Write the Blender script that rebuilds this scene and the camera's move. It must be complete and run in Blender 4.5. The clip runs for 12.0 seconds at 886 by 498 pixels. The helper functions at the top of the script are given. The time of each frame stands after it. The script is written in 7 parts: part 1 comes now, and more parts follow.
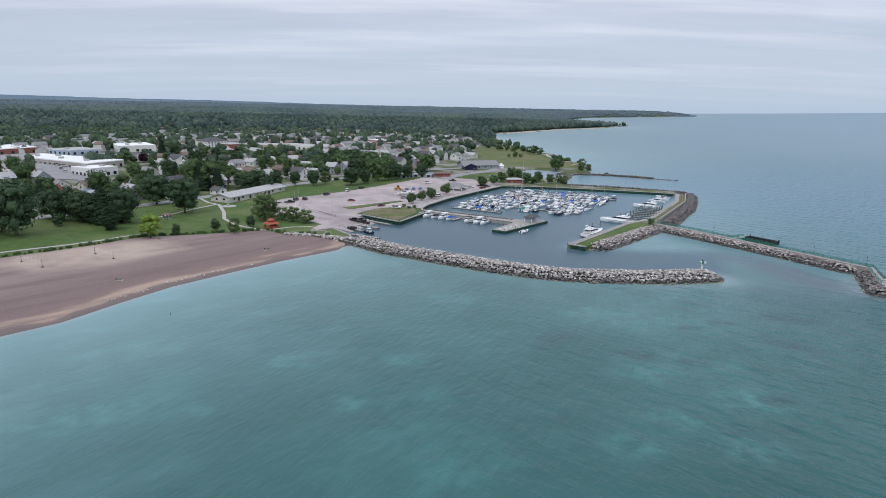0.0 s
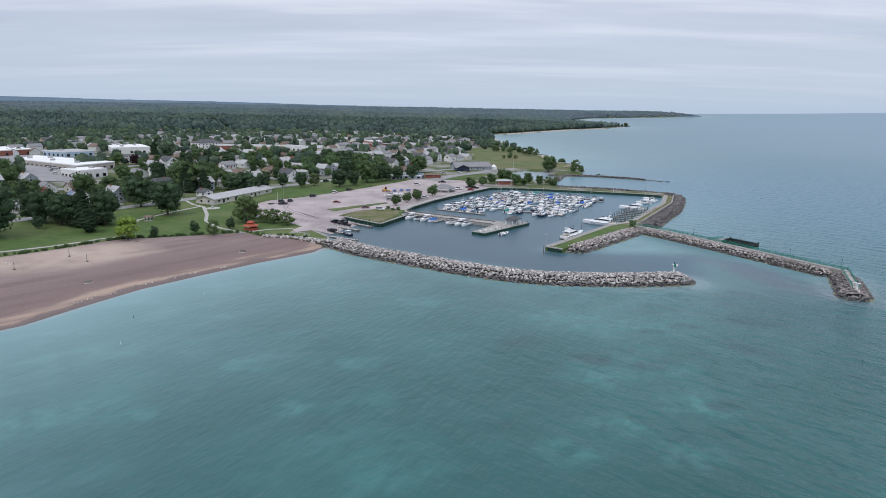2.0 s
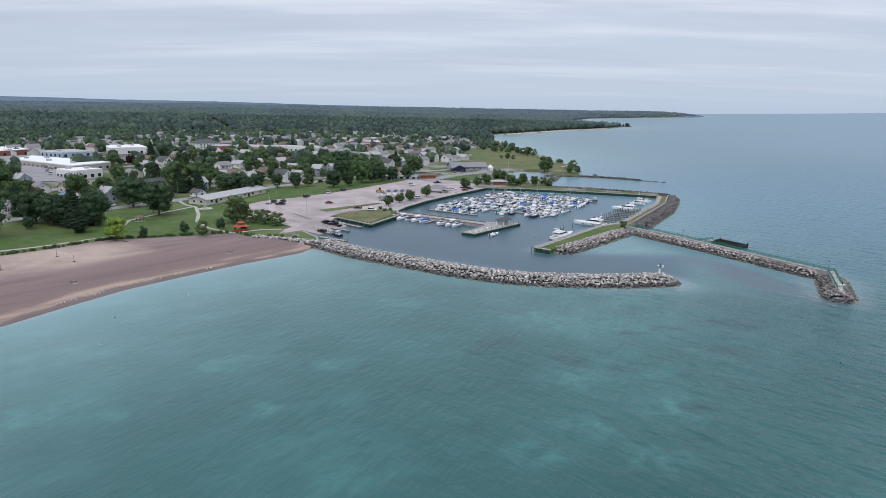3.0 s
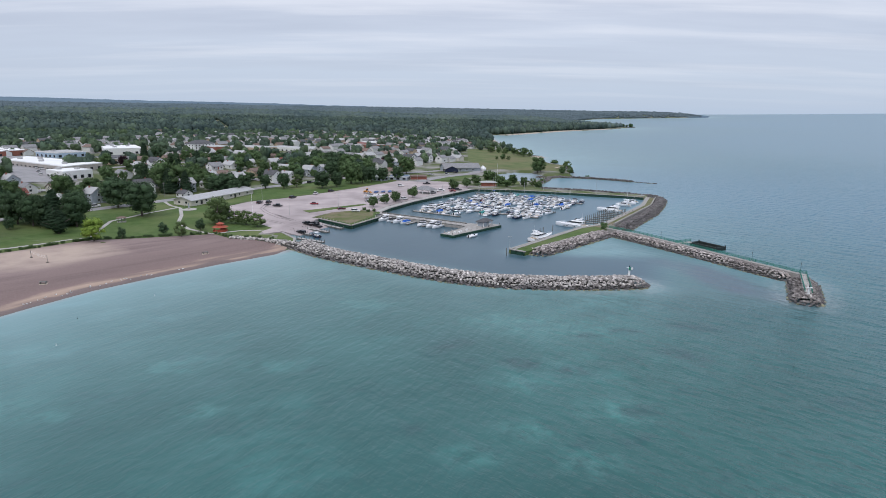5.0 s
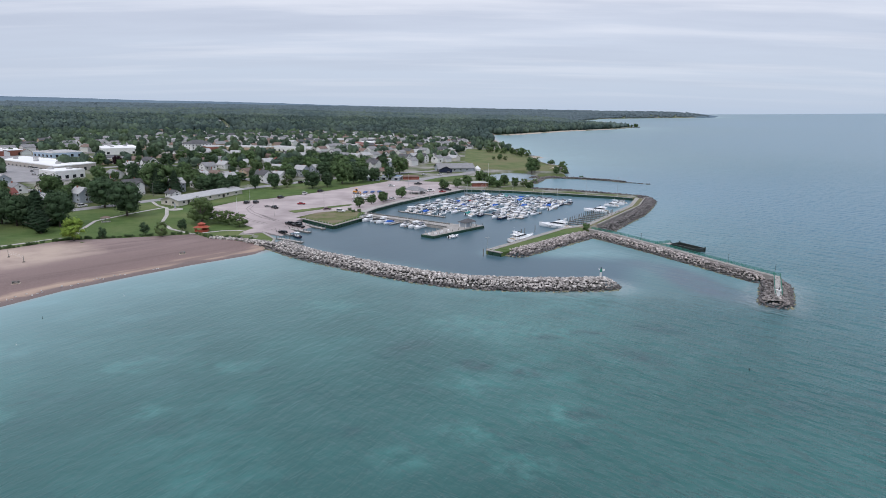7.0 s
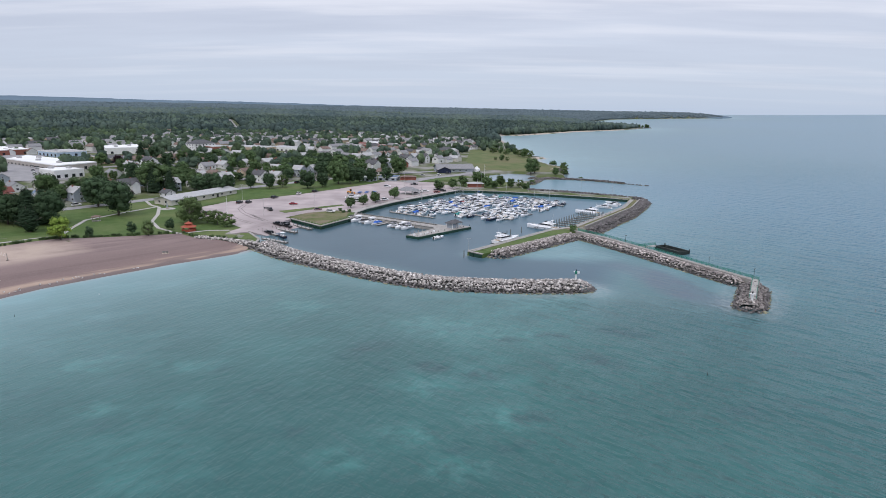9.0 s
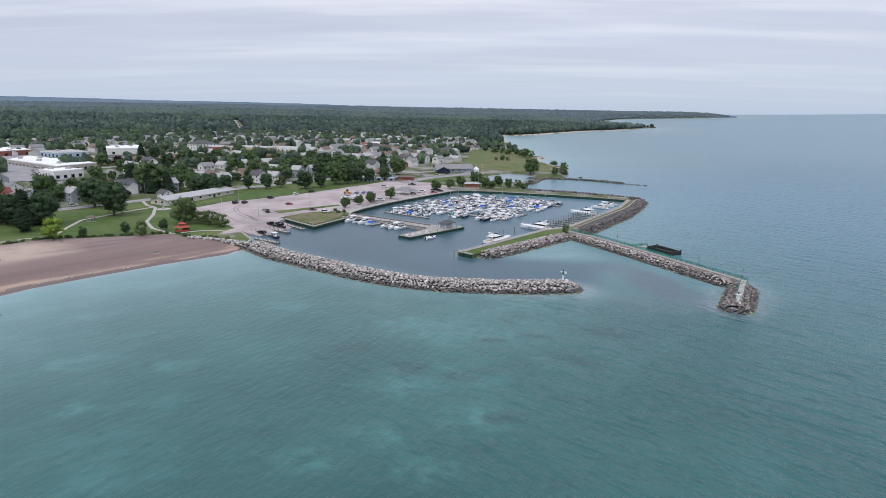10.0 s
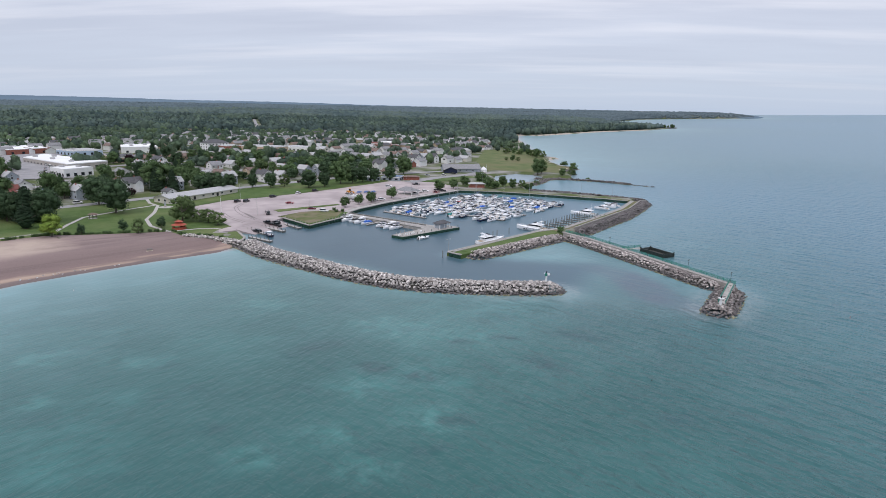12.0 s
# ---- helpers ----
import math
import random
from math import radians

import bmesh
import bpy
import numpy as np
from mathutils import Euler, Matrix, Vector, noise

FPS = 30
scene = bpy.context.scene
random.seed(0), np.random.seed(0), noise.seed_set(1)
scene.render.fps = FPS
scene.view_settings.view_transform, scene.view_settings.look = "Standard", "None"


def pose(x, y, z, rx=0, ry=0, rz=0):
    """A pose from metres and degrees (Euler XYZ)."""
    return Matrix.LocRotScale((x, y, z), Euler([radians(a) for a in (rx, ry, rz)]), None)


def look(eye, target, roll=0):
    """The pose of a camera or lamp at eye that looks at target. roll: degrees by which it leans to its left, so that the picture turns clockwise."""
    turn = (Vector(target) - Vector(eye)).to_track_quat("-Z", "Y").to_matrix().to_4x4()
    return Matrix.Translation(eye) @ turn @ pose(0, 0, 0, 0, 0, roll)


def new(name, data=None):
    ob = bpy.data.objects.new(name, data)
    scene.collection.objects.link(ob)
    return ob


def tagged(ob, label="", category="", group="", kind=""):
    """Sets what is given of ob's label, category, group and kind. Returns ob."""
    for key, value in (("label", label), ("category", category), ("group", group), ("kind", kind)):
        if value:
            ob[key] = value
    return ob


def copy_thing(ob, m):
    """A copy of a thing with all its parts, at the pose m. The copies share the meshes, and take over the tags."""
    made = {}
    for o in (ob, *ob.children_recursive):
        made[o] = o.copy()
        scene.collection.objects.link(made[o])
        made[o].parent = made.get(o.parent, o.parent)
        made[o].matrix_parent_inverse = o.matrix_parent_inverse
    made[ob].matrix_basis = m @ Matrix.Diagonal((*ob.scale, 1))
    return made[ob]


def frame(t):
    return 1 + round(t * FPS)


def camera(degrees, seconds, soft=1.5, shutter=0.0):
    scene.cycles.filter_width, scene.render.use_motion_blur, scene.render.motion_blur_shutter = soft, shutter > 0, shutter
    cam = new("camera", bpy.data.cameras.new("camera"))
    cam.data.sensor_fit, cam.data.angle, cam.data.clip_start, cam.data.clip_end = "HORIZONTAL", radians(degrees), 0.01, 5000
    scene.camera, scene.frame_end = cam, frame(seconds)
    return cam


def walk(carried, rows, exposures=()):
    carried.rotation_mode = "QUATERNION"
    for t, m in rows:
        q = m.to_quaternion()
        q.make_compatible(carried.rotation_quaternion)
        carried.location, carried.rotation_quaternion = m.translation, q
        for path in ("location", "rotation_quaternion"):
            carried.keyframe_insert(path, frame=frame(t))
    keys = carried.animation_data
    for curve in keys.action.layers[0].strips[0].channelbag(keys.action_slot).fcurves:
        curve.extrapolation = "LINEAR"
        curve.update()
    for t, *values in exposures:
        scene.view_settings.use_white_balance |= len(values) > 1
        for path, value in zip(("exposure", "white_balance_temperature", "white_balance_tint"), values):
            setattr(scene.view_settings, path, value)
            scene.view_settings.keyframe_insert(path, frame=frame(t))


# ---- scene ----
cam = camera(71.3, 12.0, soft=0.7)
PATH = [
    (0, (2.585, -0.121, 56.746), (2.657, 1.828, 56.302), 0.6),
    (0.5, (5.589, -0.07, 56.878), (5.655, 1.879, 56.435), 0.6),
    (1, (8.519, 0.035, 57.045), (8.58, 1.984, 56.603), 0.5),
    (1.5, (11.458, 0.115, 57.277), (11.517, 2.065, 56.835), 0.5),
    (2, (14.451, -0.135, 57.468), (14.507, 1.815, 57.026), 0.5),
    (2.5, (17.576, -0.091, 57.647), (17.628, 1.859, 57.205), 0.5),
    (3, (20.55, -0.26, 57.836), (20.597, 1.69, 57.394), 0.5),
    (5, (33.464, -0.461, 58.413), (33.491, 1.49, 57.972), 0.5),
    (5.5, (36.649, -0.425, 58.535), (36.67, 1.526, 58.093), 0.5),
    (6, (39.865, -0.486, 58.629), (39.88, 1.464, 58.188), 0.4),
    (6.5, (43.022, -0.487, 58.758), (43.031, 1.464, 58.316), 0.5),
    (7, (46.075, -0.356, 58.904), (46.078, 1.595, 58.462), 0.5),
    (9, (59.167, -0.112, 59.388), (59.129, 1.839, 58.946), 0.6),
    (9.5, (62.379, -0.091, 59.514), (62.331, 1.859, 59.072), 0.5),
    (10, (65.773, 0.005, 59.564), (65.715, 1.955, 59.122), 0.5),
    (10.5, (69.006, 0.228, 59.613), (68.937, 2.178, 59.17), 0.5),
    (11, (72.284, 0.433, 59.643), (72.203, 2.382, 59.2), 0.5),
    (11.5, (75.453, 0.629, 59.662), (75.353, 2.577, 59.219), 0.6),
    (12, (78.688, 1.116, 59.725), (78.564, 3.062, 59.282), 0.6),
]
walk(cam, [(t, look(eye, target, roll)) for t, eye, target, roll in PATH],
     exposures=[(0.0, 0.02, 6400, 14), (5.0, 0.06, 6450, 15), (12.0, 0.11, 6580, 17)])

# ---- world and sun: bright overcast ----
world = bpy.data.worlds.new("overcast_sky")
scene.world = world
world.use_nodes = True
wn, wl = world.node_tree.nodes, world.node_tree.links
wn.clear()
w_out = wn.new("ShaderNodeOutputWorld")
w_bg = wn.new("ShaderNodeBackground")
w_sky = wn.new("ShaderNodeTexSky")
w_sky.sky_type, w_sky.sun_disc = "NISHITA", False
w_sky.sun_elevation, w_sky.sun_rotation = radians(52), radians(200)
w_co = wn.new("ShaderNodeTexCoord")
w_sep = wn.new("ShaderNodeSeparateXYZ")
wl.new(w_co.outputs["Generated"], w_sep.inputs[0])


def wmath(op, a, b):
    n = wn.new("ShaderNodeMath")
    n.operation = op
    for i, v in enumerate((a, b)):
        if isinstance(v, (int, float)):
            n.inputs[i].default_value = v
        else:
            wl.new(v, n.inputs[i])
    return n.outputs[0]


up = wmath("MAXIMUM", w_sep.outputs[2], 0.0)
den = wmath("ADD", up, 0.07)
w_vec = wn.new("ShaderNodeCombineXYZ")
wl.new(wmath("DIVIDE", w_sep.outputs[0], den), w_vec.inputs[0])
wl.new(wmath("DIVIDE", w_sep.outputs[1], den), w_vec.inputs[1])


def cloud(scale, detail, stretch, lo, hi):
    mp = wn.new("ShaderNodeMapping")
    mp.inputs["Scale"].default_value = (stretch, 1.0, 1.0)
    mp.inputs["Rotation"].default_value = (0, 0, radians(8))
    wl.new(w_vec.outputs[0], mp.inputs[0])
    n = wn.new("ShaderNodeTexNoise")
    n.inputs["Scale"].default_value, n.inputs["Detail"].default_value = scale, detail
    n.inputs["Roughness"].default_value = 0.55
    wl.new(mp.outputs[0], n.inputs["Vector"])
    r = wn.new("ShaderNodeMapRange")
    r.inputs[1].default_value, r.inputs[2].default_value = lo, hi
    wl.new(n.outputs[0], r.inputs[0])
    return r.outputs[0]


fade = wn.new("ShaderNodeMapRange")
fade.inputs[1].default_value, fade.inputs[2].default_value = 0.0, 0.16
wl.new(up, fade.inputs[0])
base_mix = wn.new("ShaderNodeMixRGB")
base_mix.inputs[1].default_value = (0.47, 0.585, 0.72, 1)
base_mix.inputs[2].default_value = (0.63, 0.695, 0.79, 1)
wl.new(fade.outputs[0], base_mix.inputs[0])
dark_mix = wn.new("ShaderNodeMixRGB")
dark_mix.inputs[2].default_value = (0.46, 0.53, 0.64, 1)
wl.new(base_mix.outputs[0], dark_mix.inputs[1])
wl.new(wmath("MULTIPLY", wmath("MULTIPLY", cloud(0.55, 8, 0.34, 0.42, 0.60), fade.outputs[0]), 0.9), dark_mix.inputs[0])
lit_mix = wn.new("ShaderNodeMixRGB")
lit_mix.inputs[2].default_value = (0.80, 0.85, 0.91, 1)
wl.new(dark_mix.outputs[0], lit_mix.inputs[1])
wl.new(wmath("MULTIPLY", wmath("MULTIPLY", cloud(0.9, 8, 0.26, 0.48, 0.64), fade.outputs[0]), 0.75), lit_mix.inputs[0])
sky_gain = wn.new("ShaderNodeMixRGB")
sky_gain.blend_type = "MULTIPLY"
sky_gain.inputs[0].default_value = 1.0
sky_gain.inputs[2].default_value = (0.08, 0.08, 0.08, 1)
wl.new(w_sky.outputs[0], sky_gain.inputs[1])
sky_mix = wn.new("ShaderNodeMixRGB")
sky_mix.inputs[0].default_value = 0.88
wl.new(sky_gain.outputs[0], sky_mix.inputs[1])
wl.new(lit_mix.outputs[0], sky_mix.inputs[2])
zenith = wn.new("ShaderNodeMapRange")
zenith.inputs[1].default_value, zenith.inputs[2].default_value = 0.24, 0.85
zenith.inputs[3].default_value, zenith.inputs[4].default_value = 1.0, 1.65
wl.new(up, zenith.inputs[0])
wl.new(wmath("MULTIPLY", zenith.outputs[0], 1.03), w_bg.inputs[1])
wl.new(sky_mix.outputs[0], w_bg.inputs[0])
wl.new(w_bg.outputs[0], w_out.inputs[0])

sun = new("sun", bpy.data.lights.new("sun", "SUN"))
sun.data.energy, sun.data.angle, sun.data.color = 0.95, radians(24), (1.0, 0.96, 0.9)
sun.matrix_world = look((0, 0, 200), (60, 140, 0))

# ---- materials ----


def surface(name, c1, c2, scale=1.0, rough=0.8, bump=0.0, metal=0.0, rand=0.0, fine=0.0, space="Object", island=0.0, c3=None, scale3=0.05, spec=0.5):
    """Two-tone procedural surface: broad patches and fine grain, with relief."""
    m = bpy.data.materials.new(name)
    m.use_nodes = True
    n, l = m.node_tree.nodes, m.node_tree.links
    b = n["Principled BSDF"]
    b.inputs["Roughness"].default_value, b.inputs["Metallic"].default_value = rough, metal
    b.inputs["Specular IOR Level"].default_value = spec
    co = n.new("ShaderNodeTexCoord")
    tex = n.new("ShaderNodeTexNoise")
    tex.inputs["Scale"].default_value, tex.inputs["Detail"].default_value = scale, 6
    l.new(co.outputs[space], tex.inputs["Vector"])
    rng = n.new("ShaderNodeMapRange")
    rng.inputs[1].default_value, rng.inputs[2].default_value = 0.3, 0.7
    l.new(tex.outputs[0], rng.inputs[0])
    mix = n.new("ShaderNodeMixRGB")
    mix.inputs[1].default_value, mix.inputs[2].default_value = (*c1, 1), (*c2, 1)
    l.new(rng.outputs[0], mix.inputs[0])
    col = mix.outputs[0]
    if c3:
        t3 = n.new("ShaderNodeTexNoise")
        t3.inputs["Scale"].default_value, t3.inputs["Detail"].default_value = scale3, 4
        l.new(co.outputs[space], t3.inputs["Vector"])
        r3 = n.new("ShaderNodeMapRange")
        r3.inputs[1].default_value, r3.inputs[2].default_value = 0.45, 0.65
        l.new(t3.outputs[0], r3.inputs[0])
        m3 = n.new("ShaderNodeMixRGB")
        m3.inputs[2].default_value = (*c3, 1)
        l.new(r3.outputs[0], m3.inputs[0])
        l.new(col, m3.inputs[1])
        col = m3.outputs[0]
    for amount, src in ((rand, "obj"), (island, "isl")):
        if amount:
            if src == "obj":
                o = n.new("ShaderNodeObjectInfo").outputs["Random"]
            else:
                o = n.new("ShaderNodeNewGeometry").outputs["Random Per Island"]
            r = n.new("ShaderNodeMapRange")
            r.inputs[3].default_value, r.inputs[4].default_value = 1 - amount, 1 + amount
            l.new(o, r.inputs[0])
            hs = n.new("ShaderNodeHueSaturation")
            l.new(r.outputs[0], hs.inputs["Value"])
            l.new(col, hs.inputs["Color"])
            col = hs.outputs[0]
    l.new(col, b.inputs["Base Color"])
    if bump:
        f = n.new("ShaderNodeTexNoise")
        f.inputs["Scale"].default_value, f.inputs["Detail"].default_value = fine or scale * 4, 5
        l.new(co.outputs[space], f.inputs["Vector"])
        bp = n.new("ShaderNodeBump")
        bp.inputs["Strength"].default_value, bp.inputs["Distance"].default_value = bump, 0.1
        l.new(f.outputs[0], bp.inputs["Height"])
        l.new(bp.outputs[0], b.inputs["Normal"])
    return m


GRASS = surface("lawn_grass", (0.06, 0.105, 0.03), (0.095, 0.145, 0.046), 0.25, 0.9, 0.5, fine=6, c3=(0.13, 0.16, 0.062), scale3=0.035, spec=0.15)
MEADOW = surface("meadow_grass", (0.095, 0.13, 0.05), (0.15, 0.17, 0.078), 0.08, 0.95, 0.4, fine=3, c3=(0.165, 0.16, 0.085), scale3=0.02, spec=0.1)
MOLEG = surface("dry_mole_turf", (0.095, 0.12, 0.045), (0.155, 0.16, 0.075), 0.35, 0.95, 0.4, fine=5, c3=(0.2, 0.17, 0.115), scale3=0.12, spec=0.1)
EARTH = surface("town_ground", (0.07, 0.10, 0.035), (0.11, 0.13, 0.055), 0.06, 0.95, 0.3, fine=2, c3=(0.3, 0.285, 0.27), scale3=0.035, spec=0.1)
ASPHALT = surface("pinkish_worn_asphalt", (0.38, 0.326, 0.32), (0.475, 0.41, 0.402), 0.12, 0.92, 0.2, fine=8, c3=(0.32, 0.275, 0.27), scale3=0.04, spec=0.2)
ROADM = surface("grey_road", (0.25, 0.245, 0.25), (0.33, 0.32, 0.32), 0.2, 0.9, 0.1, fine=6, spec=0.2)
CONC = surface("weathered_concrete", (0.36, 0.34, 0.32), (0.47, 0.45, 0.42), 0.5, 0.85, 0.2, fine=5)
WORN = surface("worn_mole_concrete", (0.27, 0.255, 0.235), (0.38, 0.36, 0.335), 0.6, 0.9, 0.3, fine=4)
PLANK = surface("weathered_planks", (0.30, 0.285, 0.265), (0.45, 0.425, 0.40), 0.8, 0.85, 0.2, rand=0.1)
POSTM = surface("weathered_timber_post", (0.12, 0.125, 0.115), (0.2, 0.2, 0.185), 1.5, 0.85, 0.2)
PILE = surface("green_painted_sheet_pile", (0.006, 0.038, 0.022), (0.012, 0.062, 0.038), 0.4, 0.6, 0.2)
GREEN = surface("green_rail_paint", (0.01, 0.17, 0.12), (0.02, 0.22, 0.16), 1.0, 0.5)
DARKST = surface("dark_tarred_steel", (0.012, 0.02, 0.018), (0.03, 0.04, 0.035), 0.7, 0.6, 0.2)
ROCK = surface("limestone_boulder", (0.19, 0.172, 0.16), (0.62, 0.58, 0.545), 0.9, 0.9, 0.5, rand=0.5, fine=3)
ROCKJ = surface("limestone_boulder_field", (0.19, 0.172, 0.16), (0.62, 0.58, 0.545), 0.9, 0.9, 0.5, island=0.5, fine=3)
ROCKP = surface("grey_brown_boulder", (0.11, 0.094, 0.088), (0.47, 0.425, 0.4), 0.9, 0.9, 0.5, rand=0.35, island=0.45, fine=3)
ROCKD = surface("dark_wet_boulder", (0.075, 0.068, 0.067), (0.19, 0.175, 0.17), 0.5, 0.85, 0.4, island=0.35, fine=3)
# Shade of the gaps between boulders put into the colour; also the crib floor.
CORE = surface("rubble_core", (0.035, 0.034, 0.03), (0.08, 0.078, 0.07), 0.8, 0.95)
WEED = surface("algae_stone", (0.12, 0.12, 0.065), (0.3, 0.285, 0.19), 0.6, 0.8, 0.3, island=0.3)
LEAF = {
    "green": surface("summer_leaves", (0.06, 0.106, 0.043), (0.118, 0.175, 0.075), 0.35, 0.85, rand=0.22, island=0.35, spec=0.12),
    "dark": surface("dark_maple_leaves", (0.04, 0.072, 0.037), (0.07, 0.112, 0.057), 0.35, 0.85, rand=0.15, island=0.35, spec=0.12),
    "conifer": surface("spruce_needles", (0.024, 0.048, 0.027), (0.045, 0.072, 0.04), 0.5, 0.9, rand=0.15, island=0.3, spec=0.1),
    "lime": surface("yellow_green_leaves", (0.15, 0.235, 0.04), (0.23, 0.32, 0.07), 0.5, 0.85, island=0.3, spec=0.12),
    "purple": surface("purple_leaves", (0.02, 0.011, 0.014), (0.04, 0.02, 0.024), 0.5, 0.85, island=0.3, spec=0.12),
    "pale": surface("grey_green_leaves", (0.08, 0.12, 0.045), (0.12, 0.17, 0.07), 0.4, 0.85, rand=0.15, island=0.3, spec=0.12),
}
# Aerial haze is put into the base colours of FOREST, MIDWOOD, FARWOOD, HILLM.
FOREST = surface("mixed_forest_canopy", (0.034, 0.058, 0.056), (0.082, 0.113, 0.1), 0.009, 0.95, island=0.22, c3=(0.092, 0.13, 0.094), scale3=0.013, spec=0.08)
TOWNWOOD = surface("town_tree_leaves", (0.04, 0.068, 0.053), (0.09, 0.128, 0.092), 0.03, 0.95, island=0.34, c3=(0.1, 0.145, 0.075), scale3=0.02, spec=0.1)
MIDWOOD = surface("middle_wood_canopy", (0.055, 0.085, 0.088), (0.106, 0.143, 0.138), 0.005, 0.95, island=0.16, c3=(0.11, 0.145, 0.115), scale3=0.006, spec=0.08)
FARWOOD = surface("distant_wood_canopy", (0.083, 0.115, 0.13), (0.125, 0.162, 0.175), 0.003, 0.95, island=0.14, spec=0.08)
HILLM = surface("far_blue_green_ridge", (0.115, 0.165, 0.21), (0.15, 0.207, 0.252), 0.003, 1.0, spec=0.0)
BARK = surface("grey_brown_bark", (0.07, 0.055, 0.045), (0.12, 0.10, 0.085), 2, 0.95, 0.4)
WHITE = surface("white_gelcoat", (0.79, 0.8, 0.81), (0.87, 0.87, 0.87), 0.6, 0.3, rand=0.05)
NAVY = surface("navy_hull", (0.015, 0.02, 0.05), (0.02, 0.03, 0.07), 0.6, 0.25)
BLUEC = surface("bright_blue_canvas", (0.02, 0.10, 0.42), (0.03, 0.14, 0.5), 1.5, 0.8)
REDC = surface("red_canvas", (0.3, 0.03, 0.03), (0.38, 0.05, 0.04), 1.5, 0.8)
TEALC = surface("teal_canvas", (0.02, 0.2, 0.19), (0.03, 0.26, 0.24), 1.5, 0.8)
DARKCANVAS = surface("charcoal_canvas", (0.02, 0.021, 0.024), (0.045, 0.046, 0.05), 1.5, 0.85)
TAN = surface("tan_upholstery", (0.35, 0.28, 0.2), (0.42, 0.34, 0.25), 1.5, 0.7)
GLASS = surface("dark_tinted_glass", (0.012, 0.016, 0.02), (0.02, 0.025, 0.03), 1, 0.08)
ALU = surface("brushed_aluminium", (0.5, 0.5, 0.5), (0.6, 0.6, 0.6), 2, 0.4, metal=0.8)
RUBBER = surface("black_rubber", (0.012, 0.012, 0.012), (0.025, 0.025, 0.025), 2, 0.85)
BLACKP = surface("black_paint", (0.012, 0.012, 0.014), (0.02, 0.02, 0.022), 2, 0.35)
REDP = surface("red_car_paint", (0.28, 0.012, 0.02), (0.33, 0.015, 0.025), 2, 0.3)
MAROON = surface("maroon_car_paint", (0.1, 0.01, 0.02), (0.13, 0.012, 0.025), 2, 0.3)
WHITEP = surface("white_paint", (0.72, 0.72, 0.71), (0.8, 0.8, 0.79), 0.7, 0.6, 0.05)
SILVER = surface("silver_car_paint", (0.4, 0.41, 0.42), (0.46, 0.47, 0.48), 2, 0.3, metal=0.4)
YELLOWP = surface("yellow_machine_paint", (0.5, 0.2, 0.02), (0.58, 0.25, 0.03), 2, 0.5)
PAD = surface("pale_volleyball_sand", (0.44, 0.36, 0.29), (0.52, 0.43, 0.35), 0.2, 0.95, 0.3, fine=5)
REDWOOD = surface("red_stained_wood", (0.30, 0.055, 0.03), (0.38, 0.085, 0.045), 1, 0.7, 0.1)
SIDING = {
    "white": surface("white_siding", (0.66, 0.66, 0.65), (0.75, 0.75, 0.73), 0.5, 0.75),
    "cream": surface("cream_siding", (0.55, 0.53, 0.47), (0.62, 0.59, 0.53), 0.5, 0.75),
    "grey": surface("blue_grey_siding", (0.30, 0.34, 0.38), (0.37, 0.41, 0.45), 0.5, 0.75),
    "brick": surface("red_brick_wall", (0.24, 0.085, 0.06), (0.31, 0.12, 0.085), 0.7, 0.9, 0.2),
    "tan": surface("tan_siding", (0.42, 0.33, 0.24), (0.48, 0.38, 0.28), 0.5, 0.75),
    "stone": surface("grey_beige_render", (0.36, 0.33, 0.30), (0.43, 0.395, 0.36), 0.3, 0.85),
    "blue": surface("light_blue_siding", (0.34, 0.44, 0.55), (0.4, 0.5, 0.6), 0.5, 0.75),
}
ROOFS = {
    "grey": surface("grey_shingles", (0.19, 0.19, 0.195), (0.27, 0.27, 0.275), 0.8, 0.9, 0.3, fine=4),
    "dark": surface("charcoal_shingles", (0.07, 0.07, 0.075), (0.11, 0.11, 0.115), 0.8, 0.9, 0.3, fine=4),
    "brown": surface("brown_shingles", (0.15, 0.105, 0.085), (0.21, 0.15, 0.125), 0.8, 0.9, 0.3, fine=4),
    "red": surface("red_shingles", (0.17, 0.055, 0.045), (0.22, 0.075, 0.06), 0.8, 0.9, 0.3, fine=4),
    "blue": surface("blue_metal_roof", (0.10, 0.16, 0.26), (0.14, 0.2, 0.31), 0.8, 0.5),
    "pale": surface("pale_grey_shingles", (0.36, 0.36, 0.36), (0.44, 0.44, 0.44), 0.8, 0.9, 0.3, fine=4),
    "white": surface("white_membrane_roof", (0.72, 0.72, 0.71), (0.82, 0.82, 0.81), 0.06, 0.8),
}

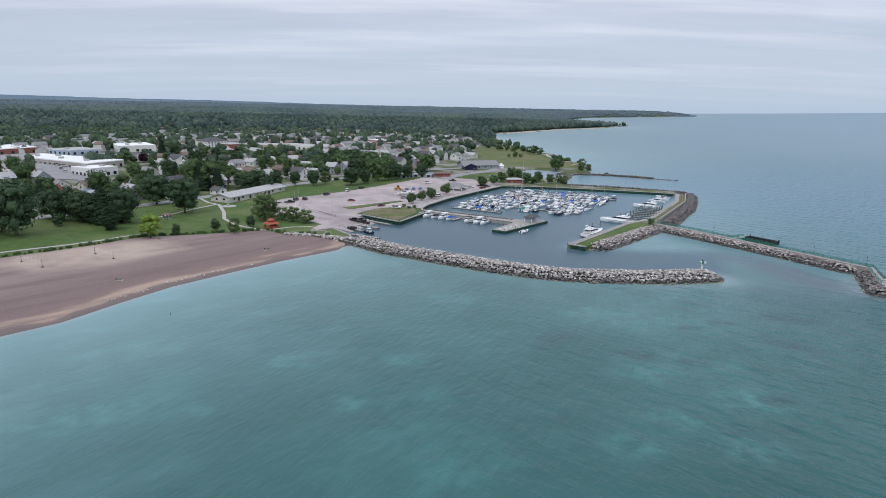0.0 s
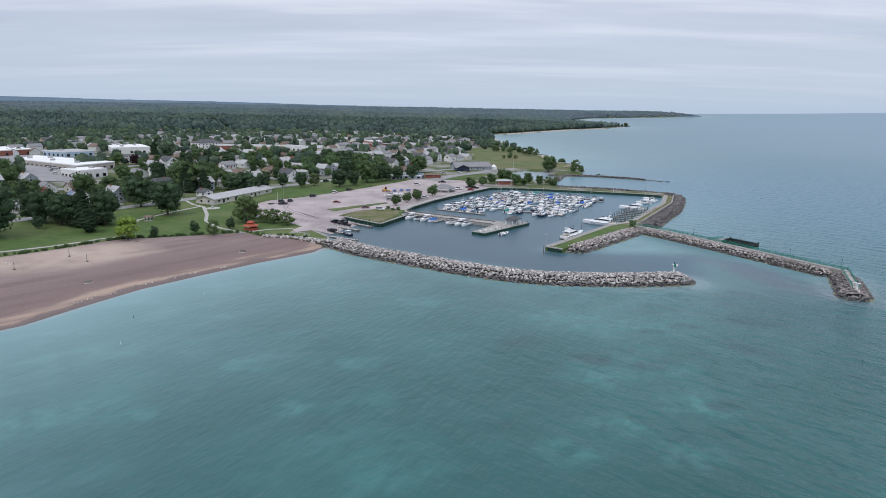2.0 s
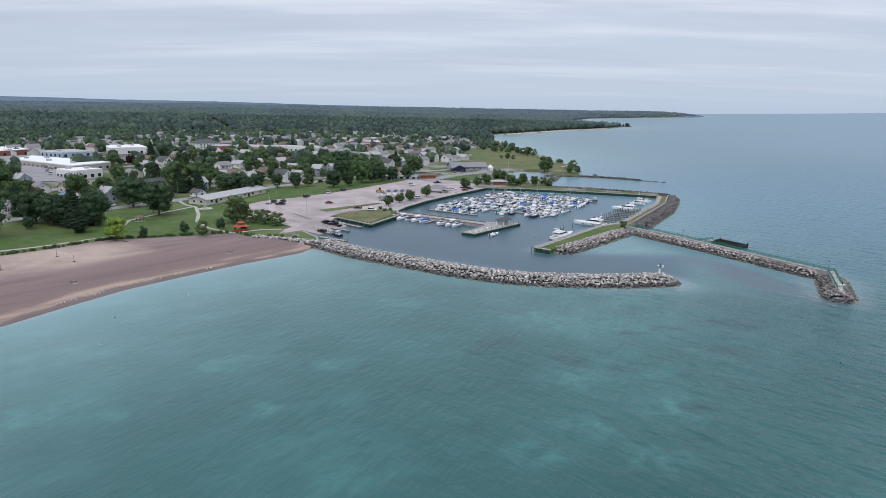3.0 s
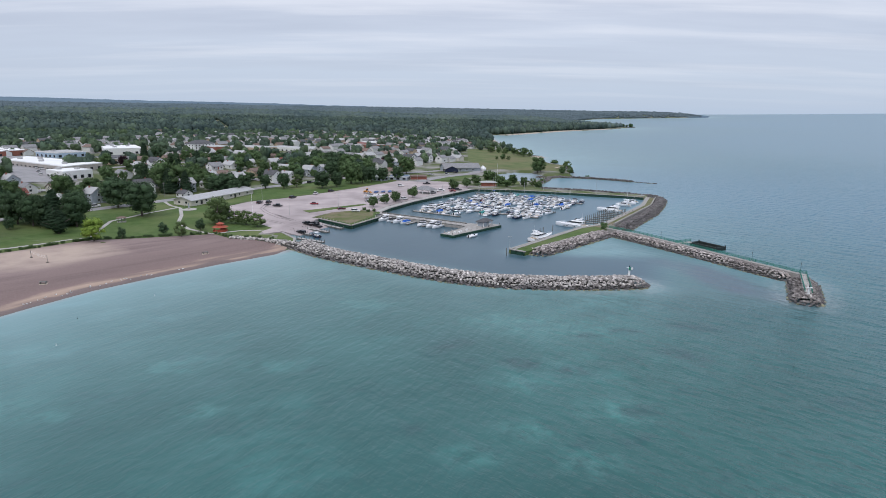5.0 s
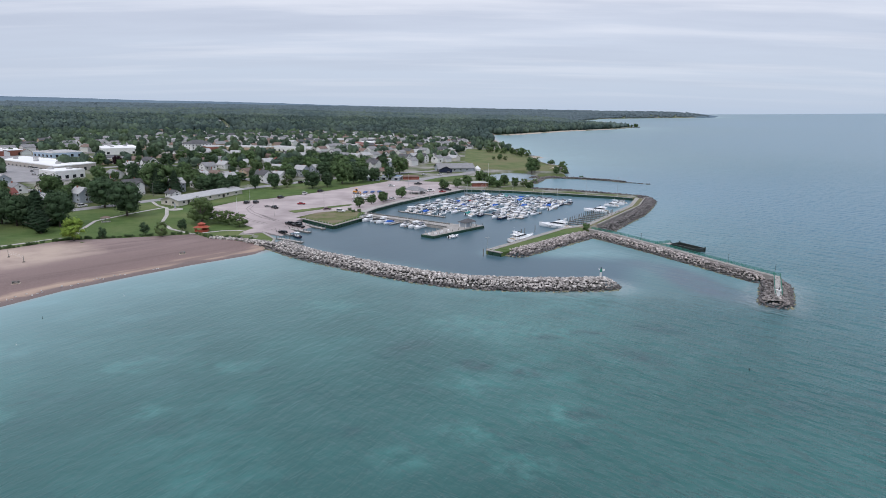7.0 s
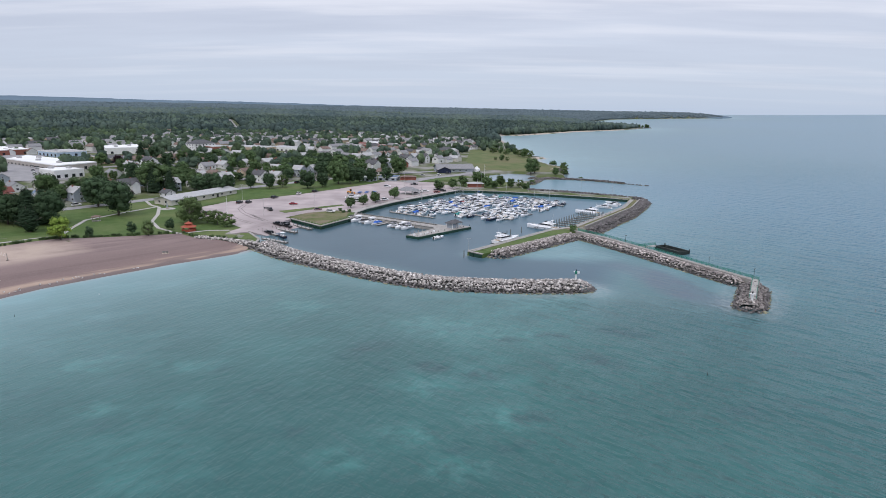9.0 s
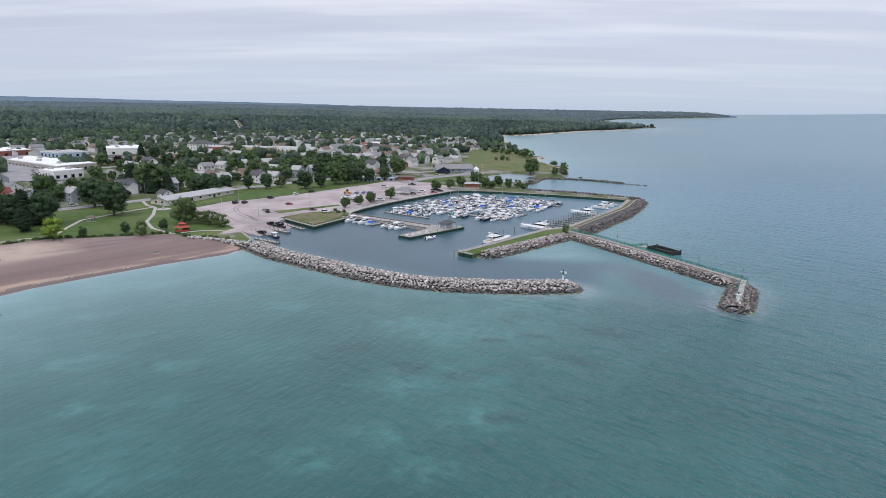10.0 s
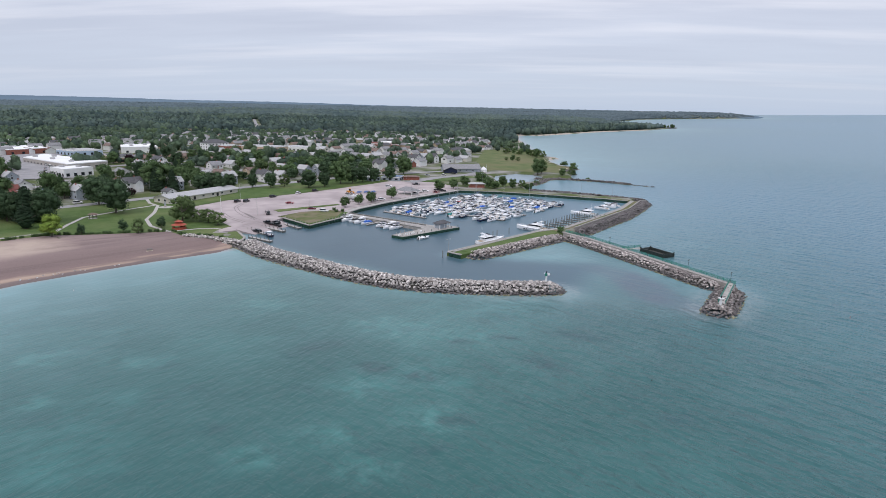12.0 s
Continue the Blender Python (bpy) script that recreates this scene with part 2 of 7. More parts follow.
# ---- plan of the land ----
LAND = [(-6000, -500), (-215, -500), (-180, -150), (-152, 0), (-125, 100), (-103, 150), (-94, 160), (-87, 176), (-78, 194),
        (-65, 211), (-50, 229), (-34, 245), (-26, 254), (-27, 268), (-42, 288), (-36, 305), (-30, 316), (-28, 322), (-8, 302),
        (4, 328), (3, 345), (7, 358), (19, 383), (30, 401), (62, 450), (92, 446), (131, 432), (160, 420), (174, 412), (177, 407),
        (161, 376), (120, 311), (105, 300), (65, 251), (70, 247), (84, 262), (104, 284), (118, 294), (124, 300), (140, 326),
        (155, 352), (172, 386), (184, 414), (183, 426), (158, 440), (137, 452), (116, 460), (113, 476), (119, 500), (127, 522),
        (133, 541), (146, 552), (160, 560), (164, 590), (160, 617), (177, 648), (164, 672), (158, 720), (159, 768), (176, 784), (160, 800), (157, 873),
        (149, 1005), (151, 1313),
        (162, 1480), (205, 1470), (251, 1541), (393, 1769), (607, 2024), (716, 2225), (690, 2307), (640, 2500), (650, 2900),
        (702, 3183), (1000, 3780), (1180, 3940), (1400, 4050), (1690, 4180), (1880, 4290), (1850, 4600), (1500, 6000), (-6000, 6000)]
POND = [(90, 545), (92, 570), (110, 588), (123, 582), (130, 566), (127, 545), (121, 524), (106, 507), (94, 517)]
BASIN_A, BASIN_B = Vector((0.82, -0.57)).normalized(), Vector((0.57, 0.82)).normalized()


def signed(x, y, poly):
    """Distance to a polygon's outline, positive inside (arrays)."""
    x, y = np.asarray(x, float), np.asarray(y, float)
    best, inside = np.full(x.shape, 1e18), np.zeros(x.shape, bool)
    for (ax, ay), (bx, by) in zip(poly, poly[1:] + poly[:1]):
        dx, dy = bx - ax, by - ay
        t = np.clip(((x - ax) * dx + (y - ay) * dy) / (dx * dx + dy * dy), 0, 1)
        best = np.minimum(best, (x - ax - t * dx) ** 2 + (y - ay - t * dy) ** 2)
        if ay != by:
            inside ^= ((ay > y) != (by > y)) & (x < ax + (y - ay) * dx / dy)
    return np.where(inside, 1, -1) * np.sqrt(best)


def smooth(a, b, v):
    t = np.clip((v - a) / (b - a), 0, 1)
    return t * t * (3 - 2 * t)


def lift(x, y):
    """The far rim of the sheet comes up towards the horizon."""
    r = np.hypot(np.asarray(x, float) - 40, y)
    return 24 * (np.clip(r - 2500, 0, None) / 2400) ** 2


def ground(x, y):
    x, y = np.asarray(x, float), np.asarray(y, float)
    d = np.minimum(signed(x, y, LAND), -signed(x, y, POND))
    beach = smooth(268, 252, y) * smooth(-15, -32, x)
    low = np.where(d > 0, np.minimum(0.052 * d, 3.0), np.maximum(0.06 * d, -4))
    flat = np.where(d > 0, 1.75 * smooth(1.6, 3.6, d) - 1.5 * smooth(3.6, 1.6, d), np.maximum(d * 0.6 - 1.5, -4))
    h = low * beach + flat * (1 - beach)
    h = h + 8.5 * smooth(75, 300, d) + 16 * smooth(300, 1500, d) + 1.4 * smooth(40, 110, d)
    az = np.degrees(np.arctan2(x - 40, np.maximum(y, 1)))
    far = smooth(1800, 4700, np.hypot(x - 40, y)) * smooth(0, 90, d)
    return h + lift(x, y) + far * np.interp(az, [-60, -38, -20, -8, 5, 14, 21, 24], [34, 30, 24, 16, 12, 14, 15, 3])


def gz(x, y):
    return float(ground(np.array([x]), np.array([y]))[0])


# ---- mesh tools ----


def part(name, bm, material, parent=None, label=""):
    me = bpy.data.meshes.new(name)
    bm.to_mesh(me)
    bm.free()
    me.materials.append(material)
    ob = new(name, me)
    if parent:
        ob.parent = parent
    if label:
        ob["label"] = label
    return ob


def clone(ob, parent, m):
    c = new(ob.name.split(".")[0], ob.data)
    c.parent, c.matrix_basis = parent, m
    return c


def box(bm, x0, x1, y0, y1, z0, z1, taper=0.0):
    tx, ty = (x1 - x0) * taper / 2, (y1 - y0) * taper / 2
    v = [bm.verts.new(p) for p in ((x0, y0, z0), (x1, y0, z0), (x1, y1, z0), (x0, y1, z0),
                                   (x0 + tx, y0 + ty, z1), (x1 - tx, y0 + ty, z1), (x1 - tx, y1 - ty, z1), (x0 + tx, y1 - ty, z1))]
    for f in ((3, 2, 1, 0), (4, 5, 6, 7), (0, 1, 5, 4), (1, 2, 6, 5), (2, 3, 7, 6), (3, 0, 4, 7)):
        bm.faces.new([v[i] for i in f])
    return bm


def boxed(*args, **kw):
    return box(bmesh.new(), *args, **kw)


def rod(bm, a, b, r0, r1=None, n=6):
    """A tapered round bar from a to b."""
    a, b = Vector(a), Vector(b)
    r1 = r0 if r1 is None else r1
    q = (b - a).to_track_quat("Z", "Y")
    rings = []
    for p, r in ((a, r0), (b, r1)):
        rings.append([bm.verts.new(p + q @ Vector((r * math.cos(k * math.tau / n), r * math.sin(k * math.tau / n), 0))) for k in range(n)])
    for k in range(n):
        bm.faces.new((rings[0][k], rings[0][(k + 1) % n], rings[1][(k + 1) % n], rings[1][k]))
    bm.faces.new(rings[0][::-1])
    bm.faces.new(rings[1])
    return bm


def prism(poly, z0, z1):
    """A polygon drawn up into a solid."""
    bm = bmesh.new()
    area = sum(a[0] * b[1] - b[0] * a[1] for a, b in zip(poly, poly[1:] + poly[:1]))
    if area < 0:
        poly = poly[::-1]
    lo, hi = [bm.verts.new((x, y, z0)) for x, y in poly], [bm.verts.new((x, y, z1)) for x, y in poly]
    bm.faces.new(hi)
    bm.faces.new(lo[::-1])
    for i in range(len(poly)):
        j = (i + 1) % len(poly)
        bm.faces.new((lo[i], lo[j], hi[j], hi[i]))
    bmesh.ops.triangulate(bm, faces=[f for f in bm.faces if len(f.verts) > 4])
    return bm


def offset(pts, w):
    """A polyline moved w metres to its left."""
    out = []
    for i, p in enumerate(pts):
        a, b = Vector(pts[max(i - 1, 0)]), Vector(pts[min(i + 1, len(pts) - 1)])
        d = (b - a).normalized()
        out.append((p[0] - d.y * w, p[1] + d.x * w))
    return out


def band(pts, w0, w1):
    return offset(pts, w0) + offset(pts, w1)[::-1]


def draped(name, poly, material, dz, step=8.0, parent=None, least=-9.0):
    """A polygon laid on the ground."""
    bm = bmesh.new()
    bm.faces.new([bm.verts.new((x, y, 0)) for x, y in poly])
    bmesh.ops.triangulate(bm, faces=bm.faces[:])
    xs, ys = [p[0] for p in poly], [p[1] for p in poly]
    for lo, hi, ax in ((min(xs), max(xs), 0), (min(ys), max(ys), 1)):
        for k in range(1, int((hi - lo) / step) + 1):
            co = (lo + k * step, 0, 0) if ax == 0 else (0, lo + k * step, 0)
            no = (1, 0, 0) if ax == 0 else (0, 1, 0)
            bmesh.ops.bisect_plane(bm, geom=bm.verts[:] + bm.edges[:] + bm.faces[:], plane_co=co, plane_no=no)
    h = ground([v.co.x for v in bm.verts], [v.co.y for v in bm.verts])
    for v, z in zip(bm.verts, h):
        v.co.z = max(z, least) + dz
    bmesh.ops.recalc_face_normals(bm, faces=bm.faces[:])
    if bm.faces[:] and sum(f.normal.z for f in bm.faces) < 0:
        bmesh.ops.reverse_faces(bm, faces=bm.faces[:])
    return part(name, bm, material, parent)


def grid_mesh(name, xs, ys, height, material, attrs=None):
    X, Y = np.meshgrid(xs, ys)
    Z = height(X, Y)
    nx, ny = len(xs), len(ys)
    me = bpy.data.meshes.new(name)
    i = (np.arange(ny - 1)[:, None] * nx + np.arange(nx - 1)[None, :]).ravel()
    quads = np.stack([i, i + 1, i + nx + 1, i + nx], 1)
    raw(me, np.stack([X.ravel(), Y.ravel(), Z.ravel()], 1), quads)
    for key, fn in (attrs or {}).items():
        me.attributes.new(key, "FLOAT", "POINT").data.foreach_set("value", fn(X, Y).ravel().astype(np.float32))
    me.polygons.foreach_set("use_smooth", np.ones(len(quads), bool))
    me.materials.append(material)
    return new(name, me)


def raw(me, verts, faces):
    k = faces.shape[1]
    me.vertices.add(len(verts))
    me.vertices.foreach_set("co", verts.astype(np.float32).ravel())
    me.loops.add(faces.size)
    me.loops.foreach_set("vertex_index", faces.astype(np.int32).ravel())
    me.polygons.add(len(faces))
    me.polygons.foreach_set("loop_start", np.arange(0, faces.size, k, dtype=np.int32))
    me.polygons.foreach_set("loop_total", np.full(len(faces), k, np.int32))
    me.update(calc_edges=True)


def empty(name, m):
    ob = new(name)
    ob.empty_display_size = 0.5
    ob.matrix_basis = m
    return ob


def steps(*pieces):
    """Coordinates from pieces (start, end, step)."""
    out = []
    for a, b, s in pieces:
        out += list(np.arange(a, b, s))
    return np.array(out + [pieces[-1][1]], float)

# ---- ground and water ----
gx = steps((-5500, -1500, 100), (-1500, -500, 30), (-500, -260, 8), (-260, 260, 3), (260, 800, 18), (800, 2400, 60))
gy = steps((-500, 100, 30), (100, 520, 3), (520, 900, 7), (900, 2400, 25), (2400, 5000, 60))
tagged(grid_mesh("ground", gx, gy, ground, EARTH), "grassy town ground sloping gently up from the lake", "ground", kind="structure")

BREAKWATER = [(-22, 259), (-9, 245), (3, 236), (15, 227.5), (27, 219), (37, 212.5), (47, 208), (57, 204.5), (66, 203.5), (75, 203), (85, 203), (95, 203.5), (101, 204.5)]
PIER = [(118, 295), (128, 281), (143, 252), (155, 227), (164, 209)]
PIER_ROCK = [(119.8, 287.2), (126.4, 276.2), (140, 250.2), (152, 225.2), (158.5, 212.2)]


def line_distance(x, y, pts):
    best = np.full(np.shape(x), 1e18)
    for (ax, ay), (bx, by) in zip(pts, pts[1:]):
        dx, dy = bx - ax, by - ay
        t = np.clip(((x - ax) * dx + (y - ay) * dy) / (dx * dx + dy * dy), 0, 1)
        best = np.minimum(best, (x - ax - t * dx) ** 2 + (y - ay - t * dy) ** 2)
    return np.sqrt(best)


def shallow(x, y):
    """1 at the shore, falling with the depth of the bed."""
    shore = np.exp(-np.clip(-signed(x, y, LAND), 0, None) / (46 + 110 * smooth(450, 900, y)))
    stones = np.minimum(line_distance(x, y, BREAKWATER) - 6, line_distance(x, y, PIER_ROCK) - 4)
    return np.clip(np.maximum(shore, 0.8 * np.exp(-np.clip(stones, 0, None) / 11)), 0, 1)


def harbour(x, y):
    """1 within the dredged basin and its mouth."""
    d = signed(x, y, [(-20, 262), (60, 209), (112, 206), (125, 240), (66, 252), (108, 304), (178, 410), (60, 452), (-45, 300)])
    return smooth(-9, 9, d)


def weedy(x, y):
    u, v = (x - 135) * 0.40 + (y - 212) * -0.92, (x - 135) * 0.92 + (y - 212) * 0.40
    return smooth(1.2, 0.45, np.hypot(u / 36.0, v / 10.0 + 0.25 * np.sin(u / 9.0)))


def fringe(x, y):
    """1 where the lake washes pale against the ends of the stonework."""
    tips = np.minimum(line_distance(x, y, BREAKWATER[-3:]) - 7.5, line_distance(x, y, [(151, 185), (156, 194), (162, 206)]) - 6.5)
    return smooth(6.5, 0.5, tips)


def patches(x, y, spots):
    """1 within soft ellipses: x, y, half length, half width, turn."""
    out = np.zeros(np.shape(x))
    for px, py, a, c, turn in spots:
        co_, si = math.cos(radians(turn)), math.sin(radians(turn))
        u, v = (x - px) * co_ + (y - py) * si, (y - py) * co_ - (x - px) * si
        out = np.maximum(out, smooth(1.5, 0.3, np.hypot(u / a, v / c)))
    return out


SANDY = [(-61, 107, 20, 6, 25), (-26, 134, 9, 6, 30), (-13, 112, 5, 4, 0), (-42, 109, 6, 3, 0), (-3, 134, 8, 4, 0), (51, 104, 7, 5, 0), (40, 96, 6, 4, 0), (53, 125, 7, 5, 0), (61, 163, 26, 10, -15), (12, 181, 14, 5, 10), (70, 112, 8, 6, 0), (60, 94, 6, 5, 0)]
TANGLE = [(85, 158, 5.5, 2.2, 0), (74, 154, 3.5, 2, 0), (38, 148, 6, 3, 20), (54, 136, 6, 3, -20), (65, 132, 5, 3, 0), (75, 112, 4, 2.5, 0), (30, 105, 1.6, 1.2, 0), (42, 97, 1.5, 1, 0), (95, 141, 7, 4, -30), (106, 161, 8, 3, -20)]

WATER = bpy.data.materials.new("lake_water")
WATER.use_nodes = True
n, l = WATER.node_tree.nodes, WATER.node_tree.links
b = n["Principled BSDF"]
b.inputs["Roughness"].default_value, b.inputs["IOR"].default_value = 0.28, 1.33
geo = n.new("ShaderNodeNewGeometry")


def tex(scale, detail, stretch=(1, 1, 1), rot=0.0, rough=0.5, distort=0.0):
    mp = n.new("ShaderNodeMapping")
    mp.vector_type = "TEXTURE"
    mp.inputs["Scale"].default_value, mp.inputs["Rotation"].default_value = stretch, (0, 0, radians(rot))
    l.new(geo.outputs["Position"], mp.inputs[0])
    t = n.new("ShaderNodeTexNoise")
    t.inputs["Scale"].default_value, t.inputs["Detail"].default_value = scale, detail
    t.inputs["Roughness"].default_value, t.inputs["Distortion"].default_value = rough, distort
    l.new(mp.outputs[0], t.inputs["Vector"])
    return t.outputs[0]


def ranged(src, a, b_, c=0.0, d=1.0):
    r = n.new("ShaderNodeMapRange")
    for i, v in enumerate((a, b_, c, d)):
        r.inputs[1 + i].default_value = v
    l.new(src, r.inputs[0])
    return r.outputs[0]


def blend(fac, one, two):
    m = n.new("ShaderNodeMixRGB")
    for i, v in enumerate((fac, one, two)):
        if isinstance(v, tuple):
            m.inputs[i].default_value = (*v, 1)
        elif isinstance(v, float):
            m.inputs[i].default_value = v
        else:
            l.new(v, m.inputs[i])
    return m.outputs[0]


def field(key):
    a = n.new("ShaderNodeAttribute")
    a.attribute_name = key
    return a.outputs["Fac"]


def times(a, c):
    m = n.new("ShaderNodeMath")
    m.operation = "MULTIPLY"
    l.new(a, m.inputs[0])
    if isinstance(c, float):
        m.inputs[1].default_value = c
    else:
        l.new(c, m.inputs[1])
    return m.outputs[0]


deep = blend(ranged(tex(0.02, 5), 0.35, 0.65), (0.022, 0.093, 0.088), (0.034, 0.126, 0.119))
beds = times(ranged(tex(0.06, 7, (1.25, 1, 1), 25, 0.68, 0.3), 0.47, 0.66), ranged(tex(0.017, 3), 0.44, 0.62))
deep = blend(times(beds, ranged(field("waves"), 0.7, 1.6, 0.8, 0.1)), deep, (0.058, 0.2, 0.19))
deep = blend(times(field("sandy"), ranged(tex(0.22, 6, rough=0.72), 0.42, 0.66, 0.0, 0.6)), deep, (0.08, 0.255, 0.235))
deep = blend(times(ranged(tex(0.11, 6, (1.3, 1, 1), 10, 0.65, 0.3), 0.57, 0.7), 0.5), deep, (0.022, 0.07, 0.078))
col = blend(ranged(field("shallow"), 0.08, 0.95), deep, (0.175, 0.305, 0.318))
col = blend(times(field("shallow"), ranged(tex(0.06, 6, (1.6, 1, 1), 40, 0.6), 0.5, 0.75, 0.0, 0.7)), col, (0.22, 0.41, 0.43))
col = blend(ranged(field("shallow"), 0.93, 1.0, 0.0, 0.75), col, (0.34, 0.33, 0.33))
col = blend(times(field("harbour"), 0.85), col, (0.022, 0.06, 0.092))
col = blend(times(field("weedy"), ranged(tex(0.09, 5), 0.3, 0.6, 0.5, 0.95)), col, (0.066, 0.08, 0.105))
col = blend(times(field("tangle"), ranged(tex(0.3, 6, rough=0.7), 0.36, 0.56, 0.1, 0.85)), col, (0.028, 0.07, 0.075))
col = blend(times(field("fringe"), ranged(tex(0.5, 5, rough=0.65), 0.4, 0.66, 0.0, 0.75)), col, (0.33, 0.36, 0.35))
open_far = ranged(field("offshore"), 0.0, 1.0)
col = blend(times(open_far, 0.9), col, (0.088, 0.198, 0.268))
l.new(col, b.inputs["Base Color"])
cross = n.new("ShaderNodeMath")
cross.operation = "ADD"
l.new(times(tex(0.24, 3, (3.0, 1, 1), -50, 0.5, 0.35), 0.8), cross.inputs[0])
l.new(times(tex(0.24, 3, (2.6, 1, 1), -36, 0.5, 0.4), 0.4), cross.inputs[1])
fine = n.new("ShaderNodeMath")
fine.operation = "ADD"
l.new(cross.outputs[0], fine.inputs[0])
l.new(times(tex(0.6, 2, (2.2, 1, 1), -40, 0.5, 0.3), 0.3), fine.inputs[1])
swell = fine.outputs[0]
chop = tex(0.5, 3, (2.4, 1, 1), 64, 0.5, 0.3)
hgt = n.new("ShaderNodeMath")
hgt.operation = "ADD"
calm = ranged(field("harbour"), 0.0, 1.0, 1.0, 0.12)
l.new(times(times(swell, calm), field("waves")), hgt.inputs[0])
l.new(times(times(times(chop, calm), field("ripple")), 0.34), hgt.inputs[1])
bp = n.new("ShaderNodeBump")
bp.inputs["Strength"].default_value, bp.inputs["Distance"].default_value = 0.85, 1.6
l.new(hgt.outputs[0], bp.inputs["Height"])
l.new(bp.outputs[0], b.inputs["Normal"])

wx = steps((-900, -200, 50), (-200, 240, 2.5), (240, 800, 20), (800, 5500, 90))
wy = steps((-1500, -200, 100), (-200, 60, 20), (60, 230, 2.0), (230, 520, 4), (520, 1600, 18), (1600, 5000, 60))
water = grid_mesh("water", wx, wy, lambda x, y: lift(x, y), WATER, {
    "shallow": shallow, "harbour": harbour, "weedy": weedy, "fringe": fringe,
    "sandy": lambda x, y: patches(x, y, SANDY), "tangle": lambda x, y: patches(x, y, TANGLE),
    "offshore": lambda x, y: smooth(90, 400, x + 0.36 * y - 20) * (1 - 0.9 * smooth(450, 800, y) * np.exp(-np.clip(-signed(x, y, LAND), 0, None) / 260)),
    "ripple": lambda x, y: (0.1 + 0.9 * (1 - shallow(x, y)) ** 1.6) * (1 - 0.7 * smooth(-12, 12, signed(x, y, [(60, 196), (112, 190), (150, 178), (168, 205), (120, 298), (80, 255)]))),
    "waves": lambda x, y: 0.05 + 2.5 * smooth(20, 235, x + 0.45 * (200 - y)) * smooth(1200, 300, np.hypot(x, y)) * (1 - 0.85 * smooth(-12, 12, signed(x, y, [(60, 196), (112, 190), (150, 178), (168, 205), (120, 298), (80, 255)])))})
tagged(water, "turquoise lake water with small ripples over sandy shallows", "water", kind="structure")

# far ridge along the horizon, haze blue put into its base colour
bm = bmesh.new()
prev = None
for k in range(171):
    az = -52 + k * 0.45
    px = np.interp(az, [-52, -36, -31, -26, -19.5, -14.5, -9.5, -7, -4, 6, 11.5, 16, 20, 22.4, 24.0], [16, 13, 12, 10, 9, 7.5, 5, 4.5, 2.5, 1.5, 0.5, -1.8, -2.4, -4.2, -8.5])
    z = 58 + px * 4880 / 1093 + 3.0 * noise.noise((az * 1.3, 0, 0)) + 1.5 * noise.noise((az * 5, 3, 0))
    p = [(40 + 4880 * math.sin(radians(az)) * s, 4880 * math.cos(radians(az)) * s) for s in (1.0, 0.93)]
    row = [bm.verts.new((*p[0], z)), bm.verts.new((*p[1], z * 0.55)), bm.verts.new((*p[1], 10))]
    if prev:
        for i in range(2):
            bm.faces.new((prev[i], prev[i + 1], row[i + 1], row[i]))
    prev = row
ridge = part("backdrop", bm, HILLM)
tagged(ridge, "low wooded ridge along the horizon, tinted blue for haze", "hills", kind="structure")

# ---- beach ----
SHORE = [(-152, 0), (-125, 100), (-103, 150), (-94, 160), (-87, 176), (-78, 194), (-65, 211), (-50, 229), (-34, 245), (-26, 254)]
BACK = [(-30, 259), (-46, 266), (-57, 269), (-68, 278), (-80, 274), (-90, 270), (-100, 265), (-110, 258), (-117, 250), (-125, 239), (-135, 228), (-147, 216), (-165, 190), (-185, 130), (-215, 0)]
BEACHM = bpy.data.materials.new("pebbly_beach_sand")
BEACHM.use_nodes = True
n, l = BEACHM.node_tree.nodes, BEACHM.node_tree.links
b = n["Principled BSDF"]
b.inputs["Roughness"].default_value = 0.92
b.inputs["Specular IOR Level"].default_value = 0.2
geo = n.new("ShaderNodeNewGeometry")
wob = n.new("ShaderNodeMath")
wob.operation = "MULTIPLY_ADD"
l.new(tex(0.07, 5), wob.inputs[0])
wob.inputs[1].default_value = 9.0
l.new(field("shore"), wob.inputs[2])
ramp = n.new("ShaderNodeValToRGB")
l.new(ranged(wob.outputs[0], 4.0, 44.0), ramp.inputs[0])
cr = ramp.color_ramp
for i, (pos, c) in enumerate(((0.0, (0.13, 0.105, 0.10)), (0.07, (0.165, 0.13, 0.122)), (0.115, (0.38, 0.28, 0.215)), (0.18, (0.41, 0.305, 0.235)),
                              (0.25, (0.205, 0.144, 0.131)), (0.34, (0.18, 0.128, 0.118)), (0.7, (0.202, 0.147, 0.137)), (1.0, (0.25, 0.187, 0.175)))):
    e = cr.elements[i] if i < 2 else cr.elements.new(pos)
    e.position, e.color = pos, (*c, 1)
streak = blend(times(ranged(tex(0.16, 6, (9, 1, 1), 47, 0.6), 0.46, 0.62), 0.8), ramp.outputs[0], (0.15, 0.108, 0.102))
grain = blend(ranged(tex(1.6, 6, rough=0.7), 0.3, 0.7, 0.0, 0.25), streak, (0.36, 0.28, 0.255))
raked = blend(times(field("court"), ranged(tex(0.12, 5), 0.2, 0.6, 0.2, 0.8)), grain, (0.48, 0.385, 0.315))
l.new(raked, b.inputs["Base Color"])
bp = n.new("ShaderNodeBump")
bp.inputs["Strength"].default_value, bp.inputs["Distance"].default_value = 0.5, 0.15
l.new(tex(1.2, 6, rough=0.7), bp.inputs["Height"])
l.new(bp.outputs[0], b.inputs["Normal"])
beach = draped("beach", [(x + 1.2, y - 1.2) for x, y in SHORE] + BACK, BEACHM, 0.06, 4.0)
co = np.array([v.co[:] for v in beach.data.vertices])
beach.data.attributes.new("shore", "FLOAT", "POINT").data.foreach_set("value", signed(co[:, 0], co[:, 1], LAND).astype(np.float32))
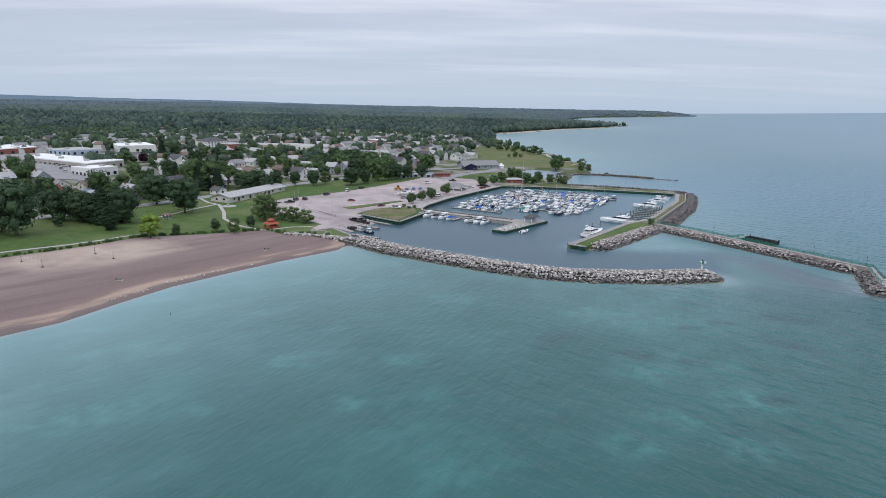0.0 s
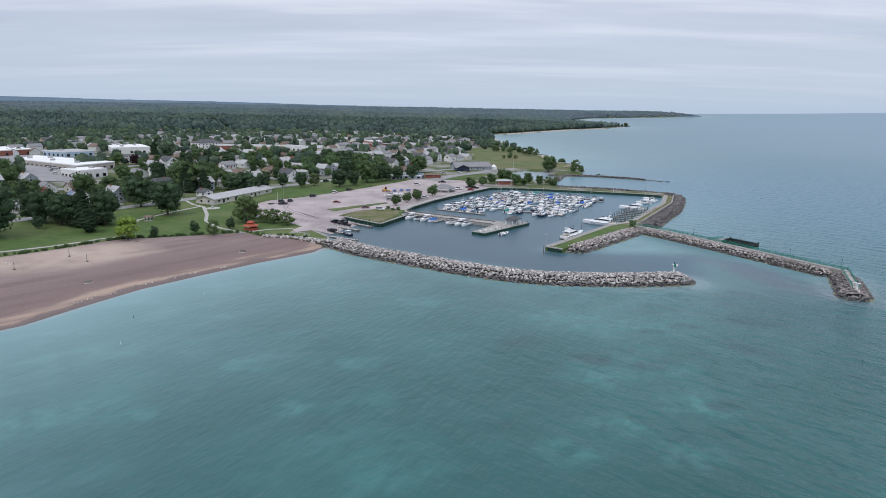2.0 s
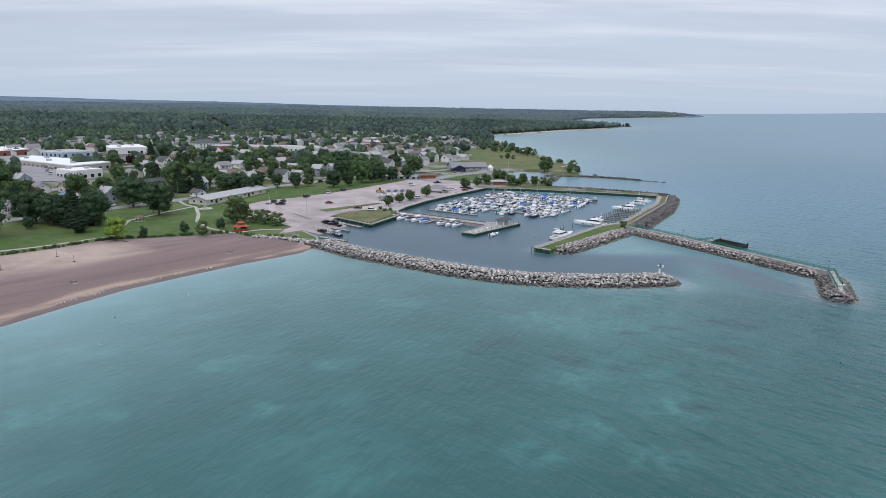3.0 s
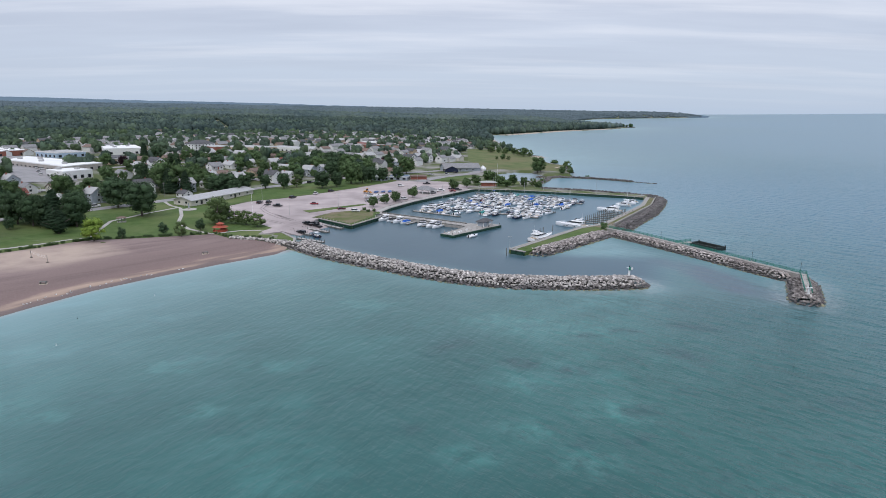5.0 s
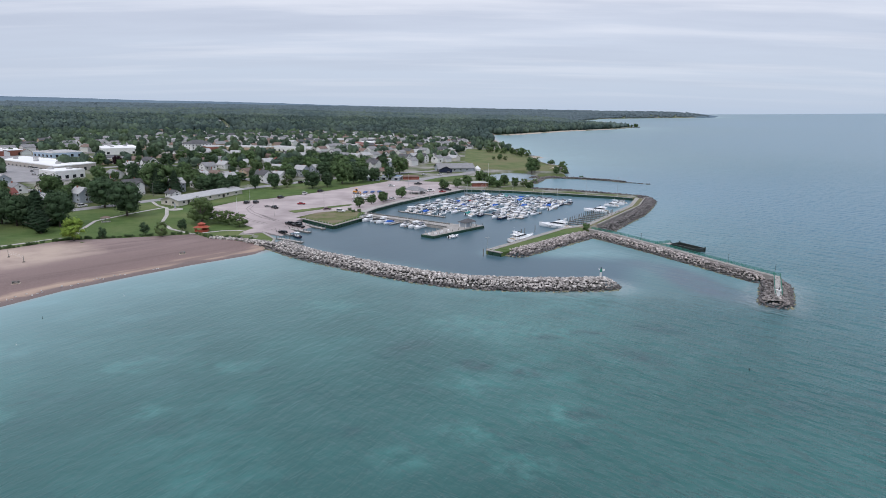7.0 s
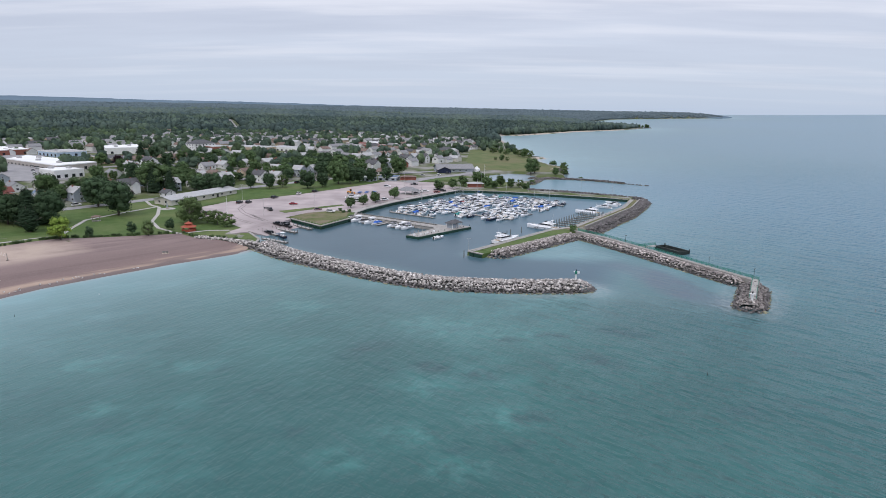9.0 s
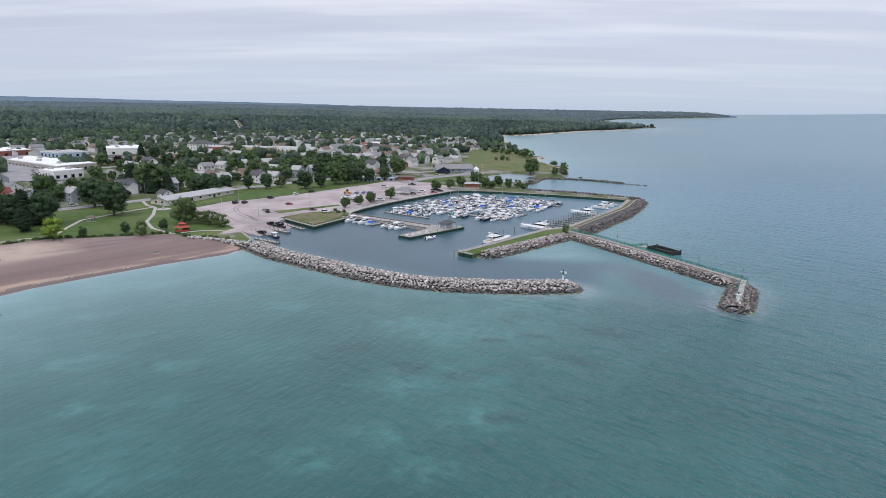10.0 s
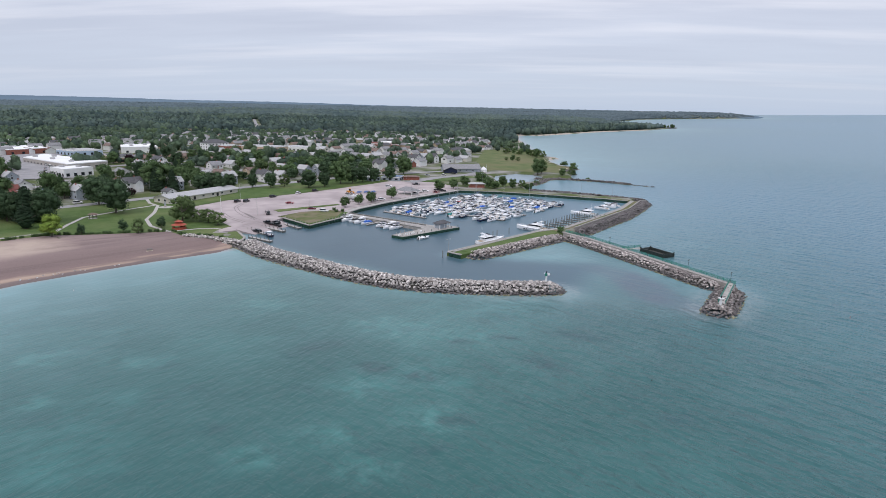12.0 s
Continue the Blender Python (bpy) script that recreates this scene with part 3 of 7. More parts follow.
tagged(beach, "grey-brown pebbly sand beach with a tan tide band", "beach", kind="structure")
court = smooth(-5, 5, signed(co[:, 0], co[:, 1], [(-145, 208), (-126, 203), (-106, 216), (-90, 240), (-104, 252), (-124, 240), (-139, 224)]))
beach.data.attributes.new("court", "FLOAT", "POINT").data.foreach_set("value", court.astype(np.float32))

# ---- park lawns, lot, roads, paths ----
ROAD = [(-260, 170), (-205, 250), (-178, 291), (-149, 335), (-125, 372), (-99, 412), (-66, 462), (-34, 505), (0, 545), (45, 590)]
LOT = [(-78, 322), (-92, 344), (-80, 374), (-63, 389), (-46, 411), (-24, 445), (-5, 477), (4, 492), (24, 497), (42, 494), (62, 464), (57, 450), (26, 404), (15, 385), (3, 360), (0, 347),
       (-9, 350), (-24, 340), (-31, 326), (-33, 316), (-39, 305), (-42, 291), (-46, 295), (-62, 313)]
park = draped("park_lawn", [(-30, 267), (-32, 262), *BACK[1:12], (-230, 215), (-205, 258), (-180, 299), (-151, 343), (-127, 380), (-101, 420), (-68, 470), (-36, 512), (0, 504),
                            (3, 493), (-6, 478), (-25, 446), (-47, 412), (-64, 390), (-82, 375), (-94, 345), (-79, 321), (-62, 312), (-45, 294), (-40, 288), (-34, 278)], GRASS, 0.10, 7.0)
tagged(park, "mown green park lawn along the beach", "lawn", kind="structure")
tagged(draped("parking_lot", LOT, ASPHALT, 0.16, 10.0, least=1.75), "wide pinkish worn asphalt parking lot", "parking lot", kind="structure")
tagged(draped("road", band(ROAD, -4, 4), ROADM, 0.22, 8.0), "pale grey shore road", "road", kind="structure")
E1, E2 = Vector((0.552, 0.834)), Vector((-0.834, 0.552))
O = Vector((-125, 374))


def town(u, v):
    p = O + E1 * u + E2 * v
    return (p.x, p.y)


for k, v in enumerate((74, 148, 222, 300)):
    tagged(draped("street", [town(-250, v - 4), town(330, v - 4), town(330, v + 4), town(-250, v + 4)], ROADM, 0.25, 12.0), "pale asphalt town street", "street", kind="structure")
for u in (-118, -20, 92, 210):
    tagged(draped("street", [town(u - 4, 6), town(u + 4, 6), town(u + 4, 480), town(u - 4, 480)], ROADM, 0.30, 12.0), "pale asphalt cross street", "street", kind="structure")
tagged(draped("store_lot", [(-385, 575), (-300, 455), (-250, 392), (-210, 424), (-226, 446), (-242, 456), (-306, 508), (-335, 600)], ROADM, 0.38, 10.0), "pale grey parking lot before the stores", "parking lot", kind="structure")
tagged(draped("field", [(84, 600), (70, 690), (80, 905), (146, 905), (153, 800), (155, 720), (160, 672), (172, 648), (156, 619), (160, 590), (135, 594), (112, 600), (88, 606)], MEADOW, 0.12, 10.0), "rough dry-green meadow beside the lake", "meadow", kind="structure")
tagged(draped("drive", band([(20, 490), (40, 530), (64, 556), (76, 582)], -5, 5), ROADM, 0.3, 8.0), "pale gravel drive", "road", kind="structure")
tagged(draped("verge", [(22, 500), (34, 495), (52, 512), (76, 540), (66, 548), (38, 524)], GRASS, 0.2, 8.0), "mown grass verge", "lawn", kind="structure")
tagged(draped("verge", [(64, 470), (84, 462), (100, 480), (101, 500), (84, 512), (66, 500)], GRASS, 0.2, 8.0), "green bank beside the pond", "lawn", kind="structure")
SAND2 = surface("pale_shore_sand", (0.4, 0.34, 0.28), (0.5, 0.43, 0.36), 0.1, 0.95, 0.2)
tagged(draped("shore_sand", band([(165, 592), (161, 617), (178, 648), (165, 672), (159, 720), (160, 768), (176, 784), (161, 801), (158, 873), (150, 1005), (152, 1313), (164, 1478), (207, 1468), (253, 1539), (395, 1767), (600, 2010)], -1, 9), SAND2, 0.5, 40.0), "narrow pale sand shore of the bay", "beach", kind="structure")
for pts in ([(-110, 346), (-101, 325), (-95, 306), (-84, 290), (-69, 278)], [(-128, 366), (-118, 352), (-110, 346)],
            [(-112, 347), (-120, 327), (-127, 303), (-122, 283), (-116, 264), (-123, 250), (-133, 239), (-146, 228), (-170, 205)], [(-69, 278), (-58, 286), (-45, 288)]):
    tagged(draped("footpath", band(pts, -0.9, 0.9), CONC, 0.2, 5.0), "pale concrete footpath across the lawn", "path", kind="structure")
tagged(part("lot_island", prism([(-41, 345), (-36, 339), (-8, 369), (-10, 372)], 1.0, 2.08), GRASS), "narrow grassed island in the parking lot", "lawn", kind="structure")

# ---- quays, moles and piers ----


def quay(name, pts, width, top, material, label):
    """A solid apron behind a green sheet-pile face."""
    ob = part(name, prism(band(pts, -0.1, width), -3.0, top), material)
    tagged(ob, label, "quay", kind="structure")
    face = bmesh.new()
    cap = bmesh.new()
    for (ax, ay), (bx, by) in zip(pts, pts[1:]):
        d = Vector((bx - ax, by - ay))
        ln, ang = d.length, math.atan2(d.y, d.x)
        m = Matrix.Translation((ax, ay, 0)) @ Matrix.Rotation(ang, 4, "Z")
        one = bmesh.new()
        k = max(1, int(ln / 1.2))
        for i in range(k):
            s = ln / k
            box(one, i * s, (i + 1) * s - 0.03, -0.35 - 0.18 * (i % 2), -0.05, -2.5, top - 0.12)
        one.transform(m)
        tmp = bpy.data.meshes.new("tmp")
        one.to_mesh(tmp)
        face.from_mesh(tmp)
        bpy.data.meshes.remove(tmp)
        one.free()
        two = boxed(-0.2, ln + 0.2, -0.6, 0.5, top - 0.11, top + 0.22)
        two.transform(m)
        tmp = bpy.data.meshes.new("tmp")
        two.to_mesh(tmp)
        cap.from_mesh(tmp)
        bpy.data.meshes.remove(tmp)
        two.free()
    part("sheet_piling", face, PILE, ob, "green painted steel sheet piling")
    part("coping", cap, WORN, ob, "worn concrete coping")
    return ob


quay("quay_island", [(-30, 318), (-28, 322), (-8, 302), (4, 328), (3, 345)][1:], 7, 1.75, GRASS, "grassed quay with green sheet-pile face")
tagged(part("quay_lawn", prism([(-30, 325), (-9, 307), (0, 328), (-1, 344), (-10, 349), (-24, 340)], 0.5, 1.98), MOLEG), "square grassed quay lawn above the boat ramps", "lawn", kind="structure")
quay("quay_west", [(3, 345), (7, 358), (19, 383), (30, 401), (62, 450)], 8, 1.75, CONC, "concrete harbour quay beside the parking lot")
quay("quay_north", [(62, 450), (92, 446), (131, 432), (160, 420), (174, 412)], 13, 1.7, MEADOW, "grassy north mole with green sheet-pile face")
RAMP_EDGE = [(-39, 285), (-42, 289), (-36, 305), (-30, 316), (-28, 322)]
tagged(part("ramp_apron", prism(band(RAMP_EDGE, -0.5, 8), -3, 1.83), ASPHALT), "worn asphalt apron above the boat ramps", "apron", kind="structure")
bm = bmesh.new()
top_, low_ = offset(RAMP_EDGE[1:4], -0.2), offset(RAMP_EDGE[1:4], -22)
tv, lv = [bm.verts.new((*p, 1.8)) for p in top_], [bm.verts.new((*p, -1.2)) for p in low_]
bv_ = [bm.verts.new((*p, -3)) for p in top_ + low_]
for i in range(2):
    bm.faces.new((tv[i], lv[i], lv[i + 1], tv[i + 1]))
bm.faces.new((tv[0], bv_[0], bv_[3], lv[0]))
bm.faces.new((tv[2], lv[2], bv_[5], bv_[2]))
bmesh.ops.recalc_face_normals(bm, faces=bm.faces[:])
tagged(part("boat_ramp", bm, ASPHALT), "sloping paved boat ramp running into the harbour", "boat ramp", kind="structure")
TYRE = surface("tyre_darkened_asphalt", (0.16, 0.14, 0.138), (0.27, 0.235, 0.23), 0.5, 0.9, 0.1)
for k, pts in enumerate(([(-68, 366), (-67, 352), (-61, 339), (-50, 323), (-39, 312)], [(-66, 364), (-65, 352), (-59, 340), (-48, 325), (-38, 314)], [(-54, 334), (-46, 322), (-37, 309)], [(-66, 330), (-56, 316), (-43, 304)], [(-52, 332), (-44, 321), (-36, 311)], [(-64, 331), (-55, 318), (-42, 306)])):
    tagged(draped("tyre_mark", band(pts, -0.22, 0.22), TYRE, 0.21, 6.0), "dark wet tyre track curving over the asphalt", "tyre mark", kind="structure")
tagged(part("island_lawn", prism([(-26, 322), (-9, 305), (1, 328), (0, 343), (-9, 347), (-22, 337)], 0.9, 1.94), GRASS), "grassed middle of the quay between lot and basin", "lawn", kind="structure")
quay("quay_ramp", [(-28, 264), (-29, 270), (-38, 284)], 9, 1.6, GRASS, "grassed quay corner by the ramps")
quay("mole_east", [(176, 411), (161, 376), (120, 311), (105, 300), (65, 251)], 5.0, 1.7, MOLEG, "long east mole with grass and green sheet piling")
tagged(part("mole_head", prism([(64.5, 250.5), (70.5, 246), (76, 252), (70, 257)], -3, 1.72), GRASS), "grassed mole head at the harbour mouth", "quay", kind="structure")
quay("mole_end", [(65, 250.6), (70.5, 246)], 3, 1.73, GRASS, "green sheet-pile end of the mole")
tagged(part("mole_lawn", prism([(70, 253), (74, 251), (106, 287), (118, 297), (114, 303), (106, 298)], 0.5, 1.82), GRASS), "narrow strip of lawn on the mole", "lawn", kind="structure")
MOLE = [(176, 411), (161, 376), (120, 311), (105, 300), (66, 252)]
tagged(part("mole_walk", prism(band(MOLE, 0.6, 1.9), 0.5, 1.9), WORN), "pale concrete walk along the mole", "path", kind="structure")
tagged(part("mole_wall", prism(band([(182, 416), (176, 411), (161, 376), (120, 311)], 5.2, 5.9), 0.5, 2.6), WORN), "low concrete parapet on the east mole", "wall", kind="structure")

# ---- stone breakwaters ----


def boulder(seed, flat=0.75):
    """An angular quarried block."""
    rng = random.Random(seed)
    bm = bmesh.new()
    for _ in range(11):
        d = Vector((rng.gauss(0, 1), rng.gauss(0, 1), rng.gauss(0, 1))).normalized()
        bm.verts.new((d.x * rng.uniform(0.45, 0.62) * rng.choice((1, 1.25)), d.y * rng.uniform(0.45, 0.6), d.z * rng.uniform(0.42, 0.55) * flat))
    bmesh.ops.convex_hull(bm, input=bm.verts[:])
    bmesh.ops.delete(bm, geom=[v for v in bm.verts if not v.link_faces], context="VERTS")
    bmesh.ops.recalc_face_normals(bm, faces=bm.faces[:])
    bmesh.ops.triangulate(bm, faces=bm.faces[:])
    return bm


STONES = []
for s in range(12):
    bm = boulder(s)
    me = bpy.data.meshes.new("stone")
    bm.to_mesh(me)
    bm.free()
    me.materials.append(ROCK)
    v = np.array([p.co[:] for p in me.vertices])
    f = np.array([p.vertices[:] for p in me.polygons])
    dark_me = me.copy()
    dark_me.materials[0] = ROCKP
    STONES.append((me, v, f, dark_me))


def joined(name, places, material, parent=None):
    """Many blocks in one mesh: places are (variant, matrix)."""
    vs, fs, k = [], [], 0
    for i, m in places:
        _, v, f, _ = STONES[i]
        a = np.array(m)
        vs.append(v @ a[:3, :3].T + a[:3, 3])
        fs.append(f + k)
        k += len(v)
    me = bpy.data.meshes.new(name)
    raw(me, np.concatenate(vs), np.concatenate(fs))
    me.materials.append(material)
    ob = new(name, me)
    if parent:
        ob.parent = parent
    return ob


def rubble(name, pts, half, crest, size, label, singles=0, seed=1, material=ROCKJ, flat_top=0.3, cap_end=True, near=None, sides=(-1, 1)):
    """A mound of boulders along a line."""
    rng = random.Random(seed)
    ln = [0.0]
    for a, b_ in zip(pts, pts[1:]):
        ln.append(ln[-1] + (Vector(b_) - Vector(a)).length)

    def at(s):
        s = min(max(s, 0), ln[-1] - 1e-6)
        i = max(k for k in range(len(ln) - 1) if ln[k] <= s)
        f = (s - ln[i]) / (ln[i + 1] - ln[i])
        p = Vector(pts[i]).lerp(Vector(pts[i + 1]), f)
        d = (Vector(pts[i + 1]) - Vector(pts[i])).normalized()
        return p, Vector((-d.y, d.x)), d

    def top(o):
        return crest * min(1.0, (1 - abs(o) / half) / (1 - flat_top)) - 0.15

    # Core sheet under the stones, coloured dark to paint shade into their gaps.
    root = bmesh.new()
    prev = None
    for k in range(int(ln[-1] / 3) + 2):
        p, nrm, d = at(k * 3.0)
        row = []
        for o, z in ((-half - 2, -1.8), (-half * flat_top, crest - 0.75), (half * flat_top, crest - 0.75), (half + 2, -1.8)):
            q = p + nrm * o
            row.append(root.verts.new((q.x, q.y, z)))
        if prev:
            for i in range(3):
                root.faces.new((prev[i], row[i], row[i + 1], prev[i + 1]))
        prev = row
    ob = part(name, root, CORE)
    tagged(ob, label, "breakwater", kind="structure")
    cells = []
    s = -half * 0.9 if cap_end else 0.0
    end = ln[-1] + (half * 0.9 if cap_end else 0)
    while s < end:
        o = -half - 0.6
        while o < half + 0.6:
            cells.append((s + rng.uniform(-0.4, 0.4) * size, o + rng.uniform(-0.35, 0.35) * size))
            o += size * 0.72
        s += size * 0.75
    placed = []
    for s, o in cells:
        over = max(0.0, s - ln[-1], -s)
        r = math.hypot(o, over)
        if r > half + 0.7:
            continue
        p, nrm, d = at(s)
        if over:
            p = p + d * (s - ln[-1] if s > 0 else s)
        q = p + nrm * o
        z = top(r) + rng.uniform(-0.3, 0.25) * size * 0.6
        k = size * rng.uniform(0.75, 1.35)
        m = Matrix.LocRotScale((q.x, q.y, z), Euler([rng.uniform(-0.5, 0.5), rng.uniform(-0.5, 0.5), rng.uniform(0, 6.3)]), (k, k, k))
        placed.append((rng.randrange(12), m, z))
    dry = [c for c in placed if c[2] > 0.95]
    damp = [c for c in placed if 0.05 < c[2] <= 0.95]
    wet = [c for c in placed if c[2] <= 0.05]
    if singles:
        dry.sort(key=lambda c: (c[1].translation - Vector((near[0], near[1], 0))).length)
        for i, m, _ in dry[:singles]:
            c = new("stone", STONES[i][0 if material is ROCKJ else 3])
            c.parent, c.matrix_basis = ob, m
        dry = dry[singles:]
    if dry:
        tagged(joined("stones", [c[:2] for c in dry], material, ob), kind="stuff")
    if damp:
        tagged(joined("damp_stones", [c[:2] for c in damp], ROCKD, ob), "dark damp stones above the waterline", kind="stuff")
    if wet:
        tagged(joined("waterline_stones", [c[:2] for c in wet], WEED, ob), "algae-covered stones at the waterline", kind="stuff")
    return ob


rubble("breakwater_south", BREAKWATER, 6.8, 2.7, 1.0, "curved breakwater of pale grey limestone boulders", 300, 3, near=(70, 203))
rubble("breakwater_root", [(-56, 270), (-45, 267.5), (-33, 262), (-24, 257)], 3.2, 2.3, 1.2, "pale riprap at the root of the breakwater", 0, 4, flat_top=0.5)
rubble("revetment_mole", [(77.5, 251.5), (89, 263.5), (103, 278.5), (113.5, 289.5)], 6.2, 2.1, 1.15, "grey boulder slope of the harbour mole", 0, 5, material=ROCKP)
rubble("revetment_pier", PIER_ROCK, 3.5, 2.45, 1.0, "grey boulder slope beside the pier", 130, 6, near=(150, 225), material=ROCKP)
rubble("pier_head", [(151, 185), (156, 194), (162, 206)], 5.2, 2.5, 1.05, "mound of grey boulders at the pier end", 70, 7, near=(150, 184), material=ROCKP)
rubble("revetment_east", [(128, 304), (141, 325), (158, 352), (171, 378), (184, 408)], 4.6, 2.4, 1.25, "dark boulder slope on the lake side of the mole", 0, 8, material=ROCKD)
rubble("revetment_north", [(186, 424), (160, 444), (137, 457), (116, 466)], 4.0, 1.4, 1.4, "low boulder slope of the north mole", 0, 9, material=ROCKD)
rubble("spit", [(126, 549), (142, 548), (157, 546.5), (174, 539.5), (190, 528), (199, 519)], 2.8, 1.2, 1.4, "low natural stone spit reaching into the lake", 0, 10, material=ROCKD)
for k, pts in enumerate(([(202, 516), (205.5, 513)], [(208, 510.8), (211, 508.4)], [(214, 505.8), (215.5, 504.8)])):
    rubble("spit_end", pts, 0.9, 0.55, 1.2, "scattered stones off the end of the spit", 0, 11 + k, material=ROCKD)
rubble("pond_bank", [(121, 506), (128, 524), (133, 542), (146, 553)], 3.0, 1.2, 1.4, "stony bank between pond and lake", 0, 12, material=ROCKD)
rubble("field_shore", [(164, 592), (158, 617), (174, 648), (163, 672)], 3.0, 1.4, 1.5, "stony shore below the meadow", 0, 13, material=ROCKD)


# ---- the pier with its rails ----


def flat_bar(bm, a, b_, w, z0, z1):
    d = Vector(b_) - Vector(a)
    one = boxed(0, d.length, -w / 2, w / 2, z0, z1)
    one.transform(Matrix.Translation((a[0], a[1], 0)) @ Matrix.Rotation(math.atan2(d.y, d.x), 4, "Z"))
    tmp = bpy.data.meshes.new("tmp")
    one.to_mesh(tmp)
    bm.from_mesh(tmp)
    bpy.data.meshes.remove(tmp)
    one.free()


def railing(parent, pts, z, mesh=True):
    posts = []
    for a, b_ in zip(pts, pts[1:]):
        d = Vector(b_) - Vector(a)
        k = max(1, int(d.length / 2.4))
        for i in range(k + 1):
            posts.append(Vector(a).lerp(Vector(b_), i / k))
    proto = None
    for p in posts:
        if proto is None:
            proto = part("rail_post", rod(bmesh.new(), (0, 0, 0), (0, 0, 1.2), 0.09, n=5), GREEN, parent)
            proto.matrix_basis = Matrix.Translation((p.x, p.y, z))
        else:
            clone(proto, parent, Matrix.Translation((p.x, p.y, z)))
    for h in (0.2, 0.42, 0.64, 0.86, 1.1):
        bm = bmesh.new()
        for a, b_ in zip(pts, pts[1:]):
            rod(bm, (*a, z + h), (*b_, z + h), 0.06, n=4)
        part("rail", bm, GREEN, parent)


pier = part("pier", prism(band(PIER, -0.6, 1.4), -3, 2.45), WORN)
tagged(pier, "long concrete pier walk with green rails", "pier", kind="structure")
bm = bmesh.new()
for a, b_ in zip(offset(PIER, 1.6), offset(PIER, 1.6)[1:]):
    flat_bar(bm, a, b_, 0.4, -2.5, 2.3)
part("sheet_piling", bm, PILE, pier, "green painted sheet piling")
railing(pier, offset(PIER, 1.2), 2.45)
RAMP = [(164, 209.5), (152.2, 186.3)]
walkway = part("pier_walkway", prism(band(RAMP, -1.1, 1.1), 2.2, 2.75), CONC)
tagged(walkway, "pale concrete walkway with green railings at the pier end", "walkway", kind="structure")
railing(walkway, offset(RAMP, 1.0), 2.75)
railing(walkway, offset(RAMP, -1.0), 2.75)


def beacon(x, y, z, h, panel):
    ob = empty("beacon", pose(x, y, z, 0, 0, 20))
    part("base", boxed(-0.7, 0.7, -0.7, 0.7, -1.0, 0.4, taper=0.1), CONC, ob)
    part("mast", rod(bmesh.new(), (0, 0, 0.3), (0, 0, h), 0.36, 0.3, 8), WHITEP, ob)
    part("platform", boxed(-0.7, 0.7, -0.7, 0.7, h, h + 0.12), WHITEP, ob)
    part("lantern", rod(bmesh.new(), (0, 0, h + 0.12), (0, 0, h + 0.8), 0.2, 0.14, 8), GLASS, ob)
    if panel:
        part("daymark", boxed(-0.9, -0.05, -0.78, -0.72, h - 0.7, h + 0.5), GREEN, ob, "square green daymark board")
        part("daymark", boxed(0.05, 0.95, -0.78, -0.72, h - 0.5, h + 0.3), WHITEP, ob, "white daymark board")
    return tagged(ob, "white harbour beacon post with a small light", "beacon")


beacon(101, 206, 2.2, 3.2, True)
beacon(151.2, 184.6, 2.4, 2.4, False)


def lamp_post(x, y, z, h, rot=0, material=None):
    ob = empty("lamp_post", pose(x, y, z, 0, 0, rot))
    material = material or ALU
    part("base", boxed(-0.25, 0.25, -0.25, 0.25, 0, 0.3), CONC, ob)
    part("pole", rod(bmesh.new(), (0, 0, 0.1), (0, 0, h), 0.09, 0.05, 6), material, ob)
    part("arm", rod(bmesh.new(), (-0.8, 0, h - 0.05), (0.8, 0, h - 0.05), 0.04, n=5), material, ob)
    part("lamp_head", boxed(-1.1, -0.5, -0.15, 0.15, h - 0.1, h + 0.08, taper=0.2), material, ob)
    part("lamp_head", boxed(0.5, 1.1, -0.15, 0.15, h - 0.1, h + 0.08, taper=0.2), material, ob)
    return tagged(ob, "tall slim grey lamp post", "lamp post", "harbour lamp posts")


for x, y, h in ((-71, 372, 11), (65, 252.5, 5), (30, 420, 10), (78, 456, 12), (-22, 352, 9), (-45, 330, 9), (20, 470, 10), (165, 418, 13), (146, 428, 12), (112, 445, 9), (-110, 352, 7)):
    z = 1.8 if y > 410 and x > 60 or x > 60 else gz(x, y) + 0.1
    lamp_post(x, y, z, h, 35)
for (x, y) in ((134.5, 268.5), (145.5, 248), (155.5, 229), (164.5, 212)):
    lamp_post(x, y, 2.45, 3.4, 60, DARKST)

# dark steel crib on the lake side of the pier
crib = empty("steel_crib", pose(153.5, 263.5, 0, 0, 0, -62) @ Matrix.Diagonal((0.62, 0.7, 0.72, 1)))
for i, (x0, x1, y0, y1) in enumerate(((-11, 11, -4.2, -3.7), (-11, 11, 3.7, 4.2), (-11, -10.5, -3.7, 3.7), (10.5, 11, -3.7, 3.7))):
    part("side_wall", boxed(x0, x1, y0, y1, -2.5, 2.2), DARKST, crib)
part("floor", boxed(-10.5, 10.5, -3.7, 3.7, -2.5, 0.5), CORE, crib)
part("inner_ledge", boxed(-10.4, 10.4, -3.6, -2.9, 0.5, 1.3), CONC, crib, "pale concrete inner ledge")
for x in (-11, 11):
    for y in (-4, 4):
        part("corner_post", boxed(x - 0.3, x + 0.3, y - 0.3, y + 0.3, -2.5, 2.9), DARKST, crib)
tagged(crib, "dark tarred steel crib standing in the lake beside the pier", "crib")
gang = part("gangway", prism([(138, 261), (139.2, 262.8), (147, 266.5), (146.6, 264)], 1.95, 2.25), PLANK)
tagged(gang, "short gangway with green rails from pier to crib", "gangway")
railing(gang, [(138.8, 262.6), (147, 266.3)], 2.25)

# ---- docks ----


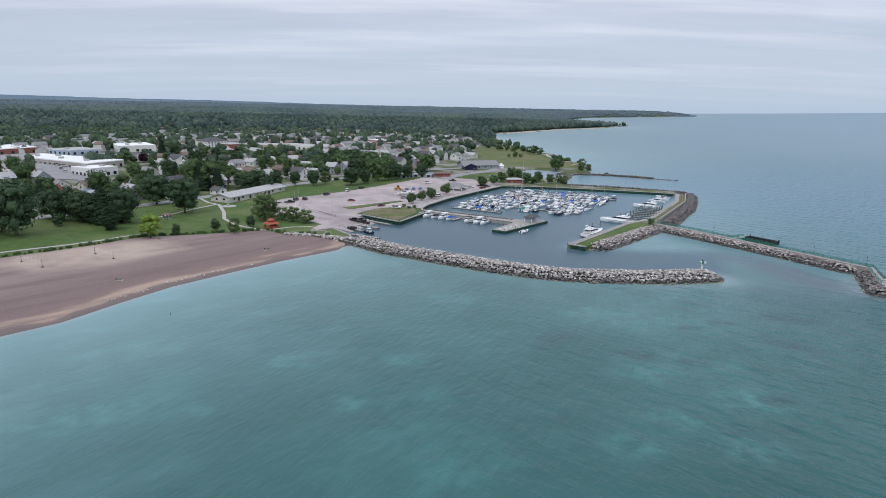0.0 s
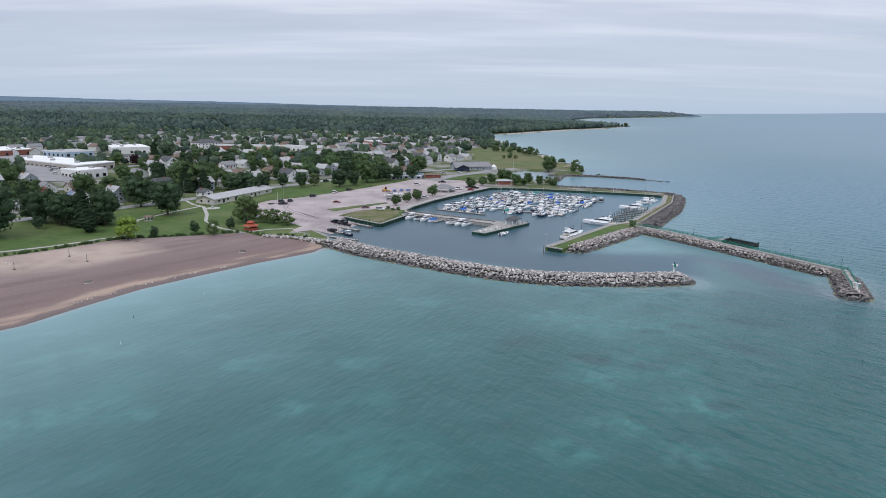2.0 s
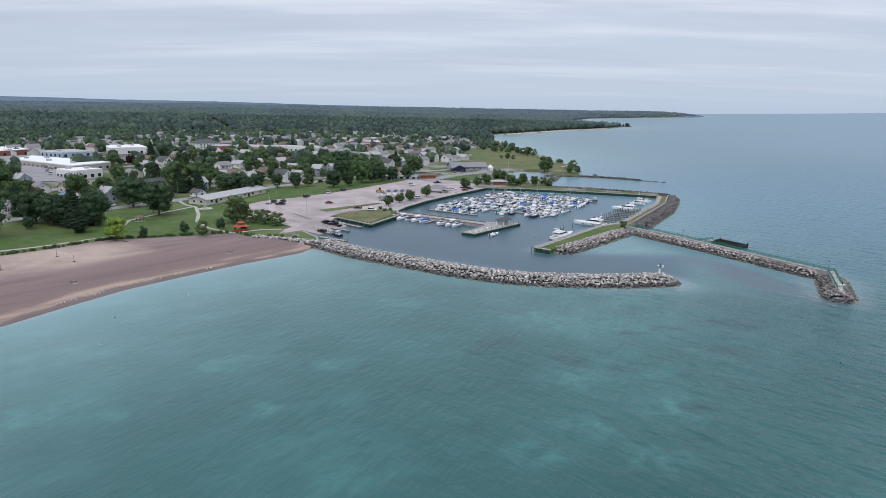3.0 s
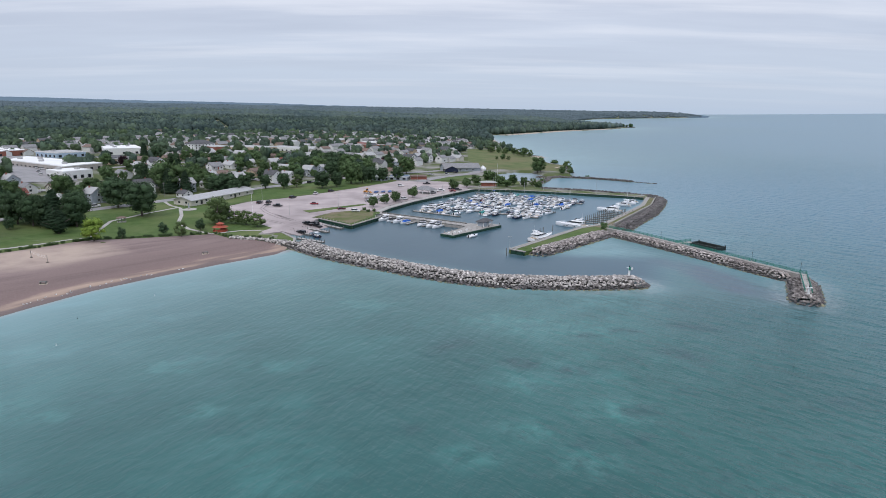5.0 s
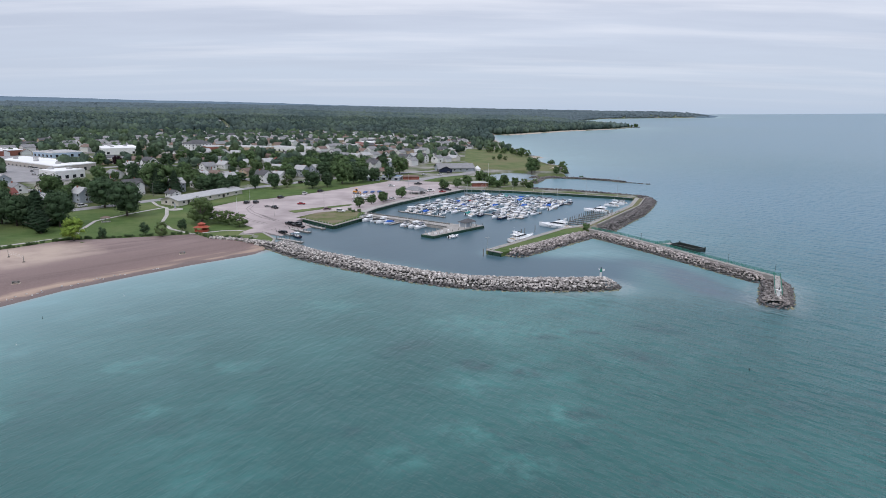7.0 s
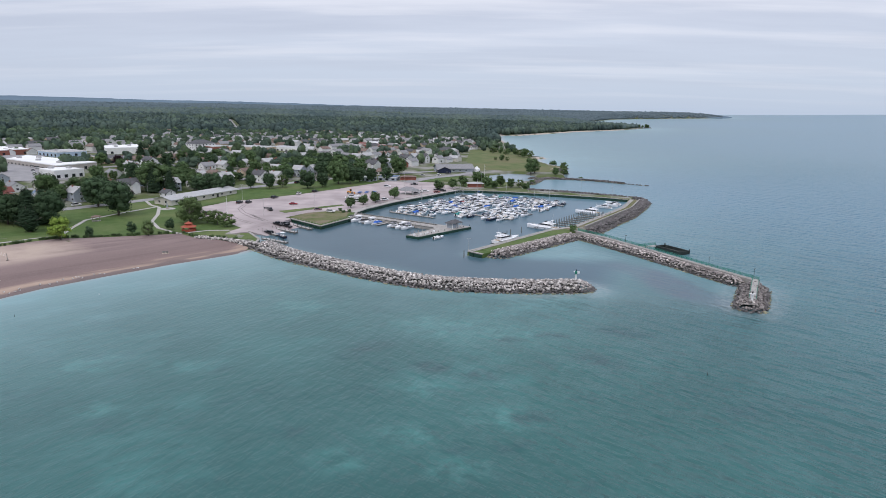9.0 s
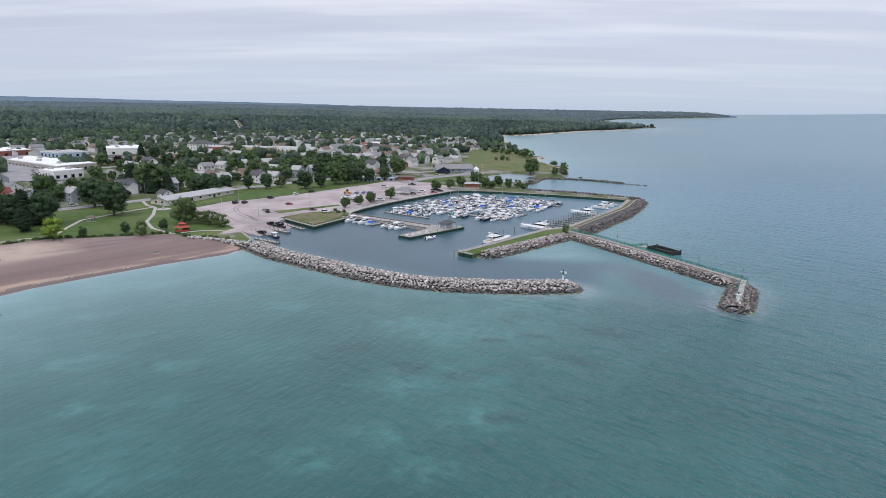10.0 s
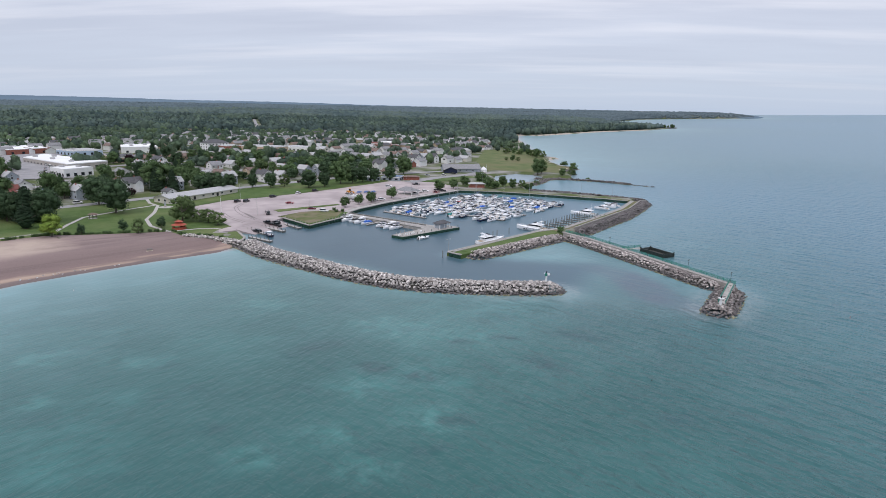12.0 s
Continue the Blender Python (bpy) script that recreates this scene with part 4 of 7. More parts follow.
def dock(name, a, b_, w, z, label, posts=True, group="floating docks", tall=0.9):
    d = Vector(b_) - Vector(a)
    ob = empty(name, Matrix.Translation((a[0], a[1], 0)) @ Matrix.Rotation(math.atan2(d.y, d.x), 4, "Z"))
    ln = d.length
    part("float", boxed(0.1, ln - 0.1, -w / 2 + 0.1, w / 2 - 0.1, -0.5, z - 0.14), POSTM, ob)
    part("deck", boxed(0, ln, -w / 2, w / 2, z - 0.13, z), PLANK, ob, "weathered grey deck")
    if posts:
        proto = None
        k = max(1, int(ln / (6 if ln > 20 else 3.0 if tall < 1 else 3.6)))
        for i in range(k + 1):
            for s in (-1, 1):
                m = Matrix.Translation((ln * i / k, s * (w / 2 + 0.12), 0))
                if proto is None:
                    proto = part("post", rod(bmesh.new(), (0, 0, -2.5), (0, 0, z + tall), 0.13, n=6), POSTM, ob)
                    proto.matrix_basis = m
                else:
                    clone(proto, ob, m)
    return tagged(ob, label, "dock", group)


def basin(a, b_):
    p = Vector((7, 358)) + BASIN_A * a + BASIN_B * b_
    return (p.x, p.y)


# the broad fixed pier with its planked deck
deck = part("service_pier", prism([(3, 347), (-1, 338), (49, 303), (36.5, 285.5), (42, 281.5), (67, 309), (61, 314), (54, 312)], -2.5, 1.25), WORN)
tagged(deck, "broad L-shaped service pier with planked deck and green face", "pier", kind="structure")
bm = bmesh.new()
for a, b_ in (((36.3, 285.3), (42, 281.2)), ((42, 281.2), (67.2, 309))):
    flat_bar(bm, a, b_, 0.5, -2.4, 1.1)
part("sheet_piling", bm, PILE, deck, "green painted pier face")
k = 0
plank = None
while k < 96:
    m = Matrix.Translation((*(Vector((2.2, 344.5)) + BASIN_A * (k * 0.6)), 1.25)) @ Matrix.Rotation(math.atan2(BASIN_B.y, BASIN_B.x), 4, "Z")
    if plank is None:
        plank = part("plank", boxed(-3.6, -0.4, -0.28, 0.28, 0, 0.06), PLANK, deck)
        plank.matrix_basis = m
    else:
        clone(plank, deck, m)
    k += 1
part("kerb_beam", prism(band([(1.5, 345.5), (50, 311.5)], -0.5, 0.1), 1.25, 1.75), POSTM, deck)
part("kerb_beam", prism(band([(-0.5, 338.5), (48, 303.5)], 0.1, 0.6), 1.25, 1.6), POSTM, deck)


def hip_roof(w, l_, z, h, over=0.5, ridge=None):
    """A hipped roof solid over a rectangle."""
    bm = bmesh.new()
    ridge = max(0.0, l_ - w) if ridge is None else ridge
    w, l_ = w / 2 + over, l_ / 2 + over
    lo = [bm.verts.new((x, y, z)) for x, y in ((-l_, -w), (l_, -w), (l_, w), (-l_, w))]
    e = [bm.verts.new((x, y, z + 0.15)) for x, y in ((-l_, -w), (l_, -w), (l_, w), (-l_, w))]
    a, c = bm.verts.new((-ridge / 2, 0, z + h)), bm.verts.new((ridge / 2, 0, z + h))
    bm.faces.new(lo[::-1])
    for i in range(4):
        bm.faces.new((lo[i], lo[(i + 1) % 4], e[(i + 1) % 4], e[i]))
    bm.faces.new((e[0], e[1], c, a))
    bm.faces.new((e[1], e[2], c))
    bm.faces.new((e[2], e[3], a, c))
    bm.faces.new((e[3], e[0], a))
    return bm


def shelter(m, w, l_, h, roof, post_mat, label, name="shelter", rh=1.6, floor=True):
    ob = empty(name, m)
    if floor:
        part("floor", boxed(-l_ / 2 - 0.3, l_ / 2 + 0.3, -w / 2 - 0.3, w / 2 + 0.3, -0.3, 0.12), CONC, ob)
    proto = None
    for x in (-l_ / 2 + 0.2, 0, l_ / 2 - 0.2):
        for y in (-w / 2 + 0.2, w / 2 - 0.2):
            if proto is None:
                proto = part("post", boxed(-0.14, 0.14, -0.14, 0.14, 0.1, h), post_mat, ob)
                proto.matrix_basis = Matrix.Translation((x, y, 0))
            else:
                clone(proto, ob, Matrix.Translation((x, y, 0)))
    part("roof", hip_roof(w, l_, h, rh), roof, ob)
    return tagged(ob, label, "shelter")


A_ANG = math.degrees(math.atan2(BASIN_A.y, BASIN_A.x))
hutt = shelter(pose(58.5, 305.8, 1.25, 0, 0, 48), 4.5, 7, 2.5, ROOFS["dark"], WHITEP, "small dock house with dark hipped roof on the service pier", "dock_house")
part("room", boxed(-3.0, 1.6, -1.8, 1.8, 0.12, 2.5), SIDING["grey"], hutt)

DOCKS = [30, 52, 74, 95]
for pb in DOCKS:
    a0 = 8 if pb < 90 else 2
    dock("dock", basin(a0, pb), basin(81, pb), 2.2, 0.55, "long weathered floating dock between moored boats")
dock("dock", basin(12, 7.5), basin(44, 7.5), 1.8, 0.5, "weathered mooring dock behind the service pier")
# fingers along the south side of the service pier and the ramp docks
for s in (10, 20, 30, 40):
    p = Vector((-1, 338)) + BASIN_A * s
    dock("dock", p, p - BASIN_B * 8.5, 1.2, 0.6, "short finger dock beside the service pier", False)
for a, b_ in (((-31.2, 301.2), (-17.7, 291.3)), ((-25.3, 312.3), (-12.5, 300.2)), ((-35.7, 293.8), (-24.5, 284.3)), ((-28.9, 276.3), (-16.0, 267.9))):
    dock("dock", a, b_, 1.7, 0.75, "boat ramp dock on timber posts", True, "ramp docks")
# slips along the east mole
for k in range(9):
    p = Vector((118, 309)) + BASIN_B * (k * 6.2 + 3)
    dock("dock", p, p - BASIN_A * 14, 0.7, 0.5, "narrow empty finger slip with tall timber posts", True, "mole slips", 2.0)
    for j in range(3):
        q = p - BASIN_A * (5 + 4.5 * j) + BASIN_B * 3.1
        po = part("mooring_post", rod(bmesh.new(), (0, 0, -2.5), (0, 0, 2.6), 0.17, 0.15, 7), POSTM)
        po.matrix_basis = Matrix.Translation((q.x, q.y, 0))
        tagged(po, "weathered grey timber mooring post", "post", "mooring posts")
for x, y in ((84, 290), (86, 293), (63, 246.5), (92, 300)):
    po = part("mooring_post", rod(bmesh.new(), (0, 0, -2.5), (0, 0, 3.2), 0.2, 0.17, 7), POSTM)
    po.matrix_basis = Matrix.Translation((x, y, 0))
    tagged(po, "weathered grey timber mooring post", "post", "mooring posts")

# ---- boats ----


def hull_mesh(L, B, H, bow=0.35, draft=0.3):
    """A boat's hull with flared bow and flat transom, bow towards +x."""
    bm = bmesh.new()
    rows = []
    N = 10
    for i in range(N + 1):
        t = i / N
        x = -L / 2 + L * t
        w = B / 2 * (1 - max(0.0, (t - 0.45) / 0.55) ** 2.2) * (0.93 + 0.07 * min(1, t * 4))
        w = max(w, 0.02)
        sheer = H * (1 + bow * t * t)
        rows.append([bm.verts.new(p) for p in ((x - 0.06 * L * t * (t > 0.8), -w * 0.55, -draft), (x, -w * 0.86, H * 0.35), (x, -w, sheer), (x, -w * 0.93, sheer + 0.06),
                                               (x, w * 0.93, sheer + 0.06), (x, w, sheer), (x, w * 0.86, H * 0.35), (x - 0.06 * L * t * (t > 0.8), w * 0.55, -draft))])
    for a, c in zip(rows, rows[1:]):
        for k in range(7):
            bm.faces.new((a[k], c[k], c[k + 1], a[k + 1]))
        bm.faces.new((a[7], c[7], c[0], a[0]))
    bm.faces.new(rows[0])
    bm.faces.new(rows[-1][::-1])
    bmesh.ops.recalc_face_normals(bm, faces=bm.faces[:])
    return bm


def wedge(x0, x1, w0, w1, z0, z1, rake_f=0.5, rake_b=0.1):
    """A cabin block with raked ends."""
    bm = bmesh.new()
    L = x1 - x0
    lo = [bm.verts.new(p) for p in ((x0, -w0, z0), (x1, -w1, z0), (x1, w1, z0), (x0, w0, z0))]
    hi = [bm.verts.new(p) for p in ((x0 + L * rake_b, -w0 * 0.86, z1), (x1 - L * rake_f, -w1 * 0.84, z1), (x1 - L * rake_f, w1 * 0.84, z1), (x0 + L * rake_b, w0 * 0.86, z1))]
    bm.faces.new(lo[::-1])
    bm.faces.new(hi)
    for i in range(4):
        j = (i + 1) % 4
        bm.faces.new((lo[i], lo[j], hi[j], hi[i]))
    return bm


def boat(kind, hull_mat, canvas, label, L=8.5, B=2.9):
    ob = empty("boat", pose(0, 0, 0))
    H = (0.088 if kind == "yacht" else 0.11) * L
    part("hull", hull_mesh(L, B, H), hull_mat, ob)
    d = H + 0.05
    part("rub_rail", wedge(-L * 0.49, L * 0.05, B * 0.505, B * 0.505, d - 0.14, d - 0.06, 0, 0), RUBBER, ob)
    if kind == "cruiser":
        part("foredeck", wedge(-L * 0.05, L * 0.40, B * 0.40, B * 0.14, d, d + 0.075 * L, 0.35, 0.02), WHITE, ob)
        part("deckhouse", wedge(-L * 0.30, L * 0.10, B * 0.42, B * 0.40, d, d + 0.13 * L, 0.12, 0.03), WHITE, ob)
        part("windscreen", wedge(-L * 0.24, L * 0.17, B * 0.44, B * 0.40, d + 0.068 * L, d + 0.118 * L, 0.20, 0.05), GLASS, ob)
        part("cockpit", boxed(-L * 0.47, -L * 0.30, -B * 0.38, B * 0.38, d - 0.02, d + 0.035), TAN, ob)
        part("swim_platform", boxed(-L * 0.56, -L * 0.49, -B * 0.4, B * 0.4, 0.2, 0.32), WHITE, ob)
        part("hardtop", wedge(-L * 0.36, L * 0.02, B * 0.42, B * 0.36, d + 0.19 * L, d + 0.205 * L, 0.1, 0.05), canvas, ob)
        for s in (-1, 1):
            part("arch", rod(bmesh.new(), (-L * 0.3, s * B * 0.38, d + 0.02), (-L * 0.24, s * B * 0.36, d + 0.195 * L), 0.06, n=5), ALU, ob)
            part("arch", rod(bmesh.new(), (-L * 0.06, s * B * 0.36, d + 0.12 * L), (-L * 0.08, s * B * 0.34, d + 0.195 * L), 0.05, n=5), ALU, ob)
        part("antenna", rod(bmesh.new(), (-L * 0.2, 0.3, d + 0.2 * L), (-L * 0.26, 0.3, d + 0.45 * L), 0.03, 0.015, 4), WHITE, ob)
        bm = bmesh.new()
        for s in (-1, 1):
            pts = [(L * 0.05, s * B * 0.47, d + 0.6), (L * 0.25, s * B * 0.38, d + 0.7), (L * 0.40, s * B * 0.2, d + 0.78), (L * 0.48, 0, d + 0.8)]
            for a, c in zip(pts, pts[1:]):
                rod(bm, a, c, 0.025, n=4)
            for a in pts[:3]:
                rod(bm, a, (a[0], a[1], d), 0.02, n=4)
        part("bow_rail", bm, ALU, ob)
    elif kind == "yacht":
        part("foredeck", wedge(L * 0.02, L * 0.43, B * 0.42, B * 0.10, d, d + 0.035 * L, 0.3, 0.0), WHITE, ob)
        part("deckhouse", wedge(-L * 0.34, L * 0.20, B * 0.43, B * 0.29, d, d + 0.055 * L, 0.18, 0.02), WHITE, ob)
        part("window_band", wedge(-L * 0.31, L * 0.13, B * 0.385, B * 0.28, d + 0.055 * L, d + 0.096 * L, 0.34, 0.05), GLASS, ob, "dark tinted wrap-around windows")
        part("roof", wedge(-L * 0.40, L * 0.0, B * 0.39, B * 0.31, d + 0.096 * L, d + 0.118 * L, 0.16, 0.0), WHITE, ob)
        part("flybridge", wedge(-L * 0.32, -L * 0.08, B * 0.32, B * 0.26, d + 0.118 * L, d + 0.15 * L, 0.34, 0.0), WHITE, ob)
        part("fly_screen", wedge(-L * 0.16, -L * 0.10, B * 0.27, B * 0.22, d + 0.15 * L, d + 0.172 * L, 0.6, 0.5), GLASS, ob)
        part("cockpit", boxed(-L * 0.48, -L * 0.34, -B * 0.38, B * 0.38, d - 0.02, d + 0.035), TAN, ob)
        part("swim_platform", boxed(-L * 0.56, -L * 0.49, -B * 0.4, B * 0.4, 0.2, 0.32), BLACKP, ob, "dark swim platform")
        for s in (-1, 1):
            part("arch", rod(bmesh.new(), (-L * 0.27, s * B * 0.31, d + 0.118 * L), (-L * 0.33, s * B * 0.28, d + 0.195 * L), 0.14, 0.1, 6), WHITE, ob)
            part("roof_post", rod(bmesh.new(), (-L * 0.39, s * B * 0.36, d), (-L * 0.37, s * B * 0.35, d + 0.10 * L), 0.07, n=6), WHITE, ob)
            for x in (-0.18, 0.06, 0.14):
                part("porthole", boxed(L * x, L * (x + 0.05), s * B * 0.478 - 0.03, s * B * 0.478 + 0.03, H * 0.5, H * 0.5 + 0.22), GLASS, ob)
        part("arch_top", boxed(-L * 0.355, -L * 0.31, -B * 0.3, B * 0.3, d + 0.19 * L, d + 0.205 * L), WHITE, ob)
        part("antenna", rod(bmesh.new(), (-L * 0.33, 0.3, d + 0.2 * L), (-L * 0.37, 0.3, d + 0.4 * L), 0.03, 0.015, 4), WHITE, ob)
        bm = bmesh.new()
        for s in (-1, 1):
            pts = [(L * 0.05, s * B * 0.47, d + 0.6), (L * 0.25, s * B * 0.38, d + 0.7), (L * 0.40, s * B * 0.2, d + 0.78), (L * 0.48, 0, d + 0.8)]
            for a, c in zip(pts, pts[1:]):
                rod(bm, a, c, 0.025, n=4)
            for a in pts[:3]:
                rod(bm, a, (a[0], a[1], d), 0.02, n=4)
        part("bow_rail", bm, ALU, ob)
    elif kind == "runabout":
        part("cockpit", boxed(-L * 0.42, L * 0.08, -B * 0.34, B * 0.34, d, d + 0.03), TAN, ob)
        part("windscreen", wedge(L * 0.02, L * 0.16, B * 0.36, B * 0.3, d, d + 0.5, 0.7, 0.3), GLASS, ob)
        for s in (-1, 1):
            part("seat", boxed(-L * 0.12, -L * 0.02, s * B * 0.2 - 0.28, s * B * 0.2 + 0.28, d, d + 0.55), WHITE, ob)
        part("bench", boxed(-L * 0.4, -L * 0.32, -B * 0.32, B * 0.32, d, d + 0.45), WHITE, ob)
        m = part("outboard", wedge(-L * 0.57, -L * 0.49, 0.25, 0.25, 0.1, d + 0.6, 0.1, 0.2), BLACKP, ob)
        if canvas:
            part("bimini", wedge(-L * 0.3, L * 0.02, B * 0.42, B * 0.4, d + 1.5, d + 1.58, 0.08, 0.08), canvas, ob)
            for x in (-0.28, 0.0):
                for s in (-1, 1):
                    part("bimini_bow", rod(bmesh.new(), (L * -0.14, s * B * 0.42, d), (L * x, s * B * 0.4, d + 1.5), 0.025, n=4), ALU, ob)
    elif kind == "covered":
        part("boat_cover", wedge(-L * 0.47, L * 0.33, B * 0.47, B * 0.26, d - 0.04, d + 0.75, 0.4, 0.15), canvas, ob)
        part("windscreen_bulge", wedge(-L * 0.1, L * 0.14, B * 0.3, B * 0.25, d + 0.6, d + 1.0, 0.3, 0.3), canvas, ob)
        part("outboard", wedge(-L * 0.57, -L * 0.49, 0.25, 0.25, 0.1, d + 0.6, 0.1, 0.2), BLACKP, ob)
    elif kind == "sail":
        part("coachroof", wedge(-L * 0.12, L * 0.26, B * 0.32, B * 0.16, d, d + 0.45, 0.3, 0.05), WHITE, ob)
        part("cockpit", boxed(-L * 0.42, -L * 0.14, -B * 0.28, B * 0.28, d, d + 0.04), TAN, ob)
        part("mast", rod(bmesh.new(), (L * 0.08, 0, d), (L * 0.08, 0, d + L * 1.25), 0.09, 0.06, 6), ALU, ob)
        part("boom", rod(bmesh.new(), (L * 0.08, 0, d + 1.3), (-L * 0.34, 0, d + 1.35), 0.07, n=6), ALU, ob)
        part("furled_sail", rod(bmesh.new(), (L * 0.06, 0, d + 1.5), (-L * 0.32, 0, d + 1.5), 0.2, 0.13, 7), canvas, ob, "furled sail under canvas")
        bm = bmesh.new()
        for s in (-1, 1):
            rod(bm, (L * 0.05, s * B * 0.46, d), (L * 0.08, 0, d + L * 1.2), 0.015, n=3)
        rod(bm, (L * 0.49, 0, d + 0.3), (L * 0.08, 0, d + L * 1.2), 0.015, n=3)
        part("rigging", bm, ALU, ob)
    return tagged(ob, label, "boat", "boats in the marina")


FLEET = [
    boat("cruiser", WHITE, WHITE, "white cabin cruiser with hardtop moored at the dock", 9.5, 3.2),
    boat("cruiser", WHITE, NAVY, "white cabin cruiser with navy canvas top at the dock", 9.0, 3.1),
    boat("cruiser", WHITE, DARKCANVAS, "white sport fisher with charcoal canvas top at the dock", 8.2, 2.9),
    boat("runabout", WHITE, None, "small open white runabout with outboard motor", 6.8, 2.5),
    boat("runabout", WHITE, WHITE, "open white boat under a pale bimini top", 7.2, 2.6),
    boat("runabout", NAVY, WHITE, "dark-hulled open boat with a white bimini", 7.0, 2.6),
    boat("covered", WHITE, BLUEC, "white motorboat under a bright blue canvas cover", 7.4, 2.7),
    boat("covered", WHITE, DARKCANVAS, "white motorboat under a charcoal canvas cover", 7.0, 2.6),
    boat("sail", WHITE, BLUEC, "white sailing boat with bare mast and blue sail cover", 8.8, 2.8),
    boat("sail", NAVY, WHITE, "dark-hulled sailing boat with bare mast", 9.2, 2.9),
    boat("covered", WHITE, TEALC, "white motorboat under a teal canvas cover", 7.4, 2.7),
    boat("runabout", WHITE, REDC, "open white boat under a red bimini top", 7.2, 2.6),
]
rng = random.Random(21)
berths = []
for pb in DOCKS:
    for side in (-1, 1):
        a = 12.0
        while a < 80:
            if rng.random() > 0.10:
                berths.append((a, pb, side))
            a += rng.choice((4.1, 4.5, 5.0))
weights = [20, 18, 18, 16, 12, 8, 5, 6, 8, 4, 2, 1]
used = set()


def moor(i, m):
    if i in used:
        return copy_thing(FLEET[i], m)
    used.add(i)
    FLEET[i].matrix_basis = m
    return FLEET[i]


B_ANG = math.degrees(math.atan2(BASIN_B.y, BASIN_B.x))
for a, pb, side in berths:
    i = rng.choices(range(12), weights)[0]
    L = (9.5, 9.0, 8.2, 6.8, 7.2, 7.0, 7.4, 7.0, 8.8, 9.2, 7.4, 7.2)[i]
    x, y = basin(a, pb + side * (1.5 + L / 2 + rng.uniform(0, 0.6)))
    turn = B_ANG + (0 if side > 0 else 180) + (180 if rng.random() < 0.35 else 0)
    moor(i, pose(x, y, rng.uniform(-0.05, 0.05), 0, 0, turn + rng.uniform(-3, 3)))
for a, i, dx in ((16, 0, 0), (21, 2, 0), (26.5, 6, 0.4), (31, 2, 0), (38, 4, 0)):
    x, y = basin(a, 14 + dx)
    moor(i, pose(x, y, 0, 0, 0, B_ANG + rng.uniform(-4, 4)))
for s, i in ((7.5, 2), (12.3, 0), (17, 7), (22, 0), (26.5, 6), (37.5, 2), (43.5, 0), (47, 1)):
    p = Vector((-1, 338)) + BASIN_A * s - BASIN_B * 5.2
    moor(i, pose(p.x, p.y, 0, 0, 0, B_ANG + 180 + rng.uniform(-3, 3)))
moor(3, pose(51.5, 284.5, 0, 0, 0, 48))
for x, y in ((40, 284.5), (43, 287), (46, 290.5), (49, 294), (45, 287.5)):
    bx = part("dock_box", boxed(-0.6, 0.6, -0.35, 0.35, 0, 0.7, taper=0.08), WHITEP)
    bx.matrix_basis = pose(x, y, 1.25, 0, 0, 48)
    tagged(bx, "white storage box standing on the service pier", "box", "dock boxes")
for k in range(9):
    p = Vector((42.3, 282.5)) + (Vector((67, 309.5)) - Vector((42.3, 282.5))) * (k / 8)
    po = part("bollard", rod(bmesh.new(), (0, 0, 0), (0, 0, 0.9), 0.14, 0.12, 7), POSTM)
    po.matrix_basis = pose(p.x - 0.5, p.y + 0.5, 1.25)
    tagged(po, "short timber bollard on the pier edge", "bollard", "pier bollards")
# pale timber posts along the service pier and the quay edge
for a, b_, k in (((2.4, 344.6), (50, 311), 18), ((-0.2, 339), (48.4, 304.6), 18), ((49.4, 302.6), (37.2, 286.2), 7)):
    for j in range(k):
        q = Vector(a).lerp(Vector(b_), (j + 0.5) / k)
        po = part("pier_post", rod(bmesh.new(), (0, 0, 0), (0, 0, 1.0), 0.15, 0.13, 6), PLANK)
        po.matrix_basis = pose(q.x, q.y, 1.25)
        tagged(po, "pale weathered timber post on the service pier", "post", "pier posts")
for a, b_, k in (((-27, 321.4), (-8.4, 303.4), 10), ((-7.4, 303.6), (3.4, 328), 10)):
    for j in range(k):
        q = Vector(a).lerp(Vector(b_), (j + 0.5) / k)
        po = part("quay_post", rod(bmesh.new(), (0, 0, 0), (0, 0, 0.8), 0.14, 0.12, 6), PLANK)
        po.matrix_basis = pose(q.x, q.y, 1.95)
        tagged(po, "short pale post on the quay coping", "post", "quay posts")
moor(5, pose(-22, 282, 0.1, 0, 0, 130))
BIG = boat("yacht", WHITE, WHITE, "large white motor yacht with flybridge moored along the mole", 14.5, 4.3)
BIG.matrix_basis = pose(83.2, 279.9, 0, 0, 0, 46) @ Matrix.Diagonal((1.18, 1.05, 1.15, 1))
copy_thing(BIG, pose(103.6, 311.5, 0, 0, 0, A_ANG + 180) @ Matrix.Diagonal((1.0, 1.0, 1.05, 1)))
copy_thing(BIG, pose(137, 361, 0, 0, 0, A_ANG + 180) @ Matrix.Diagonal((0.9, 0.95, 1.0, 1)))
copy_thing(FLEET[0], pose(152, 384, 0, 0, 0, A_ANG + 180))
copy_thing(FLEET[0], pose(158, 392, 0, 0, 0, A_ANG))
copy_thing(FLEET[2], pose(162, 399, 0, 0, 0, A_ANG + 180))

# ---- trees ----


